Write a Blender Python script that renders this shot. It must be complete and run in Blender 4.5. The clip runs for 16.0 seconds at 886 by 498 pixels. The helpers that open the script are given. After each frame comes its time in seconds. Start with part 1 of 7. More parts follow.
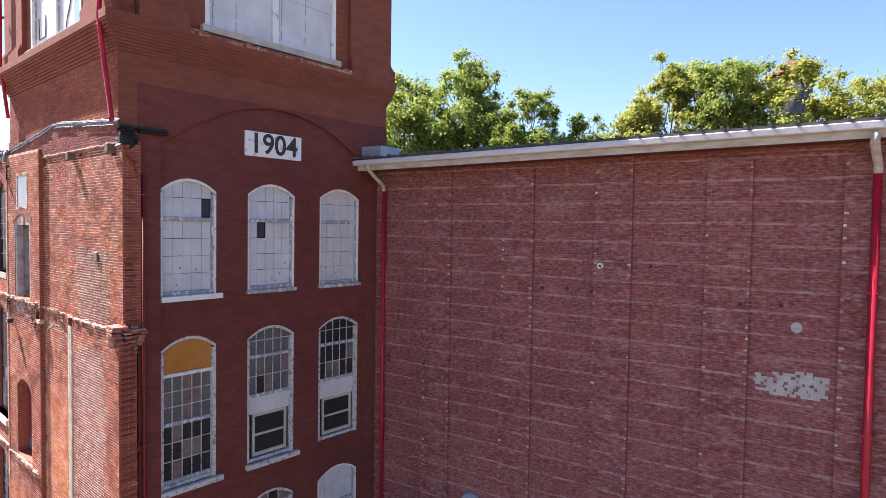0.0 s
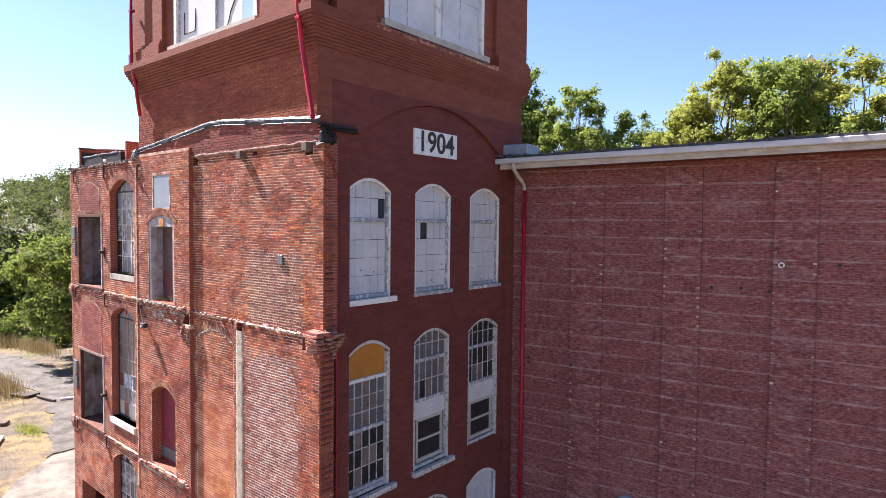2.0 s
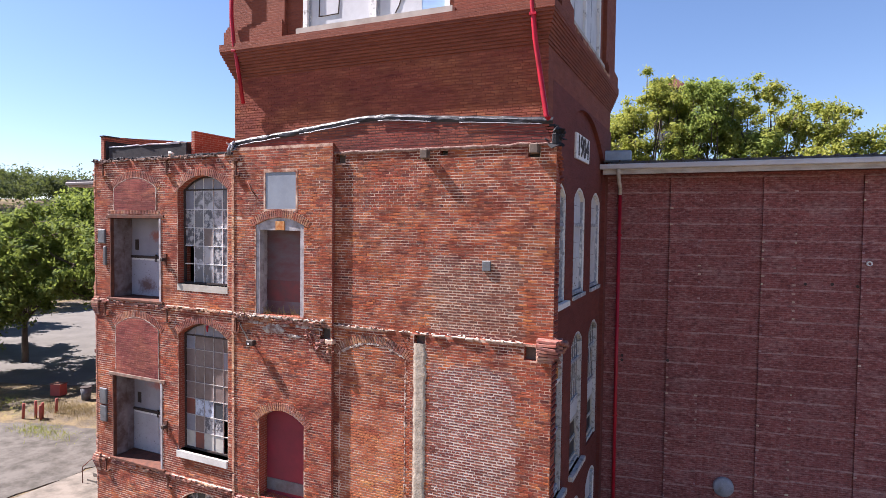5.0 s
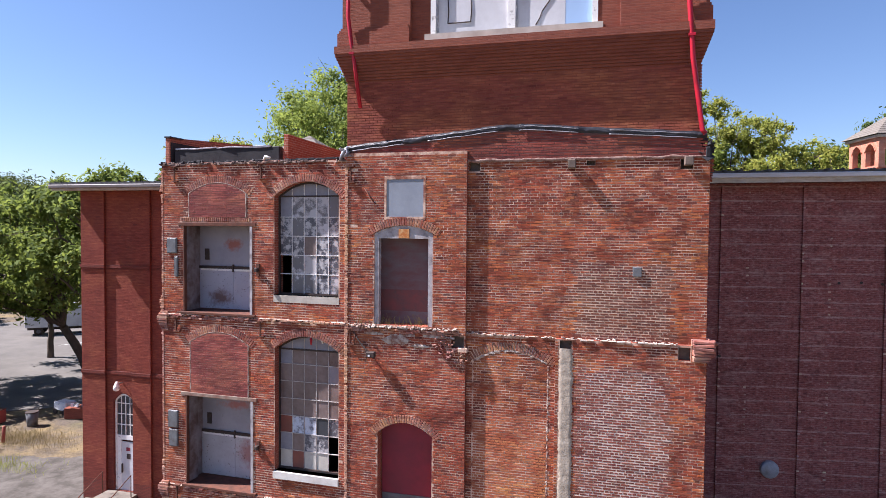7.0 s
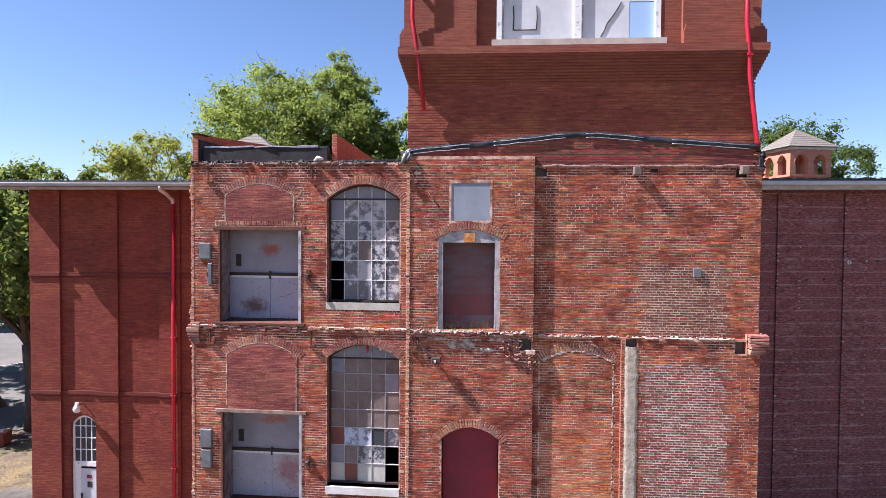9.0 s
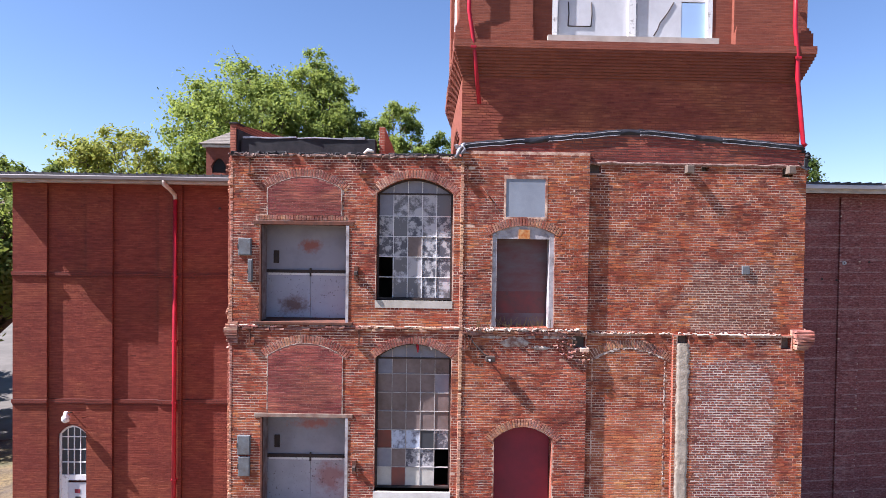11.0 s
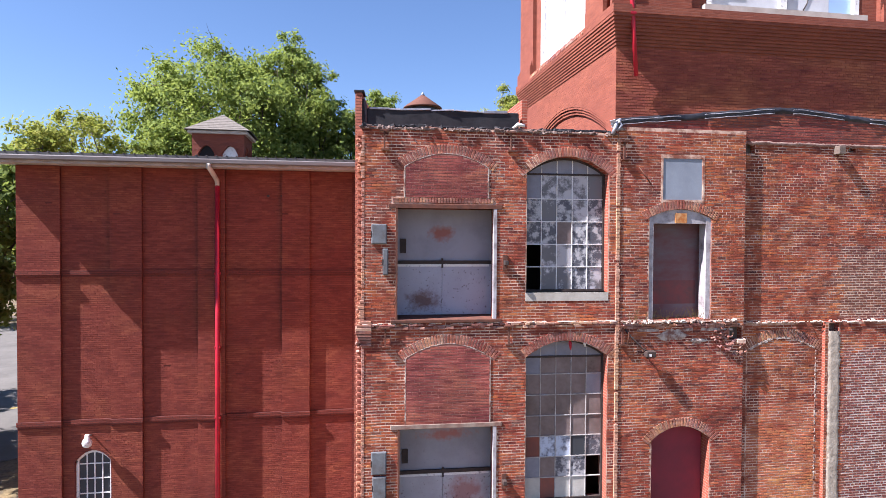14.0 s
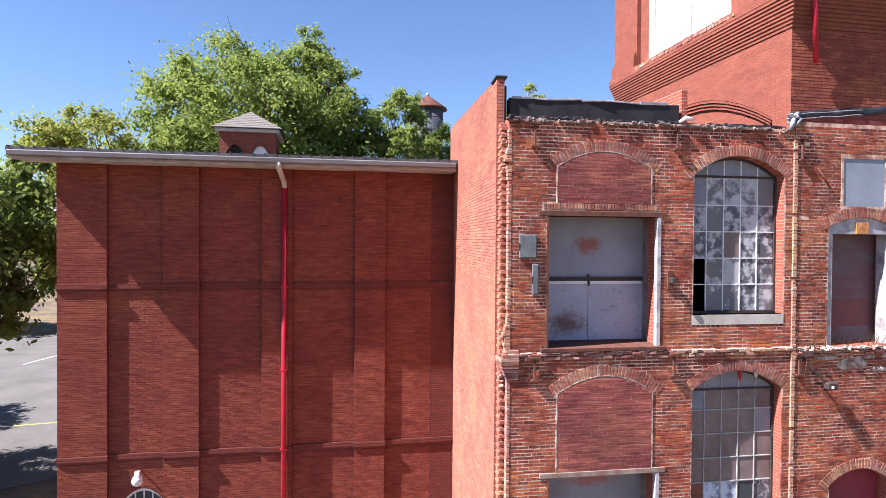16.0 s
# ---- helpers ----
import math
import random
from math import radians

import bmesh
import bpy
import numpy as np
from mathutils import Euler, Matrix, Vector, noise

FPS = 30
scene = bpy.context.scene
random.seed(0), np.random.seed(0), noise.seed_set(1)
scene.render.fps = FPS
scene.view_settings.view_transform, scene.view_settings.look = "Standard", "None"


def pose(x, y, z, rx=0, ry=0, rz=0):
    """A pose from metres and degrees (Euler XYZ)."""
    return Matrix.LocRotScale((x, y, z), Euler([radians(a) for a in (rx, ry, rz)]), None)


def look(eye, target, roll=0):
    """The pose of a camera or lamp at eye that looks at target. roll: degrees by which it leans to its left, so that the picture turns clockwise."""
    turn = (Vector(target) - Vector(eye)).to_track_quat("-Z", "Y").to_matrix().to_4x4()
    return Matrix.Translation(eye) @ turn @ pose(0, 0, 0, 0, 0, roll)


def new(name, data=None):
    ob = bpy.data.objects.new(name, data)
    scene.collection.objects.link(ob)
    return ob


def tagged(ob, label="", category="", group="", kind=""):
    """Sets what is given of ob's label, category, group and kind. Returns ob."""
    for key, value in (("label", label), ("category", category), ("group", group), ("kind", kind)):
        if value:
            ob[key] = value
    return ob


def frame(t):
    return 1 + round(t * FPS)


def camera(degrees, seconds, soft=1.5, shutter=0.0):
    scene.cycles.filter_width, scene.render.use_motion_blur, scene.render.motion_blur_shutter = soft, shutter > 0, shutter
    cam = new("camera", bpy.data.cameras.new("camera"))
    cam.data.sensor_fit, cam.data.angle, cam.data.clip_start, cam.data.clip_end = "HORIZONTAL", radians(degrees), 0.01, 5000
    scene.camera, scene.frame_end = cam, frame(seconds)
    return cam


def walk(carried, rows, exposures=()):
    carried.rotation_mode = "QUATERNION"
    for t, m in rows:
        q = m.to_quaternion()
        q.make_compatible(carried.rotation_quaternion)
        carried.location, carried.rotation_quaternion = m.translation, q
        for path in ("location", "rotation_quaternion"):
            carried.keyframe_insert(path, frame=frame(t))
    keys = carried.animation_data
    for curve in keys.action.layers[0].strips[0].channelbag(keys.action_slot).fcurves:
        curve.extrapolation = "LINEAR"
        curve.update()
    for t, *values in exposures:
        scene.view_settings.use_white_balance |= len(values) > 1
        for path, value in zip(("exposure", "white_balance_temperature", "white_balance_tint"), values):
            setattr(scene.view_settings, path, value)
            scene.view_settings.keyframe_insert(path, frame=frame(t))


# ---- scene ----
cam = camera(72.7, 16.0, soft=0.55)
PATH = [
    (0, (14.595, -5.462, 12.278), (13.288, -3.95, 12.203), 0.9),
    (0.5, (13.797, -6.066, 12.253), (12.515, -4.534, 12.18), 0.8),
    (1, (12.793, -6.816, 12.253), (11.521, -5.275, 12.177), 0.7),
    (1.5, (11.664, -7.597, 12.262), (10.393, -6.055, 12.184), 0.7),
    (2, (10.523, -8.402, 12.274), (9.258, -6.855, 12.192), 0.6),
    (2.5, (9.354, -9.186, 12.299), (8.097, -7.633, 12.218), 0.6),
    (3, (8.27, -9.889, 12.298), (7.038, -8.316, 12.218), 0.6),
    (3.2, (7.795, -10.207, 12.277), (6.598, -8.606, 12.2), 0.6),
    (5.3, (2.476, -12.888, 12.298), (1.697, -11.047, 12.223), 0.6),
    (5.5, (1.941, -13.174, 12.292), (1.181, -11.326, 12.22), 0.5),
    (6, (0.482, -13.71, 12.329), (-0.244, -11.847, 12.258), 0.4),
    (6.5, (-0.916, -14.153, 12.331), (-1.542, -12.254, 12.265), 0.4),
    (7, (-2.236, -14.546, 12.345), (-2.731, -12.61, 12.282), 0.5),
    (7.5, (-3.52, -14.847, 12.344), (-3.879, -12.881, 12.284), 0.5),
    (8, (-4.645, -15.053, 12.365), (-4.885, -13.068, 12.306), 0.4),
    (8.5, (-5.641, -15.187, 12.38), (-5.819, -13.196, 12.323), 0.4),
    (9, (-6.646, -15.257, 12.381), (-6.778, -13.262, 12.325), 0.4),
    (9.2, (-7.019, -15.26, 12.369), (-7.134, -13.264, 12.317), 0.3),
    (11.3, (-9.759, -14.953, 12.099), (-9.658, -12.956, 12.061), 0.6),
    (11.5, (-10.041, -14.937, 12.077), (-9.903, -12.942, 12.035), 0.4),
    (12, (-10.916, -14.751, 12.004), (-10.738, -12.76, 11.96), 0.3),
    (12.5, (-11.876, -14.428, 11.937), (-11.673, -12.439, 11.895), 0.3),
    (13, (-12.869, -14.002, 11.86), (-12.644, -12.015, 11.818), 0.3),
    (13.5, (-13.772, -13.475, 11.788), (-13.479, -11.497, 11.749), 0.3),
    (14, (-14.652, -12.884, 11.784), (-14.332, -10.91, 11.744), 0.3),
    (14.5, (-15.509, -12.227, 11.805), (-15.17, -10.256, 11.768), 0.3),
    (15, (-16.316, -11.513, 11.857), (-15.961, -9.546, 11.822), 0.4),
    (15.5, (-17.029, -10.806, 11.917), (-16.663, -8.841, 11.883), 0.4),
    (16, (-17.474, -10.301, 11.953), (-17.103, -8.336, 11.922), 0.4),
]
walk(cam, [(t, look(eye, target, roll)) for t, eye, target, roll in PATH], [(0.0, 2.03, 6330, 21), (1.2, 2.03, 6330, 21), (3.0, 1.62, 6260, 21), (5.5, 1.46, 6150, 22), (7.0, 1.29, 5960, 22), (9.0, 1.39, 5900, 22), (12.0, 1.47, 5880, 21), (16.0, 1.51, 5850, 20)])

# ---- world, sun ----
SUN_FROM = Vector((-5.1, -1.04, 6.1)).normalized()
world = bpy.data.worlds.new("sky")
scene.world = world
world.use_nodes = True
wn = world.node_tree.nodes
sky = wn.new("ShaderNodeTexSky")
sky.sky_type = "NISHITA"
sky.sun_disc = False
sky.sun_elevation = math.asin(SUN_FROM.z)
sky.sun_rotation = math.atan2(SUN_FROM.x, SUN_FROM.y)
sky.air_density, sky.dust_density, sky.ozone_density = 1.0, 0.25, 4.5
world.node_tree.links.new(sky.outputs[0], wn["Background"].inputs[0])
wn["Background"].inputs[1].default_value = 0.061

sun = new("sun", bpy.data.lights.new("sun", "SUN"))
sun.data.energy, sun.data.angle, sun.data.color = 5.8, radians(0.5), (1.0, 0.95, 0.86)
sun.matrix_world = look(SUN_FROM * 100, (0, 0, 0))


# ---- materials ----
def material(name, colour=(0.5, 0.5, 0.5), rough=0.8, metal=0.0):
    m = bpy.data.materials.new(name)
    m.use_nodes = True
    b = m.node_tree.nodes["Principled BSDF"]
    b.inputs["Base Color"].default_value = (*colour, 1)
    b.inputs["Roughness"].default_value = rough
    b.inputs["Metallic"].default_value = metal
    b.inputs["Specular IOR Level"].default_value = 0.3
    return m


class Net:
    """Short hand for building a node tree."""

    def __init__(self, m):
        self.m, self.t = m, m.node_tree
        self.bsdf = m.node_tree.nodes["Principled BSDF"]

    def node(self, kind, values=(), **attrs):
        n = self.t.nodes.new("ShaderNode" + kind)
        for k, v in attrs.items():
            setattr(n, k, v)
        for k, v in dict(values).items():
            self.put(n.inputs[k], v)
        return n

    def put(self, socket, v):
        if isinstance(v, bpy.types.NodeSocket):
            self.t.links.new(v, socket)
        elif isinstance(v, tuple) and len(v) == 3 and socket.type == "RGBA":
            socket.default_value = (*v, 1)
        else:
            socket.default_value = v

    def math(self, op, a, b=0.0, clamp=False):
        n = self.node("Math", operation=op, use_clamp=clamp)
        self.put(n.inputs[0], a), self.put(n.inputs[1], b)
        return n.outputs[0]

    def noise(self, vec, scale, detail=4.0, rough=0.55):
        n = self.node("TexNoise", {"Vector": vec, "Scale": scale, "Detail": detail, "Roughness": rough})
        return n.outputs["Fac"]

    def ramp(self, fac, stops):
        n = self.node("ValToRGB", {"Fac": fac})
        e = n.color_ramp.elements
        e.remove(e[1])
        e[0].position = stops[0][0]
        for k, (p, c) in enumerate(stops):
            (e[0] if k == 0 else e.new(p)).color = (*c, 1) if isinstance(c, tuple) else (c, c, c, 1)
        return n.outputs["Color"]

    def mix(self, fac, a, b, blend="MIX"):
        n = self.node("Mix", data_type="RGBA", blend_type=blend)
        self.put(n.inputs["Factor"], fac), self.put(n.inputs["A"], a), self.put(n.inputs["B"], b)
        return n.outputs["Result"]

    def coords(self):
        return self.node("TexCoord").outputs["Object"]

    def stretched(self, vec, sx, sy, sz):
        n = self.node("Mapping", {"Vector": vec})
        n.inputs["Scale"].default_value = (sx, sy, sz)
        return n.outputs["Vector"]

    def bump(self, height, strength, distance=0.01):
        n = self.node("Bump", {"Height": height, "Strength": strength, "Distance": distance})
        self.put(self.bsdf.inputs["Normal"], n.outputs[0])

    def base(self, c):
        self.put(self.bsdf.inputs["Base Color"], c)

    def rough(self, v):
        self.put(self.bsdf.inputs["Roughness"], v)


def brick_wall(name, one, two, joint, stain, stain_amount=0.4, pale=(0.5, 0.42, 0.38), pale_amount=0.0, lines=0.0, depth=0.6, joint_size=0.007, speck=0.0):
    """Brickwork for walls seen from farther off: courses, toned bricks, stains and bleached patches."""
    m = material(name, one, 0.88)
    n = Net(m)
    geo, co = n.node("NewGeometry"), n.coords()
    local = n.node("VectorTransform", {"Vector": geo.outputs["Normal"]}, vector_type="NORMAL", convert_from="WORLD", convert_to="OBJECT")
    nx = n.node("SeparateXYZ", {"Vector": local.outputs[0]}).outputs["X"]
    xyz = n.node("SeparateXYZ", {"Vector": co})
    sideways = n.math("GREATER_THAN", n.math("ABSOLUTE", nx), 0.7)
    u = n.math("ADD", n.math("MULTIPLY", xyz.outputs["X"], n.math("SUBTRACT", 1.0, sideways)), n.math("MULTIPLY", xyz.outputs["Y"], sideways))
    vec = n.node("CombineXYZ", {"X": u, "Y": xyz.outputs["Z"]}).outputs[0]
    tex = n.node("TexBrick", {"Vector": vec, "Color1": one, "Color2": two, "Mortar": joint, "Scale": 1.0, "Mortar Size": joint_size,
                              "Mortar Smooth": 0.3, "Bias": -0.1, "Brick Width": 0.21, "Row Height": 0.0655})
    big = n.noise(co, 0.35, 5.0, 0.6)
    mid = n.noise(n.stretched(co, 1.0, 1.0, 3.0), 1.6, 6.0, 0.65)
    fine = n.noise(co, 55.0, 3.0)
    col = n.mix(n.math("MULTIPLY", n.ramp(big, [(0.38, 0.0), (0.66, 1.0)]), stain_amount), tex.outputs["Color"], stain)
    col = n.mix(n.ramp(mid, [(0.35, 0.0), (0.7, 0.55)]), col, n.mix(0.5, col, stain, "MULTIPLY"))
    if pale_amount:
        patch = n.ramp(n.noise(n.stretched(co, 0.8, 0.8, 2.2), 0.9, 8.0, 0.75), [(0.5, 0.0), (0.72, 1.0)])
        col = n.mix(n.math("MULTIPLY", patch, pale_amount), col, pale)
    if lines:
        row = n.math("FRACT", n.math("DIVIDE", n.math("ADD", xyz.outputs["Z"], 0.13), 0.5))
        on = n.math("LESS_THAN", row, 0.115)
        broken = n.ramp(n.noise(n.stretched(co, 1.0, 1.0, 6.0), 1.3, 5.0, 0.7), [(0.40, 0.0), (0.62, 1.0)])
        col = n.mix(n.math("MULTIPLY", n.math("MULTIPLY", on, broken), lines), col, pale)
    if speck:
        spots = n.noise(n.stretched(co, 1.0, 1.0, 2.6), 7.5, 4.0, 0.6)
        col = n.mix(n.math("MULTIPLY", n.ramp(spots, [(0.50, 0.0), (0.62, 1.0)]), speck), col, n.mix(1.0, col, (0.5, 0.46, 0.5), "MULTIPLY"))
        col = n.mix(n.math("MULTIPLY", n.ramp(spots, [(0.34, 1.0), (0.45, 0.0)]), speck * 0.5), col, pale)
    col = n.mix(n.math("MULTIPLY", fine, 0.35), col, n.mix(1.0, col, (0.45, 0.42, 0.42), "MULTIPLY"))
    n.base(col)
    height = n.math("ADD", n.math("MULTIPLY", tex.outputs["Fac"], -1.0), n.math("MULTIPLY", fine, 0.5))
    n.bump(height, depth, 0.012)
    return m


def laid_brick(name, shades, joint_dust, whiten=0.0, white=(0.62, 0.55, 0.5), per_object=False, vary=1.0, smear=0.0):
    """Single bricks: each has its own tone; dust, soot and lime lie over them."""
    m = material(name, shades[0], 0.9)
    n = Net(m)
    co = n.node("NewGeometry").outputs["Position"]
    if per_object:
        rnd = n.node("ObjectInfo").outputs["Random"]
    else:
        rnd = n.node("NewGeometry").outputs["Random Per Island"]
    k = len(shades) - 1
    col = n.ramp(rnd, [(i / k, s) for i, s in enumerate(shades)])
    zone = n.noise(n.stretched(co, 1.0, 1.0, 1.6), 0.7, 5.0, 0.62)
    col = n.mix(n.ramp(zone, [(0.45, 0.0), (0.57, 0.85 * vary)]), col, n.mix(1.0, col, (0.58, 0.50, 0.62), "MULTIPLY"))
    warm = n.noise(n.stretched(co, 0.8, 0.8, 1.3), 0.55, 4.0, 0.6)
    col = n.mix(n.ramp(warm, [(0.47, 0.0), (0.60, 0.85 * vary)]), col, n.mix(1.0, col, (1.25, 1.7, 1.2), "MULTIPLY"))
    runs = n.noise(n.stretched(co, 1.0, 1.0, 9.0), 1.7, 3.0, 0.6)
    col = n.mix(n.ramp(runs, [(0.38, 0.85 * vary), (0.50, 0.0)]), col, n.mix(1.0, col, (0.52, 0.45, 0.5), "MULTIPLY"))
    col = n.mix(n.ramp(runs, [(0.53, 0.0), (0.66, 0.8 * vary)]), col, n.mix(1.0, col, (1.35, 1.65, 1.55), "MULTIPLY"))
    if smear:
        wash = n.noise(n.stretched(co, 1.0, 1.0, 3.0), 3.4, 6.0, 0.72)
        where = n.ramp(n.noise(co, 0.6, 3.0, 0.6), [(0.40, 0.1), (0.62, 1.0)])
        col = n.mix(n.math("MULTIPLY", n.math("MULTIPLY", n.ramp(wash, [(0.52, 0.0), (0.68, 1.0)]), where), smear), col, white)
    soot = n.noise(n.stretched(co, 1.6, 1.6, 0.5), 2.1, 6.0, 0.7)
    col = n.mix(n.ramp(soot, [(0.60, 0.0), (0.80, 0.3 * vary)]), col, joint_dust)
    grain = n.noise(co, 70.0, 4.0, 0.7)
    col = n.mix(n.math("MULTIPLY", grain, 0.35), col, n.mix(1.0, col, (0.5, 0.48, 0.48), "MULTIPLY"))
    if whiten:
        lime = n.ramp(n.noise(co, 5.5, 7.0, 0.75), [(0.42, 0.0), (0.62, 1.0)])
        area = n.ramp(n.noise(co, 0.8, 3.0, 0.6), [(0.3, 0.25), (0.6, 1.0)])
        col = n.mix(n.math("MULTIPLY", n.math("MULTIPLY", lime, area), whiten), col, white)
    n.base(col)
    n.bump(grain, 0.5, 0.006)
    return m


def plain(name, colour, other, scale=3.0, rough=0.8, metal=0.0, bump=0.25, low=0.35, high=0.7, stretch=(1, 1, 1), fine=40.0):
    """A surface of two tones, with fine grain."""
    m = material(name, colour, rough, metal)
    n = Net(m)
    co = n.node("NewGeometry").outputs["Position"]
    f = n.noise(n.stretched(co, *stretch), scale, 7.0, 0.68)
    g = n.noise(co, fine, 3.0, 0.6)
    c = n.mix(n.ramp(f, [(low, 0.0), (high, 1.0)]), colour, other)
    n.base(n.mix(n.math("MULTIPLY", g, 0.3), c, n.mix(1.0, c, (0.5, 0.5, 0.5), "MULTIPLY")))
    n.rough(n.math("ADD", rough - 0.08, n.math("MULTIPLY", f, 0.16)))
    if bump:
        n.bump(n.math("ADD", f, n.math("MULTIPLY", g, 0.4)), bump, 0.01)
    return m


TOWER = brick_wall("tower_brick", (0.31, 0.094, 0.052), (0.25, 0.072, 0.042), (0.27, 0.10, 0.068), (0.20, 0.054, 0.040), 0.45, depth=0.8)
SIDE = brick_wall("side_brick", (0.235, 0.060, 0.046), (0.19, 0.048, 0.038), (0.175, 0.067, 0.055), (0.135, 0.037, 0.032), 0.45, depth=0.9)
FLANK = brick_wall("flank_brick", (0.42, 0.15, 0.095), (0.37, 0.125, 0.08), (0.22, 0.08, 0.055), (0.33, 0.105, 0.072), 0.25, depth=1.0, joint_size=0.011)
RIGHT = brick_wall("faded_brick", (0.36, 0.112, 0.10), (0.25, 0.08, 0.076), (0.37, 0.18, 0.168), (0.22, 0.068, 0.067), 0.6,
                   pale=(0.52, 0.36, 0.335), pale_amount=0.36, lines=0.7, speck=0.75)
LEFT = brick_wall("painted_brick", (0.215, 0.048, 0.031), (0.18, 0.04, 0.027), (0.10, 0.027, 0.021), (0.155, 0.036, 0.027), 0.35, depth=1.0)
OLD_SHADES = [(0.37, 0.068, 0.030), (0.30, 0.050, 0.025), (0.47, 0.122, 0.052), (0.23, 0.037, 0.023), (0.37, 0.068, 0.030), (0.28, 0.046, 0.025), (0.13, 0.030, 0.024), (0.43, 0.098, 0.042), (0.34, 0.060, 0.027), (0.18, 0.034, 0.023), (0.36, 0.066, 0.029)]
DUST = (0.37, 0.14, 0.085)
OLD = laid_brick("old_brick", OLD_SHADES, DUST, whiten=0.07, white=(0.56, 0.36, 0.26), smear=0.3)
OLD_EAST = laid_brick("orange_old_brick", [(r * 1.04, g * 1.14, b * 1.0) for r, g, b in OLD_SHADES], DUST, whiten=0.06, white=(0.56, 0.36, 0.26), smear=0.3)
OLD_ONE = laid_brick("old_arch_brick", [(0.36, 0.105, 0.062), (0.29, 0.07, 0.046), (0.44, 0.19, 0.115), (0.24, 0.062, 0.045), (0.40, 0.15, 0.085), (0.33, 0.085, 0.052)], DUST, per_object=True, whiten=0.15, smear=0.4)
PAINTED = laid_brick("red_painted_brick", [(0.235, 0.053, 0.033), (0.20, 0.043, 0.029), (0.26, 0.062, 0.038), (0.22, 0.048, 0.031)], (0.2, 0.065, 0.05), vary=0.45)
TOWER_LAID = laid_brick("tower_laid_brick", [(0.32, 0.085, 0.050), (0.28, 0.072, 0.045), (0.35, 0.098, 0.058), (0.25, 0.062, 0.042)], (0.3, 0.12, 0.09), vary=0.6)
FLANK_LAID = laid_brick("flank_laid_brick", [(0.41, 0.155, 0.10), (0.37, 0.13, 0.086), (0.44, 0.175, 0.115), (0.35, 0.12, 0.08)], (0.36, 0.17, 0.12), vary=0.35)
COPING = plain("sooty_mortar", (0.13, 0.085, 0.075), (0.34, 0.25, 0.21), 5.0, 0.95, low=0.45, high=0.65, bump=0.8)
INFILL = laid_brick("infill_brick", [(0.31, 0.075, 0.06), (0.28, 0.066, 0.055), (0.33, 0.084, 0.066), (0.29, 0.07, 0.057)], (0.28, 0.11, 0.09))
ORANGE = laid_brick("orange_brick", [(0.51, 0.155, 0.066), (0.44, 0.11, 0.052), (0.55, 0.20, 0.088), (0.39, 0.086, 0.046)], DUST, vary=0.6)
LIMED = laid_brick("limed_brick", [(0.24, 0.058, 0.042), (0.18, 0.044, 0.034), (0.29, 0.07, 0.046), (0.14, 0.038, 0.032)], (0.36, 0.2, 0.16), whiten=0.05, white=(0.66, 0.56, 0.50), vary=0.6)
LIMED_UP = laid_brick("patched_brick", [(0.19, 0.05, 0.034), (0.14, 0.038, 0.028), (0.25, 0.068, 0.04), (0.11, 0.034, 0.027)], DUST, whiten=0.03, smear=0.12, vary=0.5)
MORTAR = plain("mortar", (0.25, 0.085, 0.052), (0.70, 0.50, 0.38), 1.9, 0.95, bump=0.5, low=0.42, high=0.58)
OLD_WALL = brick_wall("old_brick_reveal", (0.42, 0.10, 0.055), (0.36, 0.082, 0.05), (0.50, 0.33, 0.25), (0.27, 0.075, 0.052), 0.35, depth=0.9)
ORANGE_WALL = brick_wall("orange_wall_brick", (0.60, 0.24, 0.15), (0.52, 0.19, 0.12), (0.6, 0.4, 0.3), (0.4, 0.14, 0.09), 0.25)
MORTAR_RED = plain("red_mortar", (0.36, 0.17, 0.13), (0.26, 0.11, 0.085), 2.2, 0.95, bump=0.5)
MORTAR_TAN = plain("tan_mortar", (0.62, 0.45, 0.34), (0.28, 0.13, 0.09), 3.0, 0.95, bump=0.5, low=0.45, high=0.66)
MORTAR_PALE = plain("pale_mortar", (0.72, 0.60, 0.51), (0.36, 0.20, 0.15), 3.2, 0.95, bump=0.5, low=0.46, high=0.66)
LEDGE = laid_brick("ledge_brick", [(0.42, 0.16, 0.11), (0.36, 0.105, 0.07), (0.48, 0.24, 0.175), (0.30, 0.08, 0.055)], (0.42, 0.30, 0.25), whiten=0.22)
# pale mortar tone, with the sun on the pier's return put into the colour
QUOIN = laid_brick("pale_quoin_brick", [(0.56, 0.30, 0.20), (0.50, 0.25, 0.16), (0.60, 0.36, 0.26)], DUST, vary=0.3)
# weathered corner bricks, paler because the sunlit edge is put into their colour
LIT_EDGE = laid_brick("edge_brick", [(0.40, 0.15, 0.09), (0.34, 0.10, 0.06), (0.44, 0.20, 0.135), (0.28, 0.075, 0.046)], DUST, whiten=0.3, smear=0.5, vary=0.4)
STUCCO = plain("rough_render", (0.49, 0.42, 0.335), (0.31, 0.25, 0.195), 5.0, 0.95, bump=1.0, fine=26.0)
CEMENT = plain("smeared_cement", (0.52, 0.45, 0.39), (0.24, 0.12, 0.09), 6.0, 0.95, bump=0.8, low=0.42, high=0.6)
CEMENT_DULL = plain("stained_cement", (0.36, 0.25, 0.21), (0.20, 0.09, 0.07), 9.0, 0.95, bump=0.8, low=0.40, high=0.62)
# soot under the flashing; on the east corner's return, shade painted as dark brick
SOOTY_SHADED = laid_brick("sooty_shaded_brick", [(0.27, 0.06, 0.044), (0.22, 0.05, 0.04), (0.31, 0.07, 0.046), (0.17, 0.045, 0.038)], (0.06, 0.05, 0.05), vary=0.9)
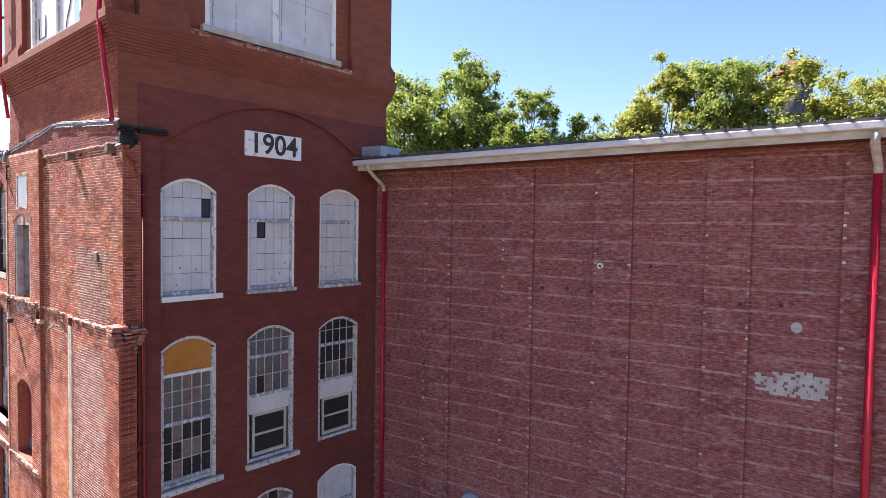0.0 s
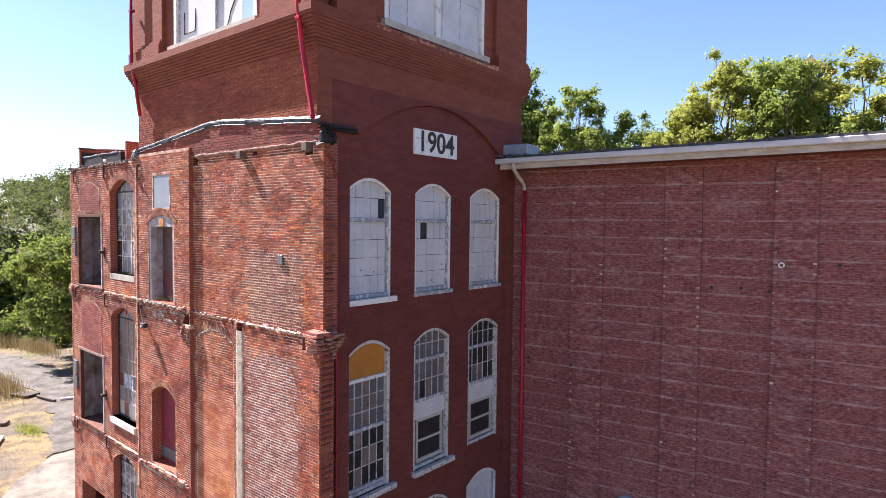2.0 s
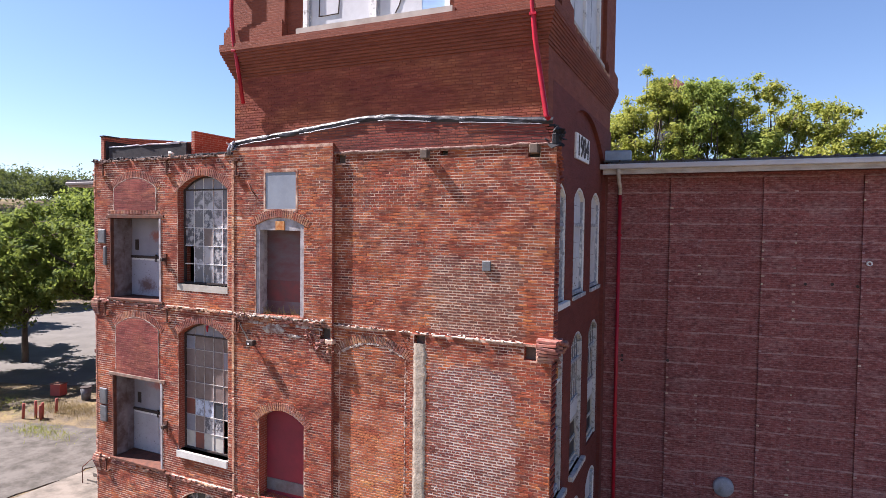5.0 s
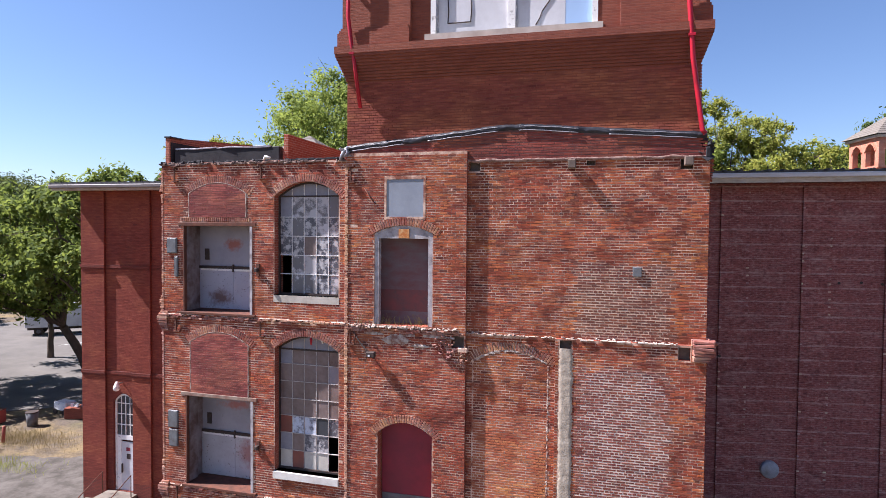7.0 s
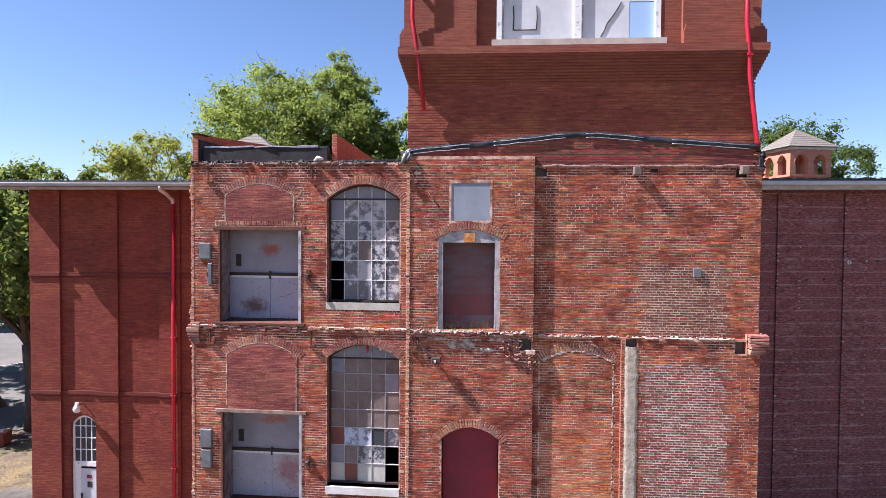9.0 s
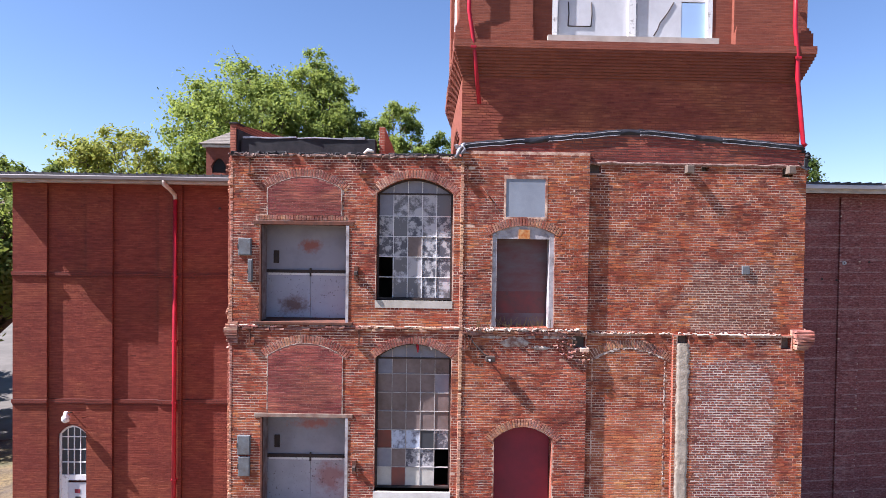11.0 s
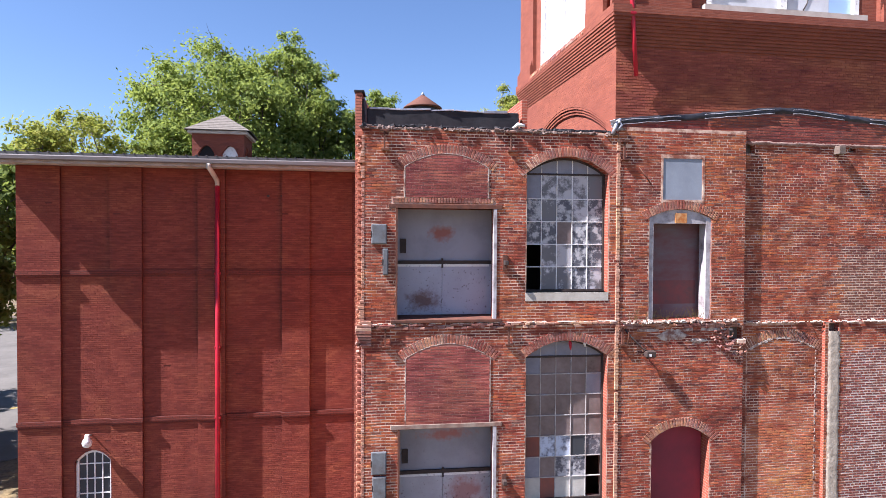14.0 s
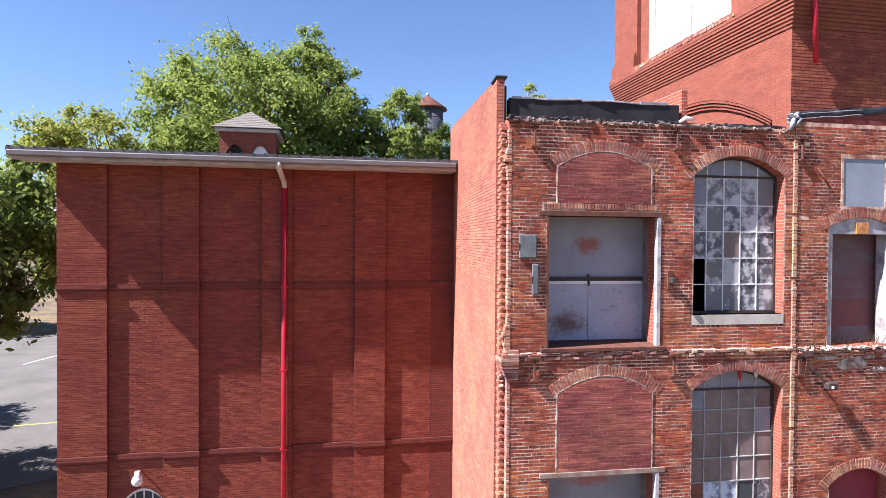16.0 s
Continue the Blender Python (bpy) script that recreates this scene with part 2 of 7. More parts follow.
STONE = plain("pale_stone", (0.54, 0.50, 0.44), (0.36, 0.32, 0.27), 2.0, 0.85)
PALE_STONE = plain("whitened_stone", (0.72, 0.70, 0.66), (0.5, 0.46, 0.42), 2.0, 0.8)
WHITE = plain("peeling_white_paint", (0.80, 0.79, 0.77), (0.34, 0.32, 0.31), 7.0, 0.6, low=0.56, high=0.66)
PEEL = plain("peeled_grey_timber", (0.33, 0.34, 0.37), (0.72, 0.72, 0.72), 9.0, 0.75, low=0.50, high=0.60, stretch=(1, 1, 0.6))
BOARD = plain("white_boarded_panel", (0.68, 0.68, 0.70), (0.52, 0.52, 0.54), 1.2, 0.55, bump=0.1)
FASCIA_DULL = plain("dull_fascia", (0.46, 0.40, 0.35), (0.25, 0.19, 0.16), 2.2, 0.8, stretch=(1, 1, 4))
FASCIA = plain("weathered_fascia", (0.60, 0.55, 0.49), (0.36, 0.30, 0.25), 2.2, 0.7, stretch=(1, 1, 4))
TAR = plain("tar", (0.012, 0.012, 0.016), (0.035, 0.034, 0.038), 3.0, 0.75, bump=0.8)
TAR_WET = plain("glossy_tar", (0.012, 0.012, 0.017), (0.05, 0.05, 0.058), 3.0, 0.42, bump=0.6)
FLASHING = plain("silver_flashing", (0.5, 0.5, 0.55), (0.12, 0.12, 0.14), 2.5, 0.4, 0.3)
GUTTER = plain("weathered_gutter", (0.19, 0.175, 0.175), (0.11, 0.09, 0.085), 1.6, 0.55, stretch=(0.5, 1, 4), bump=0.1)
WEATHERED = plain("weathered_grey_paint", (0.46, 0.43, 0.44), (0.20, 0.17, 0.17), 3.5, 0.75, low=0.45, high=0.7)
PIPE_RED = plain("red_painted_metal", (0.50, 0.016, 0.035), (0.26, 0.012, 0.022), 2.0, 0.35, bump=0.05)
RUST = plain("rusted_iron", (0.17, 0.062, 0.038), (0.07, 0.036, 0.028), 6.0, 0.85, bump=0.5)
IRON = plain("dark_iron", (0.035, 0.03, 0.03), (0.08, 0.05, 0.04), 6.0, 0.7)
GREY_BOX = plain("grey_painted_metal", (0.165, 0.18, 0.195), (0.11, 0.10, 0.10), 5.0, 0.5)
DOOR_RED = plain("dull_red_door", (0.27, 0.03, 0.05), (0.19, 0.03, 0.045), 1.4, 0.6)
DOOR_OLD = plain("faded_door", (0.16, 0.15, 0.165), (0.17, 0.055, 0.055), 1.3, 0.7, stretch=(0.6, 1, 1.4))
ROOFING = plain("dark_roofing", (0.07, 0.07, 0.075), (0.13, 0.125, 0.12), 1.5, 0.8)
# near-black colour that paints the shade inside holes, openings and the tower
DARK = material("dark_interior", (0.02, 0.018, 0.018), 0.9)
PANE_DIRTY = plain("dirty_pane", (0.10, 0.10, 0.12), (0.46, 0.45, 0.46), 6.0, 0.3, low=0.46, high=0.56, bump=0.05)
PANE_DARK = material("dark_pane", (0.05, 0.055, 0.065), 0.12)
DARK_GLASS = plain("grimy_dark_pane", (0.022, 0.021, 0.022), (0.045, 0.042, 0.04), 5.0, 0.35, bump=0.05)
PLY = plain("orange_plywood", (0.52, 0.22, 0.045), (0.42, 0.16, 0.03), 1.5, 0.6)
SHINGLE = plain("brown_shingles", (0.20, 0.175, 0.15), (0.12, 0.105, 0.09), 6.0, 0.9, stretch=(1, 1, 3), bump=0.8)
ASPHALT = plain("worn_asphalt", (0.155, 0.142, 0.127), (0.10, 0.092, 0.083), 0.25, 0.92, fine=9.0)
CONCRETE = plain("old_concrete", (0.21, 0.18, 0.148), (0.10, 0.086, 0.07), 0.8, 0.9, low=0.42, high=0.64)
DRIVE = plain("cracked_drive", (0.125, 0.112, 0.098), (0.06, 0.053, 0.044), 0.9, 0.92, fine=9.0, low=0.40, high=0.62)


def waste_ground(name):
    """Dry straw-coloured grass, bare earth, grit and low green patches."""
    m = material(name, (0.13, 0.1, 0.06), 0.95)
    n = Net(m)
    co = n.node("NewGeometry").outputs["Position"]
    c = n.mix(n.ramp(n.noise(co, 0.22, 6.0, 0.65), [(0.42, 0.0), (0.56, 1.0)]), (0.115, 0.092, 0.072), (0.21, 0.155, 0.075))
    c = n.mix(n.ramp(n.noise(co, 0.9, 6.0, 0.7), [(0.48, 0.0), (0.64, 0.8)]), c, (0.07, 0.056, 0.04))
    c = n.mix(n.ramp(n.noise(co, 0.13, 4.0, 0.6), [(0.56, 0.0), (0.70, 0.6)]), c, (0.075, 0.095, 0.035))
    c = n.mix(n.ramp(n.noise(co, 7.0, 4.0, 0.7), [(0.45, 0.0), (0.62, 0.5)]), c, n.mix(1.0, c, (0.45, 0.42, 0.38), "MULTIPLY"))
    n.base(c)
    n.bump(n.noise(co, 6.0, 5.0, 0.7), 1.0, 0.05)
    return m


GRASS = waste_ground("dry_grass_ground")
BARK = plain("bark", (0.14, 0.105, 0.08), (0.075, 0.06, 0.05), 4.0, 0.95, stretch=(1, 1, 0.3), bump=1.0)


def leaf_material(name, a, b, c, glow_share=0.45, glow=(0.36, 0.42, 0.06)):
    m = material(name, a, 0.75)
    n = Net(m)
    n.bsdf.inputs["Specular IOR Level"].default_value = 0.12
    geo = n.node("NewGeometry")
    col = n.ramp(geo.outputs["Random Per Island"], [(0.0, a), (0.5, b), (1.0, c)])
    n.base(n.mix(n.ramp(n.noise(geo.outputs["Position"], 0.5, 3.0), [(0.35, 0.0), (0.65, 0.6)]), col, n.mix(1.0, col, (0.55, 0.62, 0.5), "MULTIPLY")))
    glow = n.node("BsdfTranslucent", {"Color": n.mix(0.35, col, glow)})
    both = n.node("MixShader", {0: glow_share, 1: n.bsdf.outputs[0], 2: glow.outputs[0]})
    n.t.links.new(both.outputs[0], n.t.nodes["Material Output"].inputs[0])
    return m


LEAF = leaf_material("green_leaves", (0.140, 0.190, 0.050), (0.185, 0.230, 0.060), (0.095, 0.142, 0.047))
LEAF_BRIGHT = leaf_material("light_green_leaves", (0.225, 0.285, 0.072), (0.29, 0.34, 0.082), (0.145, 0.205, 0.06))
# darker, bluish leaves: distance haze is put into the colour
LEAF_FAR = leaf_material("far_leaves", (0.050, 0.072, 0.042), (0.066, 0.088, 0.048), (0.040, 0.06, 0.038), 0.3)
LEAF_YELLOW = leaf_material("yellowing_leaves", (0.285, 0.315, 0.068), (0.37, 0.35, 0.076), (0.185, 0.23, 0.058))
LEAF_DARK = leaf_material("dark_leaves", (0.056, 0.092, 0.028), (0.078, 0.118, 0.032), (0.042, 0.072, 0.026))


# ---- building helpers ----
def mesh_of(bm, name, mats):
    me = bpy.data.meshes.new(name)
    bm.normal_update()
    bm.to_mesh(me)
    bm.free()
    for m in mats if isinstance(mats, (list, tuple)) else [mats]:
        me.materials.append(m)
    return me


def part(name, bm, mats, parent=None, label=""):
    """Links a bmesh as one mesh object, under parent where one is given."""
    ob = new(name, mesh_of(bm, name, mats))
    ob.parent = parent
    if label:
        ob["label"] = label
    return ob


def raw(name, verts, faces, mats, parent=None, indices=None):
    me = bpy.data.meshes.new(name)
    me.from_pydata(verts, [], faces)
    for m in mats if isinstance(mats, (list, tuple)) else [mats]:
        me.materials.append(m)
    if indices is not None:
        me.polygons.foreach_set("material_index", indices)
    me.update()
    ob = new(name, me)
    ob.parent = parent
    return ob


def empty(name, label, category, kind="", group="", at=None):
    ob = new(name)
    if at is not None:
        ob.matrix_basis = at
    return tagged(ob, label, category, group, kind)


def box(bm, x0, x1, y0, y1, z0, z1, m=None, bevel=0.0):
    vs = [bm.verts.new((x, y, z)) for z in (z0, z1) for y in (y0, y1) for x in (x0, x1)]
    fs = [bm.faces.new([vs[i] for i in q]) for q in ((0, 2, 3, 1), (4, 5, 7, 6), (0, 1, 5, 4), (1, 3, 7, 5), (3, 2, 6, 7), (2, 0, 4, 6))]
    if bevel:
        got = bmesh.ops.bevel(bm, geom=list({e for f in fs for e in f.edges}), offset=bevel, segments=1, affect="EDGES")
        vs = list({v for v in vs if v.is_valid} | {v for v in got["verts"]})
    if m is not None:
        bmesh.ops.transform(bm, matrix=m, verts=vs)
    return vs


def bx(x0, x1, y0, y1, z0, z1, m=None, bevel=0.0):
    bm = bmesh.new()
    box(bm, x0, x1, y0, y1, z0, z1, m, bevel)
    return bm


def prism(points, y0, y1):
    """A solid whose outline lies in x and z, between two values of y."""
    bm = bmesh.new()
    a = [bm.verts.new((x, y0, z)) for x, z in points]
    b = [bm.verts.new((x, y1, z)) for x, z in points]
    bm.faces.new(a), bm.faces.new(b[::-1])
    for i in range(len(a)):
        j = (i + 1) % len(a)
        bm.faces.new((a[j], a[i], b[i], b[j]))
    bmesh.ops.recalc_face_normals(bm, faces=bm.faces)
    return bm


def tube(bm, points, radii, sides=10, cap=True):
    """A round tube along the points."""
    rings, old = [], None
    pts = [Vector(p) for p in points]
    radii = radii if isinstance(radii, (list, tuple)) else [radii] * len(pts)
    for i, p in enumerate(pts):
        way = (pts[min(i + 1, len(pts) - 1)] - pts[max(i - 1, 0)]).normalized()
        a = way.orthogonal().normalized() if old is None else (old - way * old.dot(way)).normalized()
        old, b = a, way.cross(a)
        rings.append([bm.verts.new(p + (a * math.cos(k * math.tau / sides) + b * math.sin(k * math.tau / sides)) * radii[i]) for k in range(sides)])
    for r, s in zip(rings, rings[1:]):
        for k in range(sides):
            bm.faces.new((r[k], r[(k + 1) % sides], s[(k + 1) % sides], s[k])).smooth = True
    if cap:
        bm.faces.new(rings[0][::-1]), bm.faces.new(rings[-1])


class Opening:
    """An opening in a wall: left, right, bottom, springing and crown (equal for a flat head)."""

    def __init__(self, a, b, bottom, spring, crown=None):
        self.a, self.b, self.bottom, self.spring = a, b, bottom, spring
        self.crown = spring if crown is None else crown

    def top(self, u):
        h = (self.b - self.a) / 2
        return self.spring + (self.crown - self.spring) * (1 - ((u - self.a) / h - 1) ** 2)

    def steps(self):
        if self.crown == self.spring:
            return [self.a, self.b]
        return [self.a + (self.b - self.a) * k / 12 for k in range(13)]

    def inside(self, u, z, grow=0.0):
        return self.a - grow < u < self.b + grow and self.bottom - grow < z < self.top(min(max(u, self.a), self.b)) + grow


FRONT = lambda y: (lambda u, d, z: (u, y + d, z))      # a wall that faces -y
EAST = lambda x: (lambda u, d, z: (x - d, u, z))       # a wall that faces +x, u along y
WEST = lambda x: (lambda u, d, z: (x + d, -u, z))      # a wall that faces -x, u against y


def wall(name, place, u0, u1, z0, top, openings, thick, mats, parent=None, label="", back=True, split=0):
    """A wall with real openings. top: a height or a function of u. Openings in one column must not overlap."""
    roof = top if callable(top) else (lambda u: top)
    cuts = sorted({round(c, 4) for c in [u0, u1, *(s for o in openings for s in o.steps() if u0 < s < u1),
                                          *((u0 + (u1 - u0) * k / 24 for k in range(25)) if callable(top) else ())]})
    bm = bmesh.new()
    quad = lambda *p: bm.faces.new([bm.verts.new(place(*q)) for q in p])
    for a, b in zip(cuts, cuts[1:]):
        mid = (a + b) / 2
        here = sorted((o for o in openings if o.a < mid < o.b), key=lambda o: o.bottom)
        lows = [lambda u: z0] + [o.top for o in here]
        highs = [(lambda v: (lambda u: v))(o.bottom) for o in here] + [roof]
        for lo, hi in zip(lows, highs):
            la, lb, ha, hb = lo(a), lo(b), hi(a), hi(b)
            if ha - la < 1e-4 and hb - lb < 1e-4:
                continue
            quad((a, 0, la), (b, 0, lb), (b, 0, hb), (a, 0, ha)).material_index = split
            if back:
                quad((a, thick, ha), (b, thick, hb), (b, thick, lb), (a, thick, la))
            quad((a, 0, ha), (b, 0, hb), (b, thick, hb), (a, thick, ha))
            quad((a, thick, la), (b, thick, lb), (b, 0, lb), (a, 0, la))
    for o in openings:
        if o.a > u0:
            quad((o.a, 0, o.bottom), (o.a, 0, o.top(o.a)), (o.a, thick, o.top(o.a)), (o.a, thick, o.bottom))
        if o.b < u1:
            quad((o.b, thick, o.bottom), (o.b, thick, o.top(o.b)), (o.b, 0, o.top(o.b)), (o.b, 0, o.bottom))
    quad((u0, 0, z0), (u0, 0, roof(u0)), (u0, thick, roof(u0)), (u0, thick, z0))
    quad((u1, thick, z0), (u1, thick, roof(u1)), (u1, 0, roof(u1)), (u1, 0, z0))
    bmesh.ops.remove_doubles(bm, verts=bm.verts, dist=1e-4)
    bmesh.ops.recalc_face_normals(bm, faces=bm.faces)
    return part(name, bm, mats, parent, label)


def pbox(bm, place, u0, u1, d0, d1, z0, z1):
    """A box given along a wall: u along it, d into it."""
    vs = [bm.verts.new(place(u, d, z)) for z in (z0, z1) for d in (d0, d1) for u in (u0, u1)]
    fs = [bm.faces.new([vs[i] for i in q]) for q in ((0, 2, 3, 1), (4, 5, 7, 6), (0, 1, 5, 4), (1, 3, 7, 5), (3, 2, 6, 7), (2, 0, 4, 6))]
    bmesh.ops.recalc_face_normals(bm, faces=fs)
    return vs


def pb(place, *edges):
    bm = bmesh.new()
    pbox(bm, place, *edges)
    return bm


def pprism(place, outline, d0, d1):
    """A solid with an outline of (u, z) on a wall, from depth d0 to d1."""
    bm = bmesh.new()
    a = [bm.verts.new(place(u, d0, z)) for u, z in outline]
    b = [bm.verts.new(place(u, d1, z)) for u, z in outline]
    bm.faces.new(a), bm.faces.new(b[::-1])
    for i in range(len(a)):
        j = (i + 1) % len(a)
        bm.faces.new((a[j], a[i], b[i], b[j]))
    bmesh.ops.recalc_face_normals(bm, faces=bm.faces)
    return bm


def top_at(o, u):
    return o.top(min(max(u, o.a), o.b))


def pane_outline(o, a, b, lo, hi):
    """A pane's outline, cut by the arch."""
    if hi < min(top_at(o, a), top_at(o, b)):
        return [(a, lo), (b, lo), (b, hi), (a, hi)]
    us = [b + (a - b) * k / 6 for k in range(7)]
    return [(a, lo), (b, lo)] + [(u, min(hi, top_at(o, u) - 0.002)) for u in us]


def arched_strip(place, o, inset, width, d0, d1):
    """The arched head of a frame."""
    bm = bmesh.new()
    us = [o.a + inset + (o.b - o.a - 2 * inset) * k / 12 for k in range(13)]
    for a, b in zip(us, us[1:]):
        za, zb = top_at(o, a) - inset, top_at(o, b) - inset
        vs = [bm.verts.new(place(u, d, z)) for d in (d0, d1) for u, z in ((a, za - width), (b, zb - width), (b, zb), (a, za))]
        for q in ((0, 1, 2, 3), (7, 6, 5, 4), (0, 4, 5, 1), (2, 6, 7, 3)):
            bm.faces.new([vs[i] for i in q])
    return bm


COURSE, LENGTH = 0.0655, 0.208
bm = bmesh.new()      # a whole brick laid in the wall; its face looks along -y
box(bm, -0.097, 0.097, 0.0, 0.03, -0.0265, 0.0265, None, 0.002)
WHOLE_BRICK = mesh_of(bm, "brick", laid_brick("old_single_brick", OLD_SHADES, DUST, whiten=0.07, white=(0.56, 0.36, 0.26), smear=0.3, per_object=True))


def lay(name, place, u0, u1, z0, z1, keep, mat, parent, seed=1, joint=0.010, proud=0.0026, ragged=0.0012, lost=0.001, zone=None, single=None, at=None, bed=0.0142, tilt=0.0004):
    """Brickwork in common bond. zone: where bricks of this kind lie; single: a stretch whose whole bricks are objects of their own."""
    rnd = random.Random(seed)
    verts, faces = [], []
    rows = int((z1 - z0) / COURSE)
    for r in range(rows):
        za = z0 + r * COURSE
        header = r % 7 == 3
        size = LENGTH / 2 if header else LENGTH
        u = u0 - (r % 2) * LENGTH / 2 - (0.05 if header else 0)
        while u < u1:
            a, b = max(u, u0), min(u + size - joint, u1)
            u += size
            b -= rnd.uniform(-0.004, 0.003)
            if b - a < 0.03 or rnd.random() < lost or (zone and not zone((a + b) / 2, za + COURSE / 2)):
                continue
            fits = lambda v: keep(v, za + 0.004) and keep(v, za + COURSE / 2) and keep(v, za + COURSE - 0.004)
            at_ = [a + (b - a) * k / 8 for k in range(9)]
            run, best = [], []
            for v in at_:                # a brick at an edge is cut to fit
                run = run + [v] if fits(v) else []
                best = run if len(run) > len(best) else best
            if len(best) < 3:
                continue
            a, b = best[0], best[-1]
            d = -proud - rnd.uniform(-1, 1) * ragged
            if single and b - a > LENGTH - joint - 0.008 and single[0] < a and b < single[1] and single[2] < za < single[3]:
                ob = new("brick", WHOLE_BRICK)
                ob.parent = parent
                ob.matrix_basis = pose(*place((a + b) / 2, d, za + COURSE / 2), 0, rnd.uniform(-0.7, 0.7), rnd.uniform(-1.2, 1.2))
                continue
            t = rnd.uniform(-tilt, tilt)
            lo, hi = za + bed * rnd.uniform(0.3, 0.8), za + COURSE - bed * rnd.uniform(0.35, 1.0)
            k = len(verts)
            c = 0.002
            for uu, zz in ((a, lo), (b, lo), (b, hi), (a, hi)):
                verts.append(place(uu, 0.004, zz))
            for uu, zz, s in ((a + c, lo + c, t), (b - c, lo + c, -t), (b - c, hi - c, -t), (a + c, hi - c, t)):
                verts.append(place(uu, d + s, zz))
            faces.append((k + 4, k + 5, k + 6, k + 7))
            for i in range(4):
                j = (i + 1) % 4
                faces.append((k + i, k + j, k + 4 + j, k + 4 + i))
    ob = raw(name, verts, faces, mat, parent)
    if at is not None:
        ob.matrix_basis = at
    return tagged(ob, kind="stuff")


# one brick on end, for arches: 0.06 wide, 0.2 long, along local x (out of the wall is -y)
bm = bmesh.new()
box(bm, -0.1, 0.1, -0.011, 0.02, -0.0255, 0.0255, None, 0.003)
ARCH_BRICK = mesh_of(bm, "brick", OLD_ONE)


def arch(o, place_y, parent, rings=1, rise=0.0, out=0.0):
    """Bricks on end over an opening in a wall that faces -y."""
    w, f = o.b - o.a, o.crown - o.spring
    R = (w * w / 4 + f * f) / (2 * f)
    cz, cu = o.crown - R, (o.a + o.b) / 2
    half = math.asin(min(1, w / 2 / R)) + 0.1 / R
    for ring in range(rings):
        r = R + 0.105 + ring * 0.215 + rise
        count = int(2 * half * r / 0.068)
        for k in range(count + 1):
            t = -half + 2 * half * k / count
            ob = new("brick", ARCH_BRICK)
            ob.parent = parent
            ob.matrix_basis = pose(cu + r * math.sin(t), place_y - out, cz + r * math.cos(t), 0, math.degrees(t) - 90 + random.uniform(-1.5, 1.5), 0)


def smooth(v):
    v = min(max(v, 0.0), 1.0)
    return v * v * (3 - 2 * v)


def ground_z(x, y):
    """Flat round the mill, rising to wooded hills in the west and north."""
    west = 8 * smooth((-x - 90) / 30) * smooth((y + 160) / 80) + 10 * smooth((-x - 120) / 45) * smooth((y - 26) / 30)
    return west + 6 * smooth((y - 95) / 120) + 0.12 * noise.noise((x * 0.15, y * 0.15, 0)) * smooth((abs(x + 20) - 30) / 20)


bm = bmesh.new()
N = 110
grid = {}
for i in range(N + 1):
    for j in range(N + 1):
        x, y = ((abs(v) ** 2.6) * math.copysign(1, v) * 1500 for v in (i / N * 2 - 1, j / N * 2 - 1))
        grid[i, j] = bm.verts.new((x - 30, y + 10, ground_z(x - 30, y + 10) - 0.03))
for i in range(N):
    for j in range(N):
        bm.faces.new((grid[i, j], grid[i + 1, j], grid[i + 1, j + 1], grid[i, j + 1])).smooth = True
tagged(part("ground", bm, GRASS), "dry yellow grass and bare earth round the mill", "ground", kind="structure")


def sheet(name, outline, z, mat, label, category, ragged=0.0):
    bm = bmesh.new()
    fine = []
    for (xa, ya), (xb, yb) in zip(outline, outline[1:] + outline[:1]):
        count = max(1, int(math.hypot(xb - xa, yb - ya) / 0.5)) if ragged else 1
        for k in range(count):
            x, y = xa + (xb - xa) * k / count, ya + (yb - ya) * k / count
            fine.append((x + ragged * (noise.noise((x * 0.4, y * 0.4, 1)) + 0.5 * noise.noise((x * 1.7, y * 1.7, 2))), y + ragged * (noise.noise((x * 0.4, y * 0.4, 5)) + 0.5 * noise.noise((x * 1.7, y * 1.7, 6)))))
    outline = fine
    top = [bm.verts.new((x, y, z)) for x, y in outline]
    low = [bm.verts.new((x, y, -0.25)) for x, y in outline]
    bm.faces.new(top), bm.faces.new(low[::-1])
    for i in range(len(top)):
        j = (i + 1) % len(top)
        bm.faces.new((top[j], top[i], low[i], low[j]))
    bmesh.ops.recalc_face_normals(bm, faces=bm.faces)
    return tagged(part(name, bm, mat), label, category, kind="structure")


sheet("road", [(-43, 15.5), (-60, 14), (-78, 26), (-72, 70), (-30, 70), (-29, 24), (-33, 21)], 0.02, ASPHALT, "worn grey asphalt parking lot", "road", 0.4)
sheet("pavement", [(-66, 7.0), (-60, 5.0), (-44, 5.6), (-36, 6.2), (-29, 4.2), (-24.7, 2.6), (-24.7, 13.5), (-31, 11.0), (-36, 9.6), (-48, 9.5)], 0.015, DRIVE, "cracked pale drive beside the mill", "pavement", 0.7)
sheet("slab", [(-24.6, 2.7), (-22.4, 0.4), (-20.0, -1.0), (-14.6, -1.0), (-14.6, 7.7), (-24.6, 7.7)], 0.05, CONCRETE, "broken pale concrete slab against the mill", "pavement")
for x, y, l, r in ((-44.9, 54.5, 5.0, 75), (-39.8, 52.0, 5.0, 75), (-55, 38, 5, 60), (-50, 36, 5, 60), (-60, 42, 5, 60)):
    ob = part("parking_line", bx(-l / 2, l / 2, -0.06, 0.06, 0.0, 0.004), WHITE)
    ob.matrix_basis = pose(x, y, 0.021, 0, 0, r)
    tagged(ob, "faded white painted parking line on asphalt", "parking line", "parking lines")
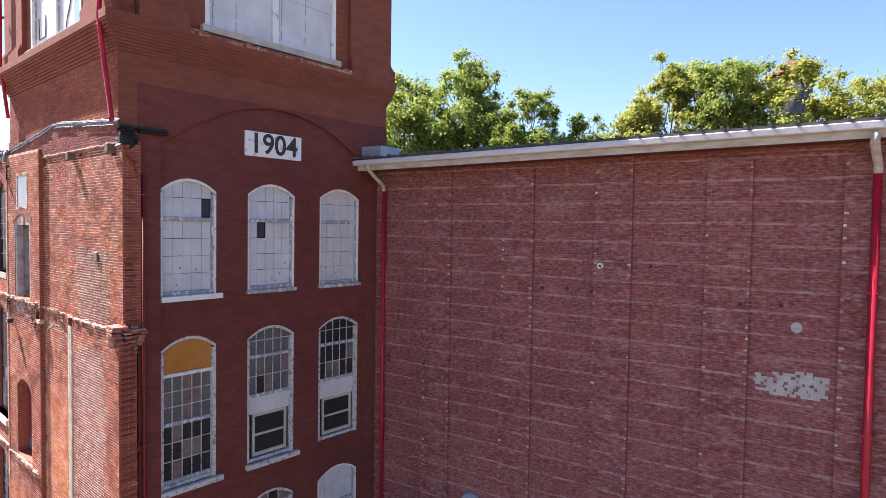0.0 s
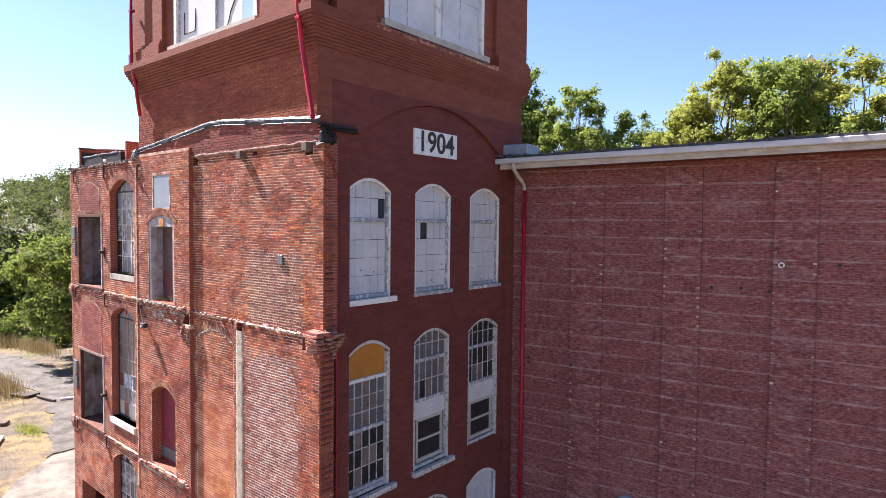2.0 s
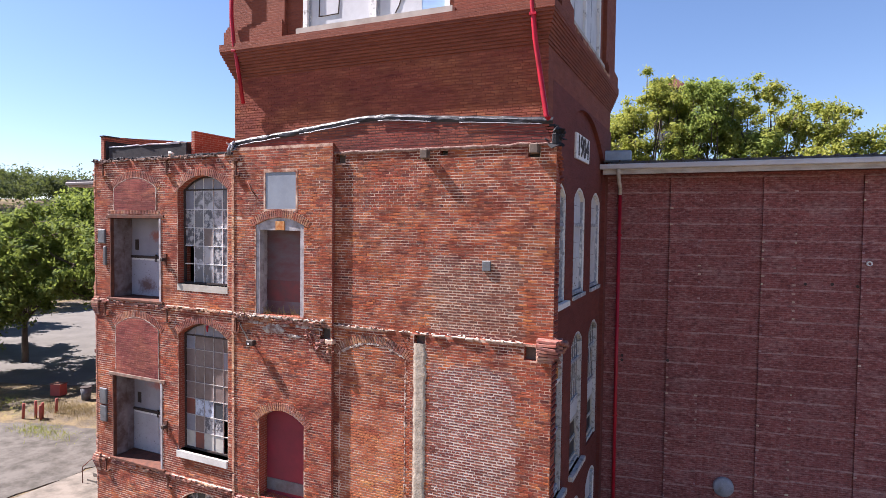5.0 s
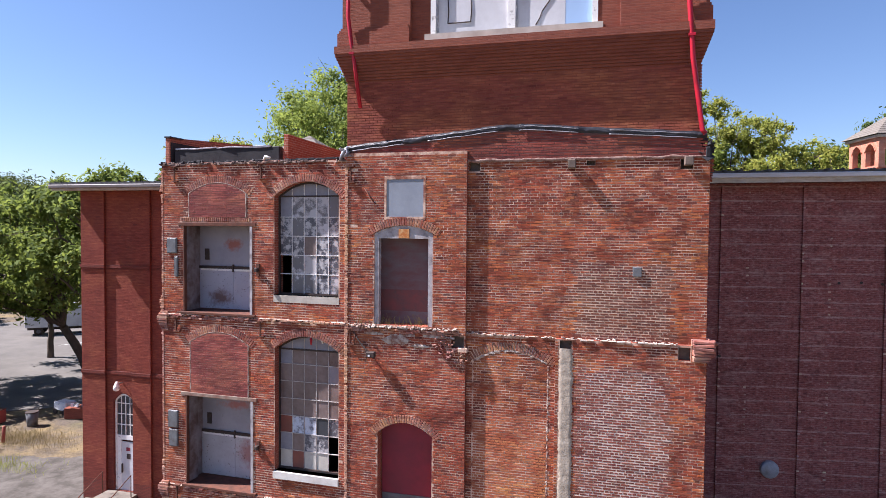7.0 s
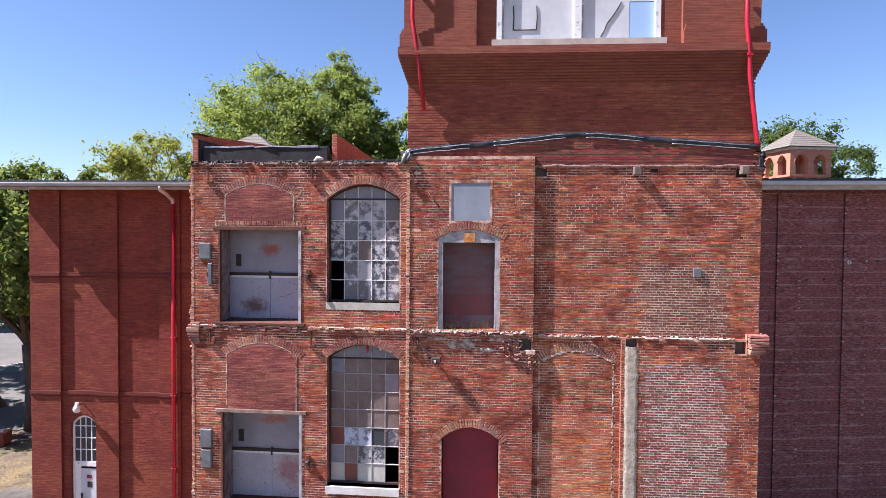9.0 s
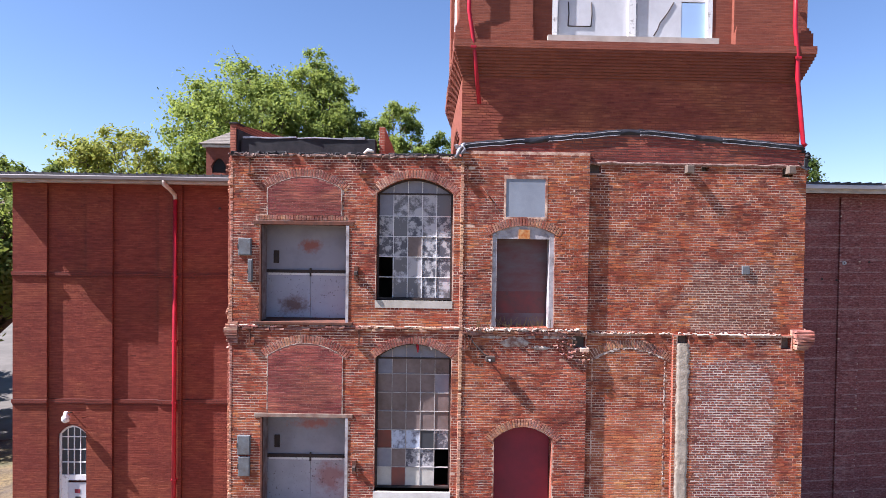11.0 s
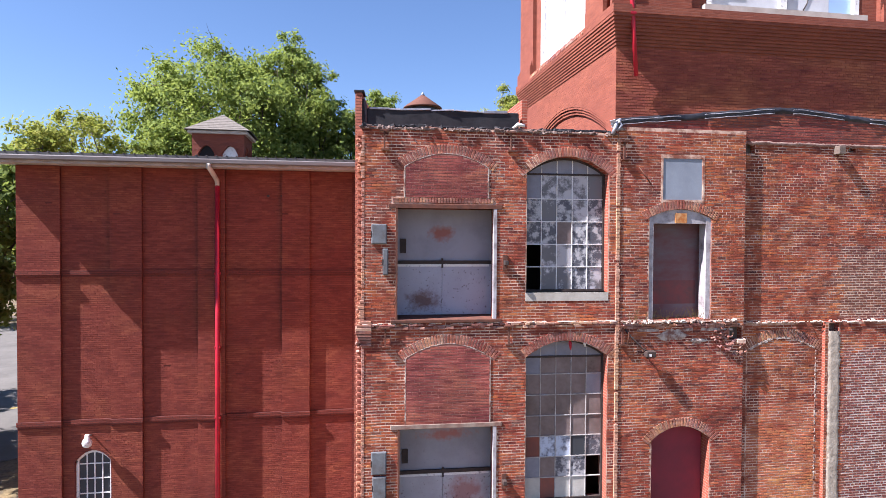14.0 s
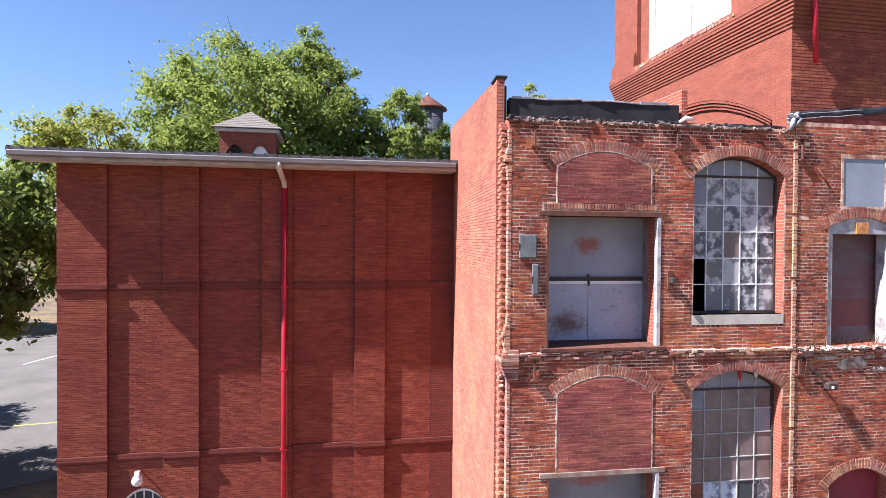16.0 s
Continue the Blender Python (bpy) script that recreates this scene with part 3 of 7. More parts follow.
ob = part("yellow_line", bx(-2.6, 2.6, -0.09, 0.09, 0.0, 0.004), plain("yellow_road_paint", (0.6, 0.42, 0.06), (0.4, 0.3, 0.1), 3.0, 0.8))
ob.matrix_basis = pose(-34.5, 32.2, 0.021, 0, 0, 8)
tagged(ob, "faded yellow painted line on asphalt", "road line")

# ---- front block of the mill ----
# the stair block's front recedes a little towards the west
PIVOT = pose(-8.6, 0, 0)
BLOCK_AT = PIVOT @ pose(0, 0, 0, 0, 0, -1.6) @ PIVOT.inverted()


def on_block(ob):
    ob.matrix_basis = BLOCK_AT @ ob.matrix_basis
    return ob


DU, DL = Opening(-13.57, -11.36, 9.97, 12.4), Opening(-13.51, -11.34, 5.03, 7.58)
WU, WL = Opening(-10.67, -8.77, 10.55, 13.22, 13.6), Opening(-10.66, -8.76, 5.75, 9.1, 9.46)
D2, D3 = Opening(-7.77, -6.22, 9.9, 12.25, 12.45), Opening(-7.66, -6.2, 5.0, 7.1, 7.4)
PANE = Opening(-7.48, -6.44, 12.64, 13.65)
W3, D4 = Opening(-10.6, -8.74, 0.9, 4.3, 4.65), Opening(-13.55, -11.4, 0.25, 2.75)
BU, BL = Opening(-13.39, -11.55, 12.64, 13.31, 13.6), Opening(-13.36, -11.48, 7.68, 9.13, 9.44)
ragged_top = lambda u: 14.15 + 0.05 * noise.noise((u * 2.3, 0, 0)) + 0.04 * noise.noise((u * 9, 4, 0))
left_openings = [DU, DL, WU, WL, W3, D4]
wf = wall("wall_front_west", FRONT(0.0), -14.3, -8.55, 0, ragged_top, left_openings, 0.45, [OLD_WALL, MORTAR], split=1)
on_block(wf)
tagged(wf, "weathered orange-red brick front of the old stair block", "wall", kind="structure")
POCKET_MID = Opening(-5.72, -5.40, 9.40, 9.71)
mid_openings = [D2, D3, PANE, POCKET_MID]
wm = wall("wall_front_middle", FRONT(-0.01), -8.545, -5.36, 0, 14.3, mid_openings, 0.45, [OLD_WALL, MORTAR], split=1)
tagged(wm, "weathered red brick pier with stacked doorways", "wall", kind="structure")
POCKETS_UP = [Opening(-5.33, -5.05, 13.8, 14.05), Opening(-2.5, -2.3, 13.9, 14.08), Opening(-0.42, -0.15, 13.78, 14.05)]
POCKETS_LOW = [Opening(-3.06, -2.78, 9.45, 9.74), Opening(-0.4, -0.14, 9.42, 9.72)]
wr = wall("wall_front_east", FRONT(0.1), -5.36, 0.2, 9.77, 14.1, POCKETS_UP, 0.4, [OLD_WALL, MORTAR], split=1)
tagged(wr, "patched orange brick wall under the tower", "wall", kind="structure")
A3 = Opening(-5.19, -3.34, 0.0, 9.12, 9.41)
wa = wall("wall_front_arch", FRONT(0.095), -5.355, -3.165, 0, 9.768, [], 0.3, [OLD_WALL, MORTAR], split=1)
tagged(wa, "set-back brick wall with a bricked-up arch", "wall", kind="structure")
wl = wall("wall_front_lower", FRONT(0.0), -3.16, 0.2, 0, 9.77, POCKETS_LOW, 0.4, [OLD_WALL, MORTAR], split=1)
tagged(wl, "patched brick wall with a limed panel", "wall", kind="structure")


def ragged_panel(a, b, y, z0, z1, parent, seed, mat):
    """A sheet of pale mortar whose edges break off course by course."""
    rnd = random.Random(seed)
    bm = bmesh.new()
    for k in range(int((z1 - z0) / 0.0655)):
        z = z0 + k * 0.0655
        fade = 0.5 * max(0.0, (z - z1 + 0.7) / 0.7)
        box(bm, a + rnd.uniform(0, 0.3) + fade * rnd.random(), b - rnd.uniform(0, 0.26) - fade * rnd.random(), y, y + 0.004, z, z + 0.0654)
    return part("limed_panel", bm, mat, parent)


ragged_panel(-2.70, -0.50, -0.0012, 3.0, 9.1, wl, 61, MORTAR_PALE)
lime_zone = lambda u, z: -2.7 < u < -0.52 + 0.15 * noise.noise((0, z * 4.0, 5)) + 0.15 * noise.noise((u * 5, z * 9.0, 2)) and z < 9.15 + 0.2 * noise.noise((u * 2.0, 0, 8)) + 0.2 * noise.noise((u * 5, z * 9.0, 6))
bm = bmesh.new()
cols, rows_ = 7, 130
pts = {}
for r in range(rows_ + 1):
    z = 9.55 - 6.6 * r / rows_
    l, rr = -3.09 + 0.04 * noise.noise((0, z * 3.0, 2)) + 0.05 * noise.noise((0, z * 15.0, 2)), -2.72 + 0.04 * noise.noise((0, z * 3.0, 6)) + 0.05 * noise.noise((0, z * 15.0, 6))
    for k in range(cols + 1):
        edge = k in (0, cols)
        u = l + (rr - l) * k / cols
        pts[r, k] = bm.verts.new((u, 0.02 if edge else -0.016 - 0.007 * noise.noise((u * 6, z * 5, 0)) - 0.006 * noise.noise((u * 22, z * 22, 0)), z))
for r in range(rows_):
    for k in range(cols):
        bm.faces.new((pts[r, k], pts[r + 1, k], pts[r + 1, k + 1], pts[r, k + 1])).smooth = True
part("render_strip", bm, STUCCO, wl, "rough pale cement render")

free = lambda ops, g=0.008: (lambda u, z: not any(o.inside(u, z, g) for o in ops))
rim = lambda o, r=0.165: Opening(o.a - 0.03, o.b + 0.03, o.spring - 0.02, o.spring + r, o.crown + r)
near = 0.02
lay("brickwork", FRONT(0.0), -14.3, -8.55, near, 14.12, free([DU, DL, WU, WL, W3, D4, BU, BL, Opening(-13.67, -11.38, 12.5, 12.64), rim(WU), rim(WL), rim(BU), rim(BL)]), OLD, wf, 1, single=(-11.3, -8.6, 12.9, 14.1))
lay("brickwork", FRONT(-0.01), -8.54, -5.36, near, 14.28, free([D2, D3, PANE, POCKET_MID, rim(D2), rim(D3)]), OLD, wm, 2, single=(-6.2, -5.36, 11.2, 14.1))
pale_zone = lambda u, z: -2.72 + 0.3 * noise.noise((0, z * 3.0, 1)) + 0.25 * noise.noise((u * 5, z * 9.0, 4)) < u < -0.55 + 0.2 * noise.noise((0, z * 4.0, 7)) + 0.2 * noise.noise((u * 5, z * 9.0, 2)) and z < 11.6 + 0.3 * noise.noise((u * 2.0, 0, 3)) + 0.25 * noise.noise((u * 5, z * 9.0, 6))
lay("brickwork", FRONT(0.1), -5.36, 0.2, 9.77, 14.09, lambda u, z: not any(h.inside(u, z) for h in POCKETS_UP), OLD_EAST, wr, 3, zone=lambda u, z: not pale_zone(u, z), single=(-5.3, -2.8, 12.6, 13.7))
ragged_panel(-2.85, -0.5, 0.0988, 9.78, 11.6, wr, 62, MORTAR_TAN)
lay("brickwork", FRONT(0.0985), -5.36, 0.2, 9.77, 12.1, lambda u, z: True, LIMED_UP, wr, 9, proud=0.0025, joint=0.017, bed=0.020, zone=pale_zone)
lay("brickwork", FRONT(0.095), -5.355, -3.165, near, 9.76, free([A3, rim(A3)]), OLD_EAST, wa, 44)
lay("brickwork", FRONT(0.0), -3.16, 0.2, near, 9.76, lambda u, z: free(POCKETS_LOW)(u, z) and not (-3.08 < u < -2.78), OLD_EAST, wl, 4, zone=lambda u, z: not lime_zone(u, z), single=(-0.5, 0.2, 6.0, 9.7))
warm_zone = lambda u, z: z < 7.75 + 0.35 * noise.noise((u * 1.5, 3, 0))
lay("brickwork", FRONT(0.095), A3.a, A3.b, near, A3.crown, lambda u, z: A3.inside(u, z), OLD_EAST, wa, 45, zone=lambda u, z: not warm_zone(u, z))
lay("brickwork", FRONT(0.095), A3.a, A3.b, near, A3.crown, lambda u, z: A3.inside(u, z), ORANGE, wa, 5, zone=warm_zone)
bm = bmesh.new()
rnd = random.Random(29)
for k in range(52):      # crumbling mortar under the arch
    u = A3.a + 0.02 + (A3.b - A3.a - 0.04) * k / 52
    z = A3.top(u) - rnd.uniform(0.025, 0.055)
    box(bm, 0.0, 0.048, 0.088 - rnd.uniform(0, 0.005), 0.12, 0.0, rnd.uniform(0.022, 0.06), pose(u, 0, z, 0, rnd.uniform(-12, 12), 0), 0.005)
for k in range(62):      # and down its jamb
    if rnd.random() < 0.25:
        continue
    z = 5.9 + k * 0.052
    box(bm, A3.b - rnd.uniform(0.0, 0.02), A3.b + rnd.uniform(0.006, 0.035), 0.089 - rnd.uniform(0, 0.005), 0.12, z, z + rnd.uniform(0.04, 0.06), None, 0.005)
part("mortar_line", bm, CEMENT, wa)
lay("brickwork", FRONT(-0.003), -3.16, 0.2, near, 9.6, lambda u, z: free(POCKETS_LOW)(u, z), LIMED, wl, 6, proud=0.0012, joint=0.018, bed=0.021, zone=lime_zone)
for o in (BU, BL):
    part("panel_backing", pprism(FRONT(0.0), pane_outline(o, o.a, o.b, o.bottom, o.crown), -0.012, 0.1), MORTAR_RED, wf)
    lay("brickwork", FRONT(-0.012), o.a, o.b, o.bottom, o.crown + 0.02, lambda u, z: o.inside(u, z), INFILL, wf, 7, proud=0.003, ragged=0.0012, bed=0.010)
for o in (BU, BL):        # pale mortar line round the blind panels
    bm = arched_strip(FRONT(0.0), Opening(o.a - 0.012, o.b + 0.012, o.bottom, o.spring, o.crown + 0.012), 0.0, 0.016, -0.0175, 0.02)
    pbox(bm, FRONT(0.0), o.a - 0.012, o.a + 0.01, -0.017, 0.02, o.bottom, o.spring - 0.01)
    pbox(bm, FRONT(0.0), o.b - 0.01, o.b + 0.012, -0.017, 0.02, o.bottom, o.spring - 0.01)
    part("mortar_line", bm, CEMENT, wf)
bm = bmesh.new()
box(bm, -0.0265, 0.0265, -0.016, 0.02, -0.052, 0.052, None, 0.003)
SOLDIER = mesh_of(bm, "brick", OLD_ONE)
for k in range(34):
    ob = new("brick", SOLDIER)
    ob.parent = wf
    ob.matrix_basis = pose(-13.62 + k * 0.0655, 0, 12.578, 0, random.uniform(-2, 2), 0)
for o in (WU, WL, BU, BL):
    arch(o, 0.0, wf)
for o in (D2, D3):
    arch(o, -0.01, wm)
arch(A3, 0.095, wa)

# flank of the front block: it runs slightly off square, and rises as a parapet
FLANK_AT = pose(-14.44, 0.5, 0, 0, 0, -5.7)
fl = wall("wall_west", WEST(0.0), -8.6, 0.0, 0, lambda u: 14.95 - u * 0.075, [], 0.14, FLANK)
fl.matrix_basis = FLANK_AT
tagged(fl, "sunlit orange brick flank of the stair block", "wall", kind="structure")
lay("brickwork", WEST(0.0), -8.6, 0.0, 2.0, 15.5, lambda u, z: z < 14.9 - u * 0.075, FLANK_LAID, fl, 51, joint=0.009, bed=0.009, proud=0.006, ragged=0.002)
bm = bx(0.145, 0.19, 0.05, 8.6, 13.6, 14.82)
box(bm, -0.03, 0.19, -0.03, 0.5, 14.955, 14.99)
part("tar_lining", bm, TAR, fl, "black tar lining")
tagged(on_block(part("block_roof", bx(-13.75, -8.6, 0.46, 8.0, 13.6, 13.75), ROOFING)), "flat tarred roof of the stair block", "roof", kind="structure")
tagged(part("parapet_wall", bx(-10.66, -10.52, 0.55, 12.0, 13.4, 14.95, None, 0.01), OLD_WALL), "red brick parapet wall on the block roof", "parapet", kind="structure")
tar = part("tar_parapet", bx(-14.2, -10.76, 0.4, 0.6, 13.6, 14.62, None, 0.02), TAR)
on_block(tar)
tagged(tar, "black tar-coated low parapet", "parapet", kind="structure")

# ---- tower ----
tower = empty("tower", "tall red brick clock-less mill tower with corbelled top", "tower", "structure")
TX0, TX1, TY0, TY1 = -8.58, -0.04, 0.1, 8.47
ARCH = Opening(1.04, 7.6, 0.0, 14.15, 15.45)
SW = [Opening(a, b, z0, z1 - 0.3, z1) for z0, z1 in ((10.45, 13.38), (5.62, 9.41), (1.2, 4.7)) for a, b in ((1.09, 2.54), (3.44, 4.96), (5.85, 7.41))]
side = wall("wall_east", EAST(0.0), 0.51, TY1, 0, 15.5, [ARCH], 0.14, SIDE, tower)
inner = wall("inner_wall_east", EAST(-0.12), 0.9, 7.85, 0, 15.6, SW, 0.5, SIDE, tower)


def back_y(x):
    """The tower's rear runs with the turned east wing."""
    return TY1 + (x - TX1) * 0.135


def plan(g, z0, z1, bm, front=None):
    """One slab of the tower's plan, grown by g, and by front on its front."""
    f = g if front is None else front
    xs = (TX0 - g, TX1 + g)
    pts = [(xs[0], TY0 - f), (xs[1], TY0 - f), (xs[1], back_y(xs[1]) + g), (xs[0], back_y(xs[0]) + g)]
    a = [bm.verts.new((x, y, z0)) for x, y in pts]
    b = [bm.verts.new((x, y, z1)) for x, y in pts]
    bm.faces.new(a[::-1]), bm.faces.new(b)
    for i in range(4):
        j = (i + 1) % 4
        bm.faces.new((a[i], a[j], b[j], b[i]))


WARCH = Opening(-6.6, -0.6, 13.6, 14.5, 15.4)
part("wall_front", bx(TX0, -0.003, TY0, 0.508, 14.15, 15.5), TOWER, tower)
wall("wall_west", WEST(TX0), -back_y(TX0), -TY0 - 0.41, 13.6, 15.5, [WARCH], 0.14, TOWER, tower)
wall("wall_west_inner", WEST(TX0 + 0.12), -back_y(TX0) + 0.02, -TY0 - 0.42, 0, 15.5, [], 0.3, TOWER, tower)
bm = bx(0.0, 8.55, -0.3, 0.0, 0, 15.5, pose(TX0, back_y(TX0), 0, 0, 0, math.degrees(math.atan(0.135))))
part("wall_north", bm, TOWER, tower)
for k in range(3):       # stepped rings of the blind arch
    part("arch_ring", arched_strip(WEST(TX0), WARCH, 0.075 * k, 0.06, 0.03 * k + 0.01, 0.119), TOWER, tower)
lay("brickwork", FRONT(TY0), TX0, -0.01, 14.16, 16.16, lambda u, z: True, TOWER_LAID, tower, 71, joint=0.009, bed=0.009, proud=0.006, ragged=0.002)
bm = bmesh.new()
plan(0.0, 15.5, 16.17, bm)
for k in range(9):      # courses that step outwards
    plan(0.024 * (k + 1), 16.17 + k * 0.07, 16.17 + (k + 1) * 0.07, bm, 0.035 * (k + 1))
plan(0.225, 16.8, 16.99, bm, 0.335)
part("corbel", bm, TOWER, tower)
BIG_F = Opening(-6.35, -2.3, 17.2, 21.5)
BIG_E = Opening(2.18, 6.34, 17.24, 21.5)
BIG_W = Opening(-5.5, -1.95, 17.05, 21.5)
g = 0.1
BW0, BE1 = TX0 - g, TX1 + g
for nm, place, u0, u1, o in (("belfry_front", FRONT(TY0 - g), BW0, BE1, BIG_F), ("belfry_east", EAST(BE1), TY0 - g + 0.5, TY1 + g, BIG_E), ("belfry_west", WEST(BW0), -back_y(BW0) - g, -TY0 + g - 0.5, BIG_W)):
    panel = Opening(o.a - 0.5, o.b + 0.5, 16.995, 22.0)
    for a, b in ((u0 - (0.1 if nm == "belfry_front" else 0.0), panel.a), (panel.b, u1 + 0.1)):      # pier bases with sloped tops
        bm = bmesh.new()
        pbox(bm, place, a, b, -0.1, 0.004, 16.992, 17.35)
        pbox(bm, place, a + 0.03, b - 0.03, -0.06, 0.004, 17.35, 17.43)
        pbox(bm, place, a + 0.06, b - 0.06, -0.03, 0.004, 17.43, 17.5)
        part("pier_base", bm, TOWER, tower)
    wall(nm, place, u0, u1, 16.992, 23.5, [panel], 0.12, TOWER, tower)
    wall(nm + "_inner", (lambda pl: (lambda u, d, z: pl(u, d + 0.12, z)))(place), u0 + 0.13, u1 - 0.13, 16.992, 23.5, [o], 0.35, TOWER, tower)
rnd = random.Random(91)
for nm, place, o in (("ledge", FRONT(TY0 - g), BIG_F), ("ledge", EAST(BE1), BIG_E), ("ledge", WEST(BW0), BIG_W)):
    bm, u = bmesh.new(), o.a - 0.48      # broken brick ends along the foot of the panel
    while u < o.b + 0.42:
        if rnd.random() > 0.12:
            pbox(bm, place, u, u + 0.085, -0.125 - rnd.uniform(0, 0.02), 0.0, 16.88 + rnd.uniform(0, 0.01), 16.95 + rnd.uniform(-0.01, 0.012))
        if rnd.random() > 0.25:
            pbox(bm, place, u, u + 0.09, -0.10 - rnd.uniform(0, 0.03), 0.0, 16.965, 16.99 + rnd.uniform(0, 0.03))
        u += 0.1
    part(nm, bm, LEDGE, tower, "broken brick ends with pale mortar")
part("belfry_north", bx(BW0 + 0.5, -4.4, back_y(BW0) - 0.2, back_y(BW0) + 0.1, 16.992, 23.5), TOWER, tower)
part("roof", bx(TX0 - 0.6, TX1 + 0.6, TY0 - 0.6, TY1 + 0.6, 23.5, 23.9), ROOFING, tower)
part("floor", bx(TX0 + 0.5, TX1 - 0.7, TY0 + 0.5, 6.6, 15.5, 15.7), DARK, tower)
# storey floors and inner walls of the block, behind its windows, all in one dark two-tone colour
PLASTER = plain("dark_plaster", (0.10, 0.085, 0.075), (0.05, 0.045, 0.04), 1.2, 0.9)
tagged(part("inner_wall", bx(-13.6, -0.75, 2.7, 2.9, 0, 13.6), PLASTER), "dark plaster wall inside the mill", "wall", kind="structure")
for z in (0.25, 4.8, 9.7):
    tagged(part("inner_floor", bx(-13.6, -0.75, 0.46, 2.69, z - 0.2, z), PLASTER), "dark floor inside the mill", "floor", kind="structure")
    tagged(part("inner_floor_back", bx(-8.1, -0.75, 2.91, 6.9, z - 0.2, z), PLASTER), "dark floor inside the mill", "floor", kind="structure")

# ---- east wing (faded, in shade), turned away ----
EASTWING = pose(0.08, 8.08, 0.05, 0, 0, 7.8)
EAVE = EASTWING @ pose(0, 0, -0.04, 0, -0.7, 0)      # the eave rises a little along the wing


def on_east(ob):
    ob.matrix_basis = EASTWING
    return ob


ew = on_east(wall("wall_east_wing", FRONT(0.0), -0.3, 60, 0, 14.0, [], 0.4, RIGHT))
tagged(ew, "long faded purple-red brick wall with bricked-up windows", "wall", kind="structure")
er = part("roof_east_wing", bx(0.2, 60, -0.86, 16, 0, 0.1), ROOFING)
er.matrix_basis = EAVE @ pose(0, 0, 14.3, 1.5, 0, 0)
tagged(er, "low dark roof behind a pale gutter", "roof", kind="structure")
bm = bmesh.new()
box(bm, -0.15, 60, -0.95, -0.80, 14.14, 14.30, None, 0.02)
ef = part("gutter_east_wing", bm, plain("white_gutter", (0.66, 0.65, 0.68), (0.45, 0.42, 0.42), 1.2, 0.5, stretch=(0.5, 1, 3), bump=0.1))
ef.matrix_basis = EAVE
part("fascia", bx(-0.05, 60, -0.80, -0.74, 13.98, 14.22), FASCIA, ef, "cream fascia board")
bm = bmesh.new()
for k in range(130):      # ribs of the metal roof
    box(bm, k * 0.46 - 0.03, k * 0.46 + 0.03, -0.9, 3.0, 14.36, 14.415, pose(0, 0, 0, 0.8, 0, 0), 0.008)
tagged(part("roof_rib", bm, ROOFING, ef), kind="stuff")
tagged(ef, "long pale weathered gutter and fascia", "gutter", kind="structure")
es = part("soffit_east_wing", bx(-0.05, 60, -0.74, 0.0, 14.005, 14.06), plain("red_soffit_paint", (0.16, 0.045, 0.035), (0.11, 0.035, 0.03), 2.0, 0.8))
es.matrix_basis = EAVE
wh = part("wall_head", bx(-0.28, 60, 0.003, 0.35, 13.6, 14.2), RIGHT)
wh.matrix_basis = EAVE
tagged(wh, "top of the faded wall under the eave", "wall", kind="structure")
tagged(es, "dark red painted board soffit", "soffit", kind="structure")
PIL, PIL_STEP = 1.885, 2.7
for a in range(18):          # pilasters with toothed, bleached edges
    u = PIL + a * PIL_STEP
    part("pilaster", bx(u, u + 0.96, -0.07, -0.002, 0, 13.9), RIGHT, ew)

# ---- west wing ----
WY = 7.9
WING_AT = pose(-0.13, -0.25, -0.04)


def on_wing(ob):
    ob.matrix_basis = WING_AT @ ob.matrix_basis
    return ob


BAYS = ((-24.6, -23.35), (-21.9, -20.95), (-19.25, -18.4), (-16.6, -15.7))
DOORWAY = Opening(-23.0, -21.92, 0.55, 4.6, 4.95)
ww = on_wing(wall("wall_west_wing", FRONT(WY + 0.11), -24.6, -13.4, 0, 14.0, [DOORWAY], 0.4, LEFT))
tagged(ww, "red-painted brick wall with pilasters", "wall", kind="structure")
for a, b in BAYS:
    part("pilaster", bx(a, b, WY, WY + 0.105, 0, 13.99), LEFT, ww)
for z in (5.75, 10.5):       # corbelled bands, stepping round the pilasters
    edges = [(-24.6, -23.35, 0), (-23.35, -21.9, 1), (-21.9, -20.95, 0), (-20.95, -19.25, 1), (-19.25, -18.4, 0), (-18.4, -16.6, 1), (-16.6, -15.7, 0), (-15.7, -13.6, 1)]
    for a, b, deep in edges:
        y = WY + 0.105 * deep
        bm = bmesh.new()
        box(bm, a + 0.002, b - 0.002, y - 0.03, y + 0.004, z, z + 0.075)
        box(bm, a - 0.02 + 0.022 * deep, b + 0.02 - 0.022 * deep, y - 0.055, y + 0.004, z + 0.075, z + 0.21)
        part("band", bm, LEFT, ww)
for a, b, deep in [(-24.6, -23.35, 0), (-23.35, -21.9, 1), (-21.9, -20.95, 0), (-20.95, -19.25, 1), (-19.25, -18.4, 0), (-18.4, -16.6, 1), (-16.6, -15.7, 0), (-15.7, -14.3, 1)]:
    lay("brickwork", FRONT(WY + 0.11 * deep), a, b, 1.0, 13.97, lambda u, z: not DOORWAY.inside(u, z, 0.03), PAINTED, ww, 61, joint=0.005, bed=0.010, proud=0.0035, ragged=0.0015, tilt=0.0008)
part("end_wall", bx(-24.6, -24.2, WY + 0.52, 24, 0, 14.0), LEFT, ww)
tagged(on_wing(part("roof_west_wing", bx(-25.45, -13.6, WY - 0.82, 24, 14.20, 14.30), ROOFING)), "low dark roof of the wing", "roof", kind="structure")
bm = bmesh.new()
box(bm, -25.4, -13.75, WY - 0.93, WY - 0.80, 14.06, 14.21, None, 0.025)
gw = on_wing(part("gutter_west_wing", bm, GUTTER))
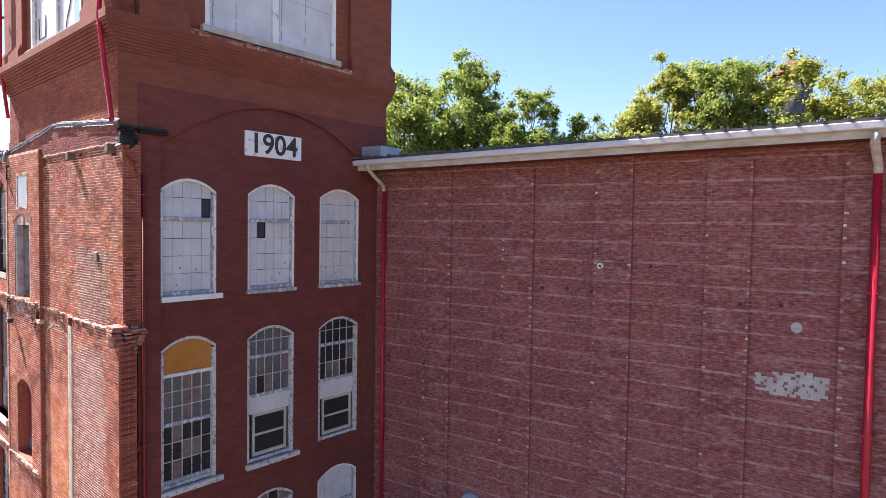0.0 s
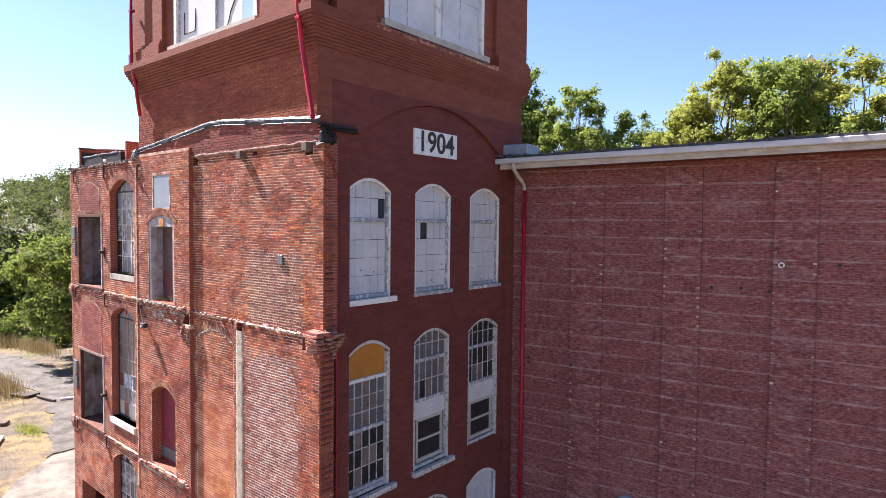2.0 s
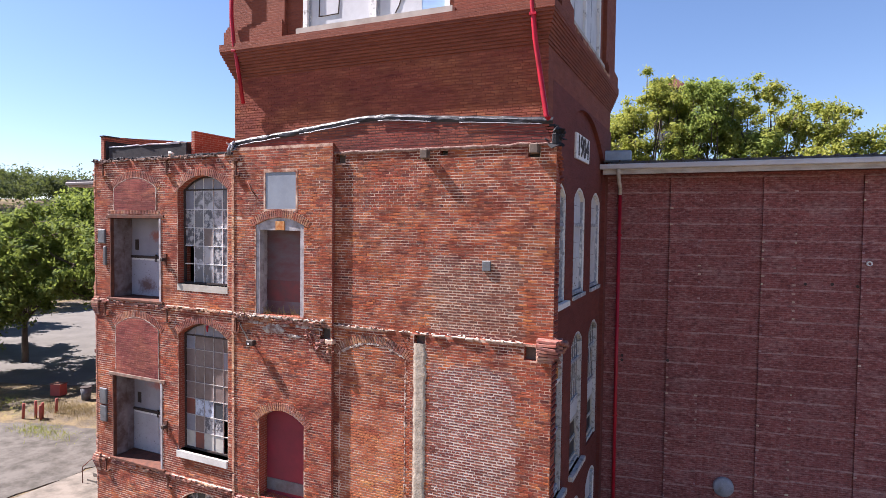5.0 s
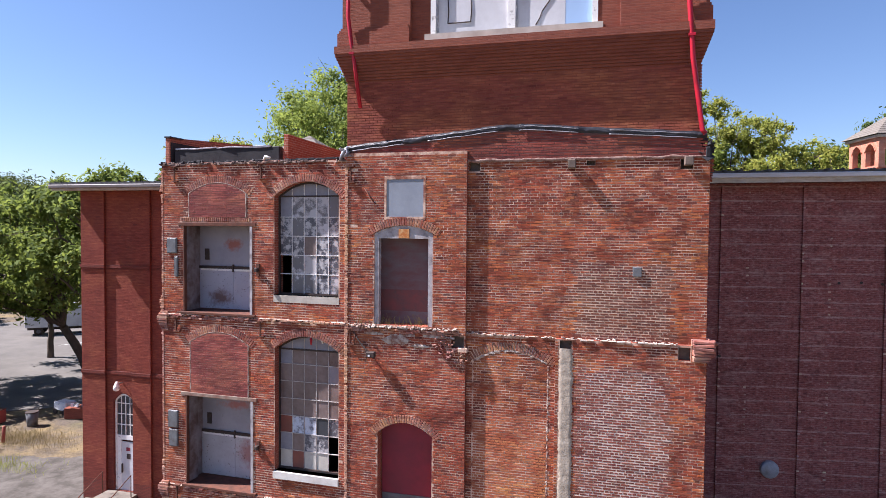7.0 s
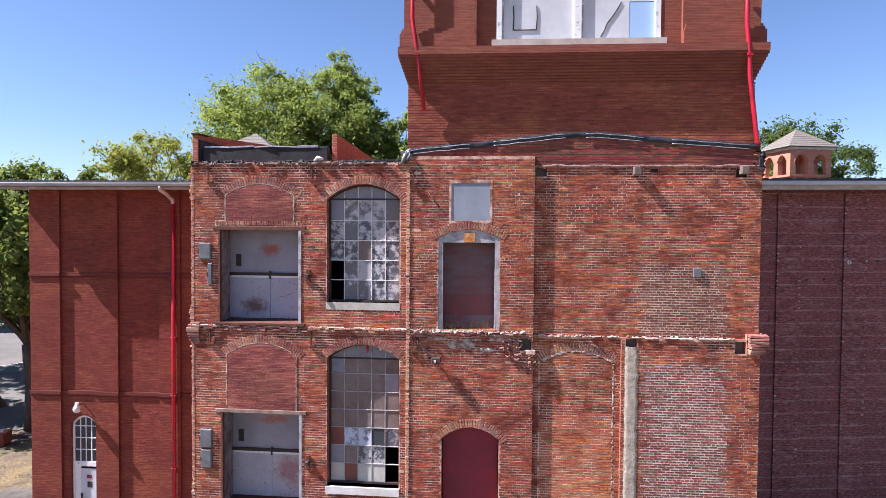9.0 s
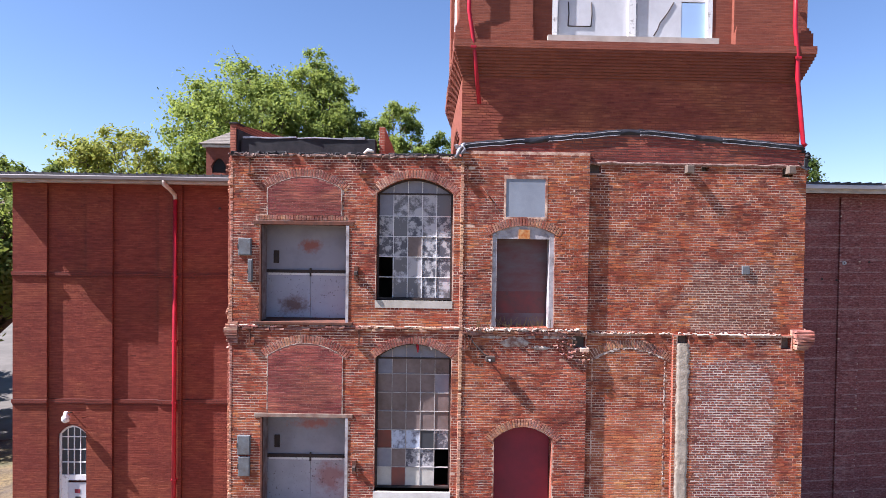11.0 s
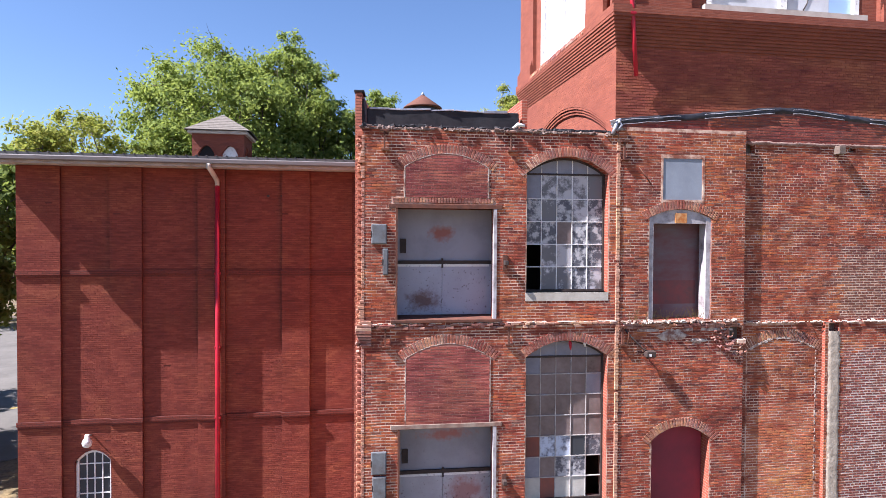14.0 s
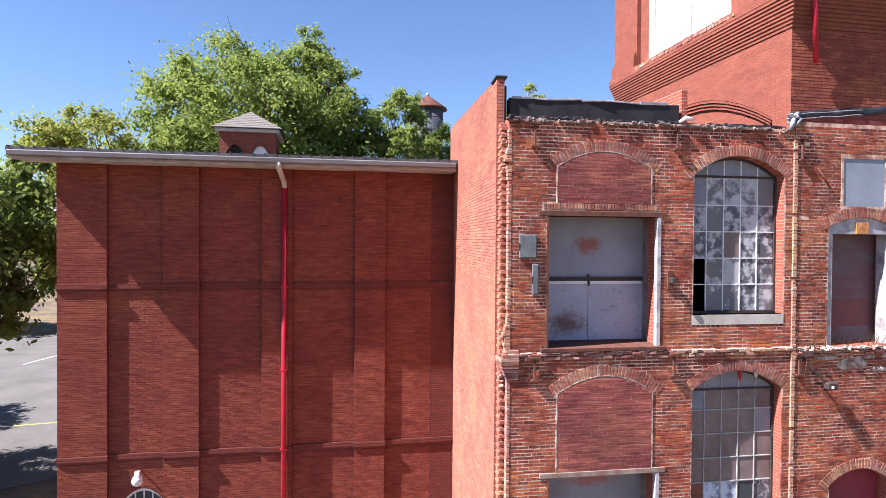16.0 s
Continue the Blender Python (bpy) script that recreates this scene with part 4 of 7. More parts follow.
tagged(gw, "long grey weathered gutter over a pale fascia", "gutter", kind="structure")
part("fascia", bx(-25.35, -13.75, WY - 0.80, WY - 0.75, 13.97, 14.16), FASCIA_DULL, gw, "pale stained fascia board")
bm = bmesh.new()
for k in range(39):      # ribs of the metal roof
    x = -25.4 + k * 0.3
    box(bm, x - 0.018, x + 0.018, WY - 0.86, WY + 3.0, 14.302, 14.33, None, 0.006)
tagged(part("roof_rib", bm, ROOFING, gw), kind="stuff")
tagged(on_wing(part("soffit_west_wing", bx(-25.35, -13.7, WY - 0.75, WY + 0.1, 14.002, 14.05), FASCIA)), "pale board soffit", "soffit", kind="structure")


# ---- windows ----
def steel_window(name, label, place, o, depth, cols, rows, paint, bar_paint, gone=(), boards=(), clear=0.25, sill=None, seed=3, sill_mat=None):
    """A many-paned window. rows: heights of the bars. gone: missing panes; boards: panes replaced by a material."""
    rnd = random.Random(seed)
    w = empty(name, label, "window", "structure")
    bm = arched_strip(place, o, 0.0, 0.05, depth - 0.03, depth + 0.04) if o.crown > o.spring else pb(place, o.a, o.b, depth - 0.03, depth + 0.04, o.spring - 0.05, o.spring)
    pbox(bm, place, o.a, o.a + 0.045, depth - 0.03, depth + 0.04, o.bottom, o.top(o.a))
    pbox(bm, place, o.b - 0.045, o.b, depth - 0.03, depth + 0.04, o.bottom, o.top(o.b))
    pbox(bm, place, o.a + 0.045, o.b - 0.045, depth - 0.03, depth + 0.04, o.bottom, o.bottom + 0.05)
    part("window_frame", bm, paint, w)
    us = [o.a + 0.045 + (o.b - o.a - 0.09) * k / cols for k in range(cols + 1)]
    zs = [o.bottom + 0.05, *rows, o.crown + 0.01]
    for i, u in enumerate(us[1:-1]):
        part("glazing_bar", pb(place, u - 0.009, u + 0.009, depth - 0.012, depth + 0.018, o.bottom + 0.05, top_at(o, u) - 0.03), bar_paint, w)
    for i, z in enumerate(rows):
        thick = 0.022 if i == len(rows) - 1 else 0.009
        part("glazing_bar", pb(place, o.a + 0.045, o.b - 0.045, depth - 0.014, depth + 0.02, z - thick, z + thick), IRON if i == len(rows) - 1 else bar_paint, w)
    for r in range(len(zs) - 1):
        for c in range(cols):
            if (c, r) in gone:
                continue
            mat = dict(boards).get((c, r))
            if mat is None:
                mat = PANE_DARK if rnd.random() < clear else PANE_DIRTY
            tilt = rnd.uniform(-0.004, 0.004)
            part("pane", pprism(place, pane_outline(o, us[c] + 0.006, us[c + 1] - 0.006, zs[r] + 0.006, zs[r + 1] - 0.006), depth + 0.004 + tilt, depth + 0.009), mat, w)
    if sill:
        part("window_sill", pb(place, o.a - 0.02, o.b + 0.015, -sill, depth + 0.02, o.bottom - 0.19, o.bottom), sill_mat, w)
    return w


F0 = FRONT(0.0)
BAR_GREY = plain("dull_grey_bar", (0.56, 0.53, 0.51), (0.25, 0.22, 0.20), 5.0, 0.7)
WORN_WHITE = plain("worn_white_paint", (0.60, 0.59, 0.58), (0.27, 0.25, 0.24), 9.0, 0.7, low=0.5, high=0.62)
PANE_BROWN = plain("brown_stained_pane", (0.15, 0.11, 0.10), (0.26, 0.20, 0.19), 2.5, 0.3, bump=0.05)


def whitened_pane(name):
    """Old whitewash on glass: more or less of it rubbed off from pane to pane."""
    m = material(name, (0.55, 0.54, 0.56), 0.4)
    n = Net(m)
    co = n.node("NewGeometry").outputs["Position"]
    each = n.node("ObjectInfo").outputs["Random"]
    bare = n.noise(co, 3.2, 7.0, 0.72)
    level = n.math("ADD", n.math("MULTIPLY", each, 0.26), 0.38)
    left = n.math("MULTIPLY", n.math("SUBTRACT", level, bare), 9.0, True)
    white = n.mix(each, (0.60, 0.59, 0.62), (0.42, 0.40, 0.41))
    n.base(n.mix(n.ramp(left, [(0.0, 0.12), (1.0, 1.0)]), (0.10, 0.095, 0.10), white))
    return m


PANE_LIGHT = whitened_pane("whitened_pane")
PANE_RED = plain("rust_stained_pane", (0.24, 0.07, 0.05), (0.15, 0.06, 0.05), 3.0, 0.5)
PANE_GREY = plain("grey_sheet", (0.27, 0.27, 0.31), (0.20, 0.20, 0.24), 3.0, 0.45, bump=0.05)
CREAM = plain("cream_board", (0.55, 0.52, 0.46), (0.42, 0.39, 0.35), 2.5, 0.7)
RAG = plain("pale_rag", (0.55, 0.60, 0.70), (0.18, 0.18, 0.22), 6.0, 0.8, low=0.45, high=0.6)
ROW_U = [10.6 + 0.515 * k for k in range(1, 5)] + [13.22]
up = {(c, 5): PANE_GREY for c in range(5)}
up.update({(0, 4): PANE_GREY, (4, 4): PANE_LIGHT, (2, 2): PANE_BROWN, (1, 4): PANE_LIGHT, (2, 4): PANE_LIGHT, (3, 4): PANE_LIGHT, (1, 0): PANE_LIGHT, (2, 0): PANE_LIGHT, (4, 0): PANE_LIGHT,
           (1, 3): PANE_LIGHT, (3, 3): PANE_LIGHT, (1, 1): PANE_LIGHT, (2, 1): PANE_LIGHT})
on_block(steel_window("window_1", "tall arched steel window with cracked whitened panes", F0, WU, 0.24, 5, ROW_U, IRON, WHITE, {(0, 0), (0, 1)}, up.items(), 0.15, 0.012, 3, STONE))
ROW_L = [5.75 + 0.05 + 0.476 * k for k in range(1, 7)] + [9.06]
low = {(c, 7): PANE_GREY for c in range(5)}
low.update({(c, r): PANE_BROWN for c in range(5) for r in range(3, 7)})
low.update({(0, 0): CREAM, (2, 0): CREAM, (3, 0): CREAM, (1, 0): PANE_RED, (1, 2): RAG, (2, 2): RAG, (0, 2): PANE_RED, (1, 1): PANE_BROWN, (0, 1): PANE_GREY, (0, 6): PANE_GREY, (4, 5): PANE_GREY})
on_block(steel_window("window_2", "tall arched steel window with brown panes and boards", F0, WL, 0.24, 5, ROW_L, IRON, BAR_GREY, {(4, 0), (4, 1)}, low.items(), 0.2, 0.07, 4, PALE_STONE))
on_block(steel_window("window_3", "dusty arched steel window in the lowest storey", F0, W3, 0.24, 5, [0.95 + 0.55 * k for k in range(1, 7)], IRON, WHITE, (), (), 0.3, 0.06, 5, STONE))


def boarded(name, label, place, o, d, holes=(), sill=0, low=4, high=2, split=None):
    """A window painted over white: frame, peeled transom and bottom rail, boards with seams, small gaps."""
    w = empty(name, label, "window", "structure")
    bm = arched_strip(place, o, 0.0, 0.07, d - 0.1, d + 0.05)
    pbox(bm, place, o.a, o.a + 0.06, d - 0.1, d + 0.05, o.bottom, o.top(o.a) - 0.07)
    pbox(bm, place, o.b - 0.06, o.b, d - 0.1, d + 0.05, o.bottom, o.top(o.b) - 0.07)
    part("window_frame", bm, WHITE, w)
    bm = pb(place, o.b - 0.1, o.b - 0.06, d - 0.06, d + 0.05, o.bottom + 0.1, o.top(o.b) - 0.07)
    pbox(bm, place, o.a + 0.06, o.a + 0.09, d - 0.06, d + 0.05, o.bottom + 0.1, o.top(o.a) - 0.07)
    part("stop_bead", bm, PEEL, w, "peeled grey timber bead")
    zt = o.bottom + 0.655 * (o.crown - o.bottom) if split is None else split
    part("transom", pb(place, o.a + 0.06, o.b - 0.06, d - 0.07, d + 0.04, zt - 0.055, zt + 0.035), PEEL, w, "peeled grey timber transom")
    part("bottom_rail", pb(place, o.a + 0.06, o.b - 0.06, d - 0.07, d + 0.05, o.bottom, o.bottom + 0.1), PEEL, w, "peeled grey timber rail")
    a0, b0 = o.a + 0.09, o.b - 0.1
    us = [a0 + (b0 - a0) * k / 5 for k in range(6)]
    zs = [o.bottom + 0.1 + (zt - 0.055 - o.bottom - 0.1) * k / low for k in range(low)] + [zt + 0.035 + (o.crown - zt - 0.035) * k / high for k in range(high)] + [o.crown]
    for r in range(len(zs) - 1):
        for c in range(5):
            top = zt - 0.055 if r == low - 1 else zs[r + 1]
            if (c, r) in holes:
                part("pane", pb(place, us[c] + 0.02, us[c + 1] - 0.02, d + 0.03, d + 0.035, zs[r] + 0.02, top - 0.02), PANE_DARK, w)
                continue
            jog = random.uniform(-0.006, 0.006)
            seam = random.uniform(0.003, 0.011)
            part("board", pprism(place, pane_outline(o, us[c] + seam, us[c + 1] - 0.002, zs[r] + random.uniform(0.002, 0.01), top - 0.003), d + 0.006 + jog, d + 0.024), BOARD, w)
    for k in range(7):           # chips knocked out of the boards: flat dark pieces paint the shade in the holes
        u, z = random.uniform(a0 + 0.05, b0 - 0.08), o.bottom + 0.14 + abs(random.gauss(0, 0.25))
        if z < o.spring - 0.1:
            s_ = random.uniform(0.012, 0.035)
            part("chip", pprism(place, [(u, z), (u + s_, z + s_ * 0.3), (u + s_ * 0.7, z + s_ * 1.5), (u - s_ * 0.3, z + s_)], d - 0.002, d + 0.004), DARK, w)
    if sill:
        part("window_sill", pb(place, o.a - 0.03, o.b + 0.12, -0.12, d, o.bottom - 0.13, o.bottom), WHITE, w)
    else:
        part("window_sill", pb(place, o.a - 0.03, o.b + 0.06, -0.05, d, o.bottom - 0.1, o.bottom), PEEL, w)
    return w


def sash(name, label, place, o, d, lights, blank=None, inset=None, sill=True):
    """A white timber window with small panes. lights: (bottom, top, columns, rows, material) blocks."""
    w = empty(name, label, "window", "structure")
    bm = arched_strip(place, o, 0.0, 0.08, d - 0.1, d + 0.05)
    pbox(bm, place, o.a, o.a + 0.08, d - 0.1, d + 0.05, o.bottom, o.top(o.a) - 0.08)
    pbox(bm, place, o.b - 0.1, o.b, d - 0.1, d + 0.05, o.bottom, o.top(o.b) - 0.08)
    pbox(bm, place, o.a + 0.08, o.b - 0.1, d - 0.06, d + 0.05, o.bottom, o.bottom + 0.09)
    part("window_frame", bm, WORN_WHITE, w)
    a0, b0 = o.a + 0.08, o.b - 0.1
    for lo, hi, cols, rows, mats in lights:
        part("sash_rail", pb(place, a0, b0, d - 0.04, d + 0.04, lo - 0.03, lo + 0.06), PEEL, w, "peeled grey rail")
        for c in range(1, cols):
            u = a0 + (b0 - a0) * c / cols
            part("glazing_bar", pb(place, u - 0.010, u + 0.010, d - 0.01, d + 0.03, lo + 0.06, min(hi, top_at(o, u) - 0.05)), WORN_WHITE, w)
        for r in range(1, rows):
            z = lo + 0.06 + (hi - lo - 0.06) * r / rows
            part("glazing_bar", pb(place, a0, b0, d - 0.012, d + 0.028, z - 0.010, z + 0.010), WORN_WHITE, w)
        for c in range(cols):
            for r in range(rows):
                ua, ub = a0 + (b0 - a0) * c / cols, a0 + (b0 - a0) * (c + 1) / cols
                za, zb = lo + 0.06 + (hi - lo - 0.06) * r / rows, lo + 0.06 + (hi - lo - 0.06) * (r + 1) / rows
                m = mats[(c * 7 + r * 5 + c * c * r) % len(mats)] if isinstance(mats, list) else mats
                part("pane", pprism(place, pane_outline(o, ua + 0.004, ub - 0.004, za, zb), d + 0.012, d + 0.018), m, w)
    if blank:
        part("panel", pb(place, a0, b0, d - 0.01, d + 0.02, *blank), BOARD, w)
    if inset:
        lo, hi = inset
        u0, u1 = a0 + 0.15, b0 - 0.08
        bm = bmesh.new()
        pbox(bm, place, u0, u0 + 0.07, d - 0.02, d + 0.04, lo, hi)
        pbox(bm, place, u1 - 0.07, u1, d - 0.02, d + 0.04, lo, hi)
        pbox(bm, place, u0 + 0.07, u1 - 0.07, d - 0.02, d + 0.04, hi - 0.08, hi)
        pbox(bm, place, u0 + 0.07, u1 - 0.07, d - 0.02, d + 0.04, lo, lo + 0.1)
        pbox(bm, place, u0 + 0.07, u1 - 0.07, d - 0.02, d + 0.04, (lo + hi) / 2 - 0.03, (lo + hi) / 2 + 0.03)
        part("small_sash", bm, CREAM, w, "cream timber sash")
        # dark sheet in place of the unlit room behind the sash
        part("dark_backing", pb(place, a0, b0, d + 0.03, d + 0.036, lo, hi), DARK, w)
        part("pane", pb(place, u0 + 0.07, u1 - 0.07, d + 0.02, d + 0.026, lo + 0.1, hi - 0.08), DARK_GLASS, w)
    if sill:
        part("window_sill", pb(place, o.a - 0.05, o.b + 0.15, -0.13, d, o.bottom - 0.13, o.bottom), WORN_WHITE, w)
    return w


E1 = EAST(-0.12)
boarded("window_4", "arched window painted over white, one pane gap", E1, SW[0], 0.12, {(4, 4)}, 1)
boarded("window_5", "arched window painted over white, one board missing", E1, SW[1], 0.12, {(1, 3)})
boarded("window_6", "arched window painted over white, peeled sill", E1, SW[2], 0.12)
PANE_MIST = plain("dusty_grey_pane", (0.105, 0.10, 0.105), (0.17, 0.16, 0.165), 2.0, 0.35, bump=0.05)
MIXED = [PANE_MIST, PANE_MIST, DARK_GLASS, PANE_MIST, PANE_BROWN]
GRIMY = [DARK_GLASS, DARK_GLASS, PANE_MIST, DARK_GLASS, PANE_BROWN]
w7 = sash("window_7", "white sash window with an orange plywood head", E1, SW[3], 0.12, [(5.75, 7.2, 5, 3, [DARK_GLASS, DARK_GLASS, DARK_GLASS, PANE_BROWN]), (7.2, 8.42, 5, 3, [PANE_MIST, PANE_MIST, PANE_BROWN])])
part("plywood_head", pprism(E1, pane_outline(SW[3], SW[3].a + 0.08, SW[3].b - 0.1, 8.5, 9.4), 0.11, 0.13), PLY, w7, "orange plywood board")
part("transom", pb(E1, SW[3].a + 0.08, SW[3].b - 0.1, 0.05, 0.17, 8.42, 8.5), WHITE, w7)
sash("window_8", "white sash window with a small lower casement", E1, SW[4], 0.12, [(7.45, 8.5, 5, 2, MIXED), (8.55, 9.4, 5, 2, PANE_MIST)], (6.95, 7.42), (5.75, 6.95))
sash("window_9", "white sash window with a blank middle panel", E1, SW[5], 0.12, [(7.45, 8.5, 5, 2, GRIMY), (8.55, 9.4, 5, 2, DARK_GLASS)], (6.9, 7.42), (5.75, 6.9), sill=False)
sash("window_10", "dusty white sash window in the lower storey", E1, SW[6], 0.12, [(1.3, 3.2, 4, 4, MIXED), (3.2, 4.7, 4, 3, MIXED)])
sash("window_11", "dusty white sash window in the lower storey", E1, SW[7], 0.12, [(1.3, 3.2, 4, 4, MIXED), (3.2, 4.7, 4, 3, MIXED)])
boarded("window_12", "arched window painted over with chipped white panels", E1, SW[8], 0.12)

# the sky seen in this pane is put into its base colour
SKY_PANE = material("bluish_pane", (0.35, 0.5, 0.72), 0.08)
# the tower's large openings, closed with white boards
for nm, place, o, holes in (("window_13", FRONT(TY0 - 0.1), BIG_F, {(7, 0)}), ("window_14", EAST(BE1), BIG_E, set()), ("window_15", WEST(BW0), BIG_W, set())):
    w = empty(nm, "large tower opening closed with peeling white boards", "window", "structure")
    bm = pb(place, o.a, o.a + 0.13, 0.1, 0.3, o.bottom, o.spring)
    pbox(bm, place, o.b - 0.13, o.b, 0.1, 0.3, o.bottom, o.spring)
    m = (o.a + o.b) / 2
    pbox(bm, place, m - 0.09, m + 0.09, 0.13, 0.3, o.bottom, o.spring)
    pbox(bm, place, o.a + 0.13, o.b - 0.13, 0.13, 0.3, o.spring - 0.15, o.spring)
    part("window_frame", bm, WHITE, w)
    part("window_sill", pb(place, o.a - 0.12, o.b + 0.12, -0.03, 0.3, o.bottom - 0.17, o.bottom), STONE, w)
    for side, (a, b) in enumerate(((o.a + 0.13, m - 0.09), (m + 0.09, o.b - 0.13))):
        for r in range(3):
            z0, z1 = o.bottom + r * 1.38, min(o.bottom + (r + 1) * 1.38 - 0.012, o.spring - 0.15)
            b_ = b - 0.62 if holes and side and r == 0 else b
            part("board", pb(place, a + 0.002, b_ - 0.002, 0.2 + random.uniform(-0.004, 0.004), 0.225, z0, z1), BOARD, w)
        part("stop_bead", pb(place, a, a + 0.05, 0.17, 0.2, o.bottom, o.spring - 0.15), PEEL, w, "peeled grey timber bead")
    if holes:
        part("pane", pb(place, o.b - 0.75, o.b - 0.13, 0.205, 0.215, o.bottom, o.bottom + 0.95), SKY_PANE, w)
        part("board", pb(place, o.b - 0.75, o.b - 0.13, 0.2, 0.225, o.bottom + 0.97, o.bottom + 1.37), BOARD, w)
        bm = bmesh.new()           # torn black edge of a patch, and cracks in the paint
        for ua, za, ub, zb in ((0.42, 0.3, 1.0, 0.3), (0.42, 0.3, 0.42, 0.9), (1.0, 0.3, 1.0, 0.9), (2.75, 0.42, 3.1, 0.95), (2.6, 0.1, 2.75, 0.42)):
            tube(bm, [(o.a + ua, place(0, 0.196, 0)[1], o.bottom + za), (o.a + (ua + ub) / 2 + 0.02, place(0, 0.196, 0)[1], o.bottom + (za + zb) / 2), (o.a + ub, place(0, 0.196, 0)[1], o.bottom + zb)], 0.014, 5)
        part("crack", bm, IRON, w, "black cracks in the paint")
    else:
        bm = bmesh.new()
        for k in range(4):
            u = o.a + (0.25, 0.9, 2.3, 3.1)[k]
            pbox(bm, place, u, u + 0.02, 0.19, 0.2, o.bottom + 0.1 * k, o.bottom + 1.3 + 0.3 * k)
        part("crack", bm, PEEL, w, "grey cracks in the paint")

# ---- doors of the front block ----
LINTEL = plain("stained_lintel", (0.32, 0.25, 0.20), (0.2, 0.1, 0.075), 4.0, 0.9)


def spotted(name, colour, other, spot, at, radius, amount=0.9, speck=0.5):
    """Painted steel with one rust bloom at a place in x and z, and fine specks."""
    m = material(name, colour, 0.6)
    n = Net(m)
    co = n.node("NewGeometry").outputs["Position"]
    off = n.node("Mapping", {"Vector": co})
    off.inputs["Location"].default_value = (-at[0] / radius[0], 0.0, -at[1] / radius[1])
    off.inputs["Scale"].default_value = (1 / radius[0], 0.0, 1 / radius[1])
    far = n.node("VectorMath", {0: off.outputs[0]}, operation="LENGTH").outputs["Value"]
    rough_edge = n.math("ADD", far, n.math("MULTIPLY", n.math("SUBTRACT", n.noise(co, 5.0, 6.0, 0.7), 0.5), 2.2))
    c = n.mix(n.ramp(n.noise(co, 1.3, 5.0, 0.6), [(0.42, 0.0), (0.65, 0.7)]), colour, other)
    c = n.mix(n.math("MULTIPLY", n.ramp(rough_edge, [(0.35, 1.0), (1.0, 0.0)]), amount), c, spot)
    c = n.mix(n.math("MULTIPLY", n.ramp(n.noise(co, 16.0, 4.0, 0.6), [(0.62, 0.0), (0.68, 1.0)]), speck), c, (0.10, 0.06, 0.055))
    n.base(c)
    n.bump(n.noise(co, 30.0, 3.0), 0.15)
    return m


REVEAL = plain("stained_reveal", (0.27, 0.24, 0.25), (0.13, 0.085, 0.075), 2.0, 0.8, low=0.40, high=0.62)
DOOR_TOP = {"door_1": spotted("blistered_steel", (0.31, 0.30, 0.35), (0.22, 0.21, 0.245), (0.30, 0.085, 0.055), (-12.45, 11.85), (0.34, 0.2), 0.85, 0.1),
            "door_2": spotted("stained_steel", (0.31, 0.30, 0.335), (0.22, 0.205, 0.23), (0.38, 0.14, 0.12), (-12.3, 7.2), (0.7, 0.2), 0.9, 0.2)}
DOOR_LOW = {"door_1": spotted("pitted_steel", (0.39, 0.39, 0.46), (0.31, 0.30, 0.355), (0.14, 0.07, 0.055), (-12.9, 10.3), (0.5, 0.3), 0.9, 0.7),
            "door_2": spotted("pitted_low_steel", (0.44, 0.43, 0.46), (0.32, 0.30, 0.32), (0.30, 0.11, 0.09), (-11.9, 5.8), (0.5, 0.5), 0.7, 0.8)}
for nm, o, lab in (("door_1", DU, "grey steel freight door, rust-blistered, in a deep opening"), ("door_2", DL, "grey steel freight door, peeling, in a deep opening")):
    d = on_block(empty(nm, lab, "door", "structure"))
    m, back = (o.a + o.b) / 2, 0.75
    split = o.bottom + (1.22 if nm == "door_1" else 1.3)
    for a, b in ((o.a - 0.05, m - 0.004), (m + 0.004, o.b + 0.05)):
        part("lower_leaf", bx(a, b, back, back + 0.05, o.bottom + 0.02, split - 0.03), DOOR_LOW[nm], d)
    part("upper_leaf", bx(o.a - 0.05, o.b + 0.05, back + 0.02, back + 0.07, split + 0.05, o.spring + 0.1), DOOR_TOP[nm], d)
    bm = bx(o.a - 0.05, o.b + 0.05, back - 0.03, back + 0.05, split - 0.03, split + 0.05)
    box(bm, m - 0.02, m + 0.02, back - 0.05, back, split - 0.12, split + 0.1)
    part("rail", bm, IRON, d)
    part("rail_edge", bx(o.a, o.b, back - 0.02, back + 0.01, split - 0.09, split - 0.035), WHITE, d, "chipped white strip under the rail")
    part("latch_plate", bx(o.a + 0.13, o.a + 0.27, back - 0.005, back + 0.03, split + 0.22, split + 0.55), IRON, d)
    bm = bx(o.a - 0.17, o.b + 0.13, -0.025, 0.3, o.spring + 0.0, o.spring + 0.1, None, 0.008)
    part("lintel", bm, RUST if nm == "door_1" else LINTEL, d)
    for a, b in ((o.a - 0.01, o.a + 0.03), (o.b - 0.06, o.b + 0.01)):
        part("jamb", bx(a, b, -0.02, 0.09, o.bottom, o.spring), WEATHERED if a > m else RUST, d)
    part("reveal_lining", bx(o.a + 0.002, o.a + 0.03, 0.1, 0.46, o.bottom + 0.02, o.spring - 0.02), REVEAL, d)
    part("threshold", bx(o.a - 0.12, o.b + 0.12, -0.06, 0.75, o.bottom - 0.06, o.bottom + 0.01, None, 0.008), RUST, d)
    for a, b in ((o.a - 0.12, o.a - 0.05), (o.b + 0.05, o.b + 0.12)):
        part("passage_wall", bx(a, b, 0.46, back + 0.1, o.bottom - 0.1, o.spring + 0.3), REVEAL, d)
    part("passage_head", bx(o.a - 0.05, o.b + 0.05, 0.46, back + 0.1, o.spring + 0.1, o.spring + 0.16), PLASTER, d)
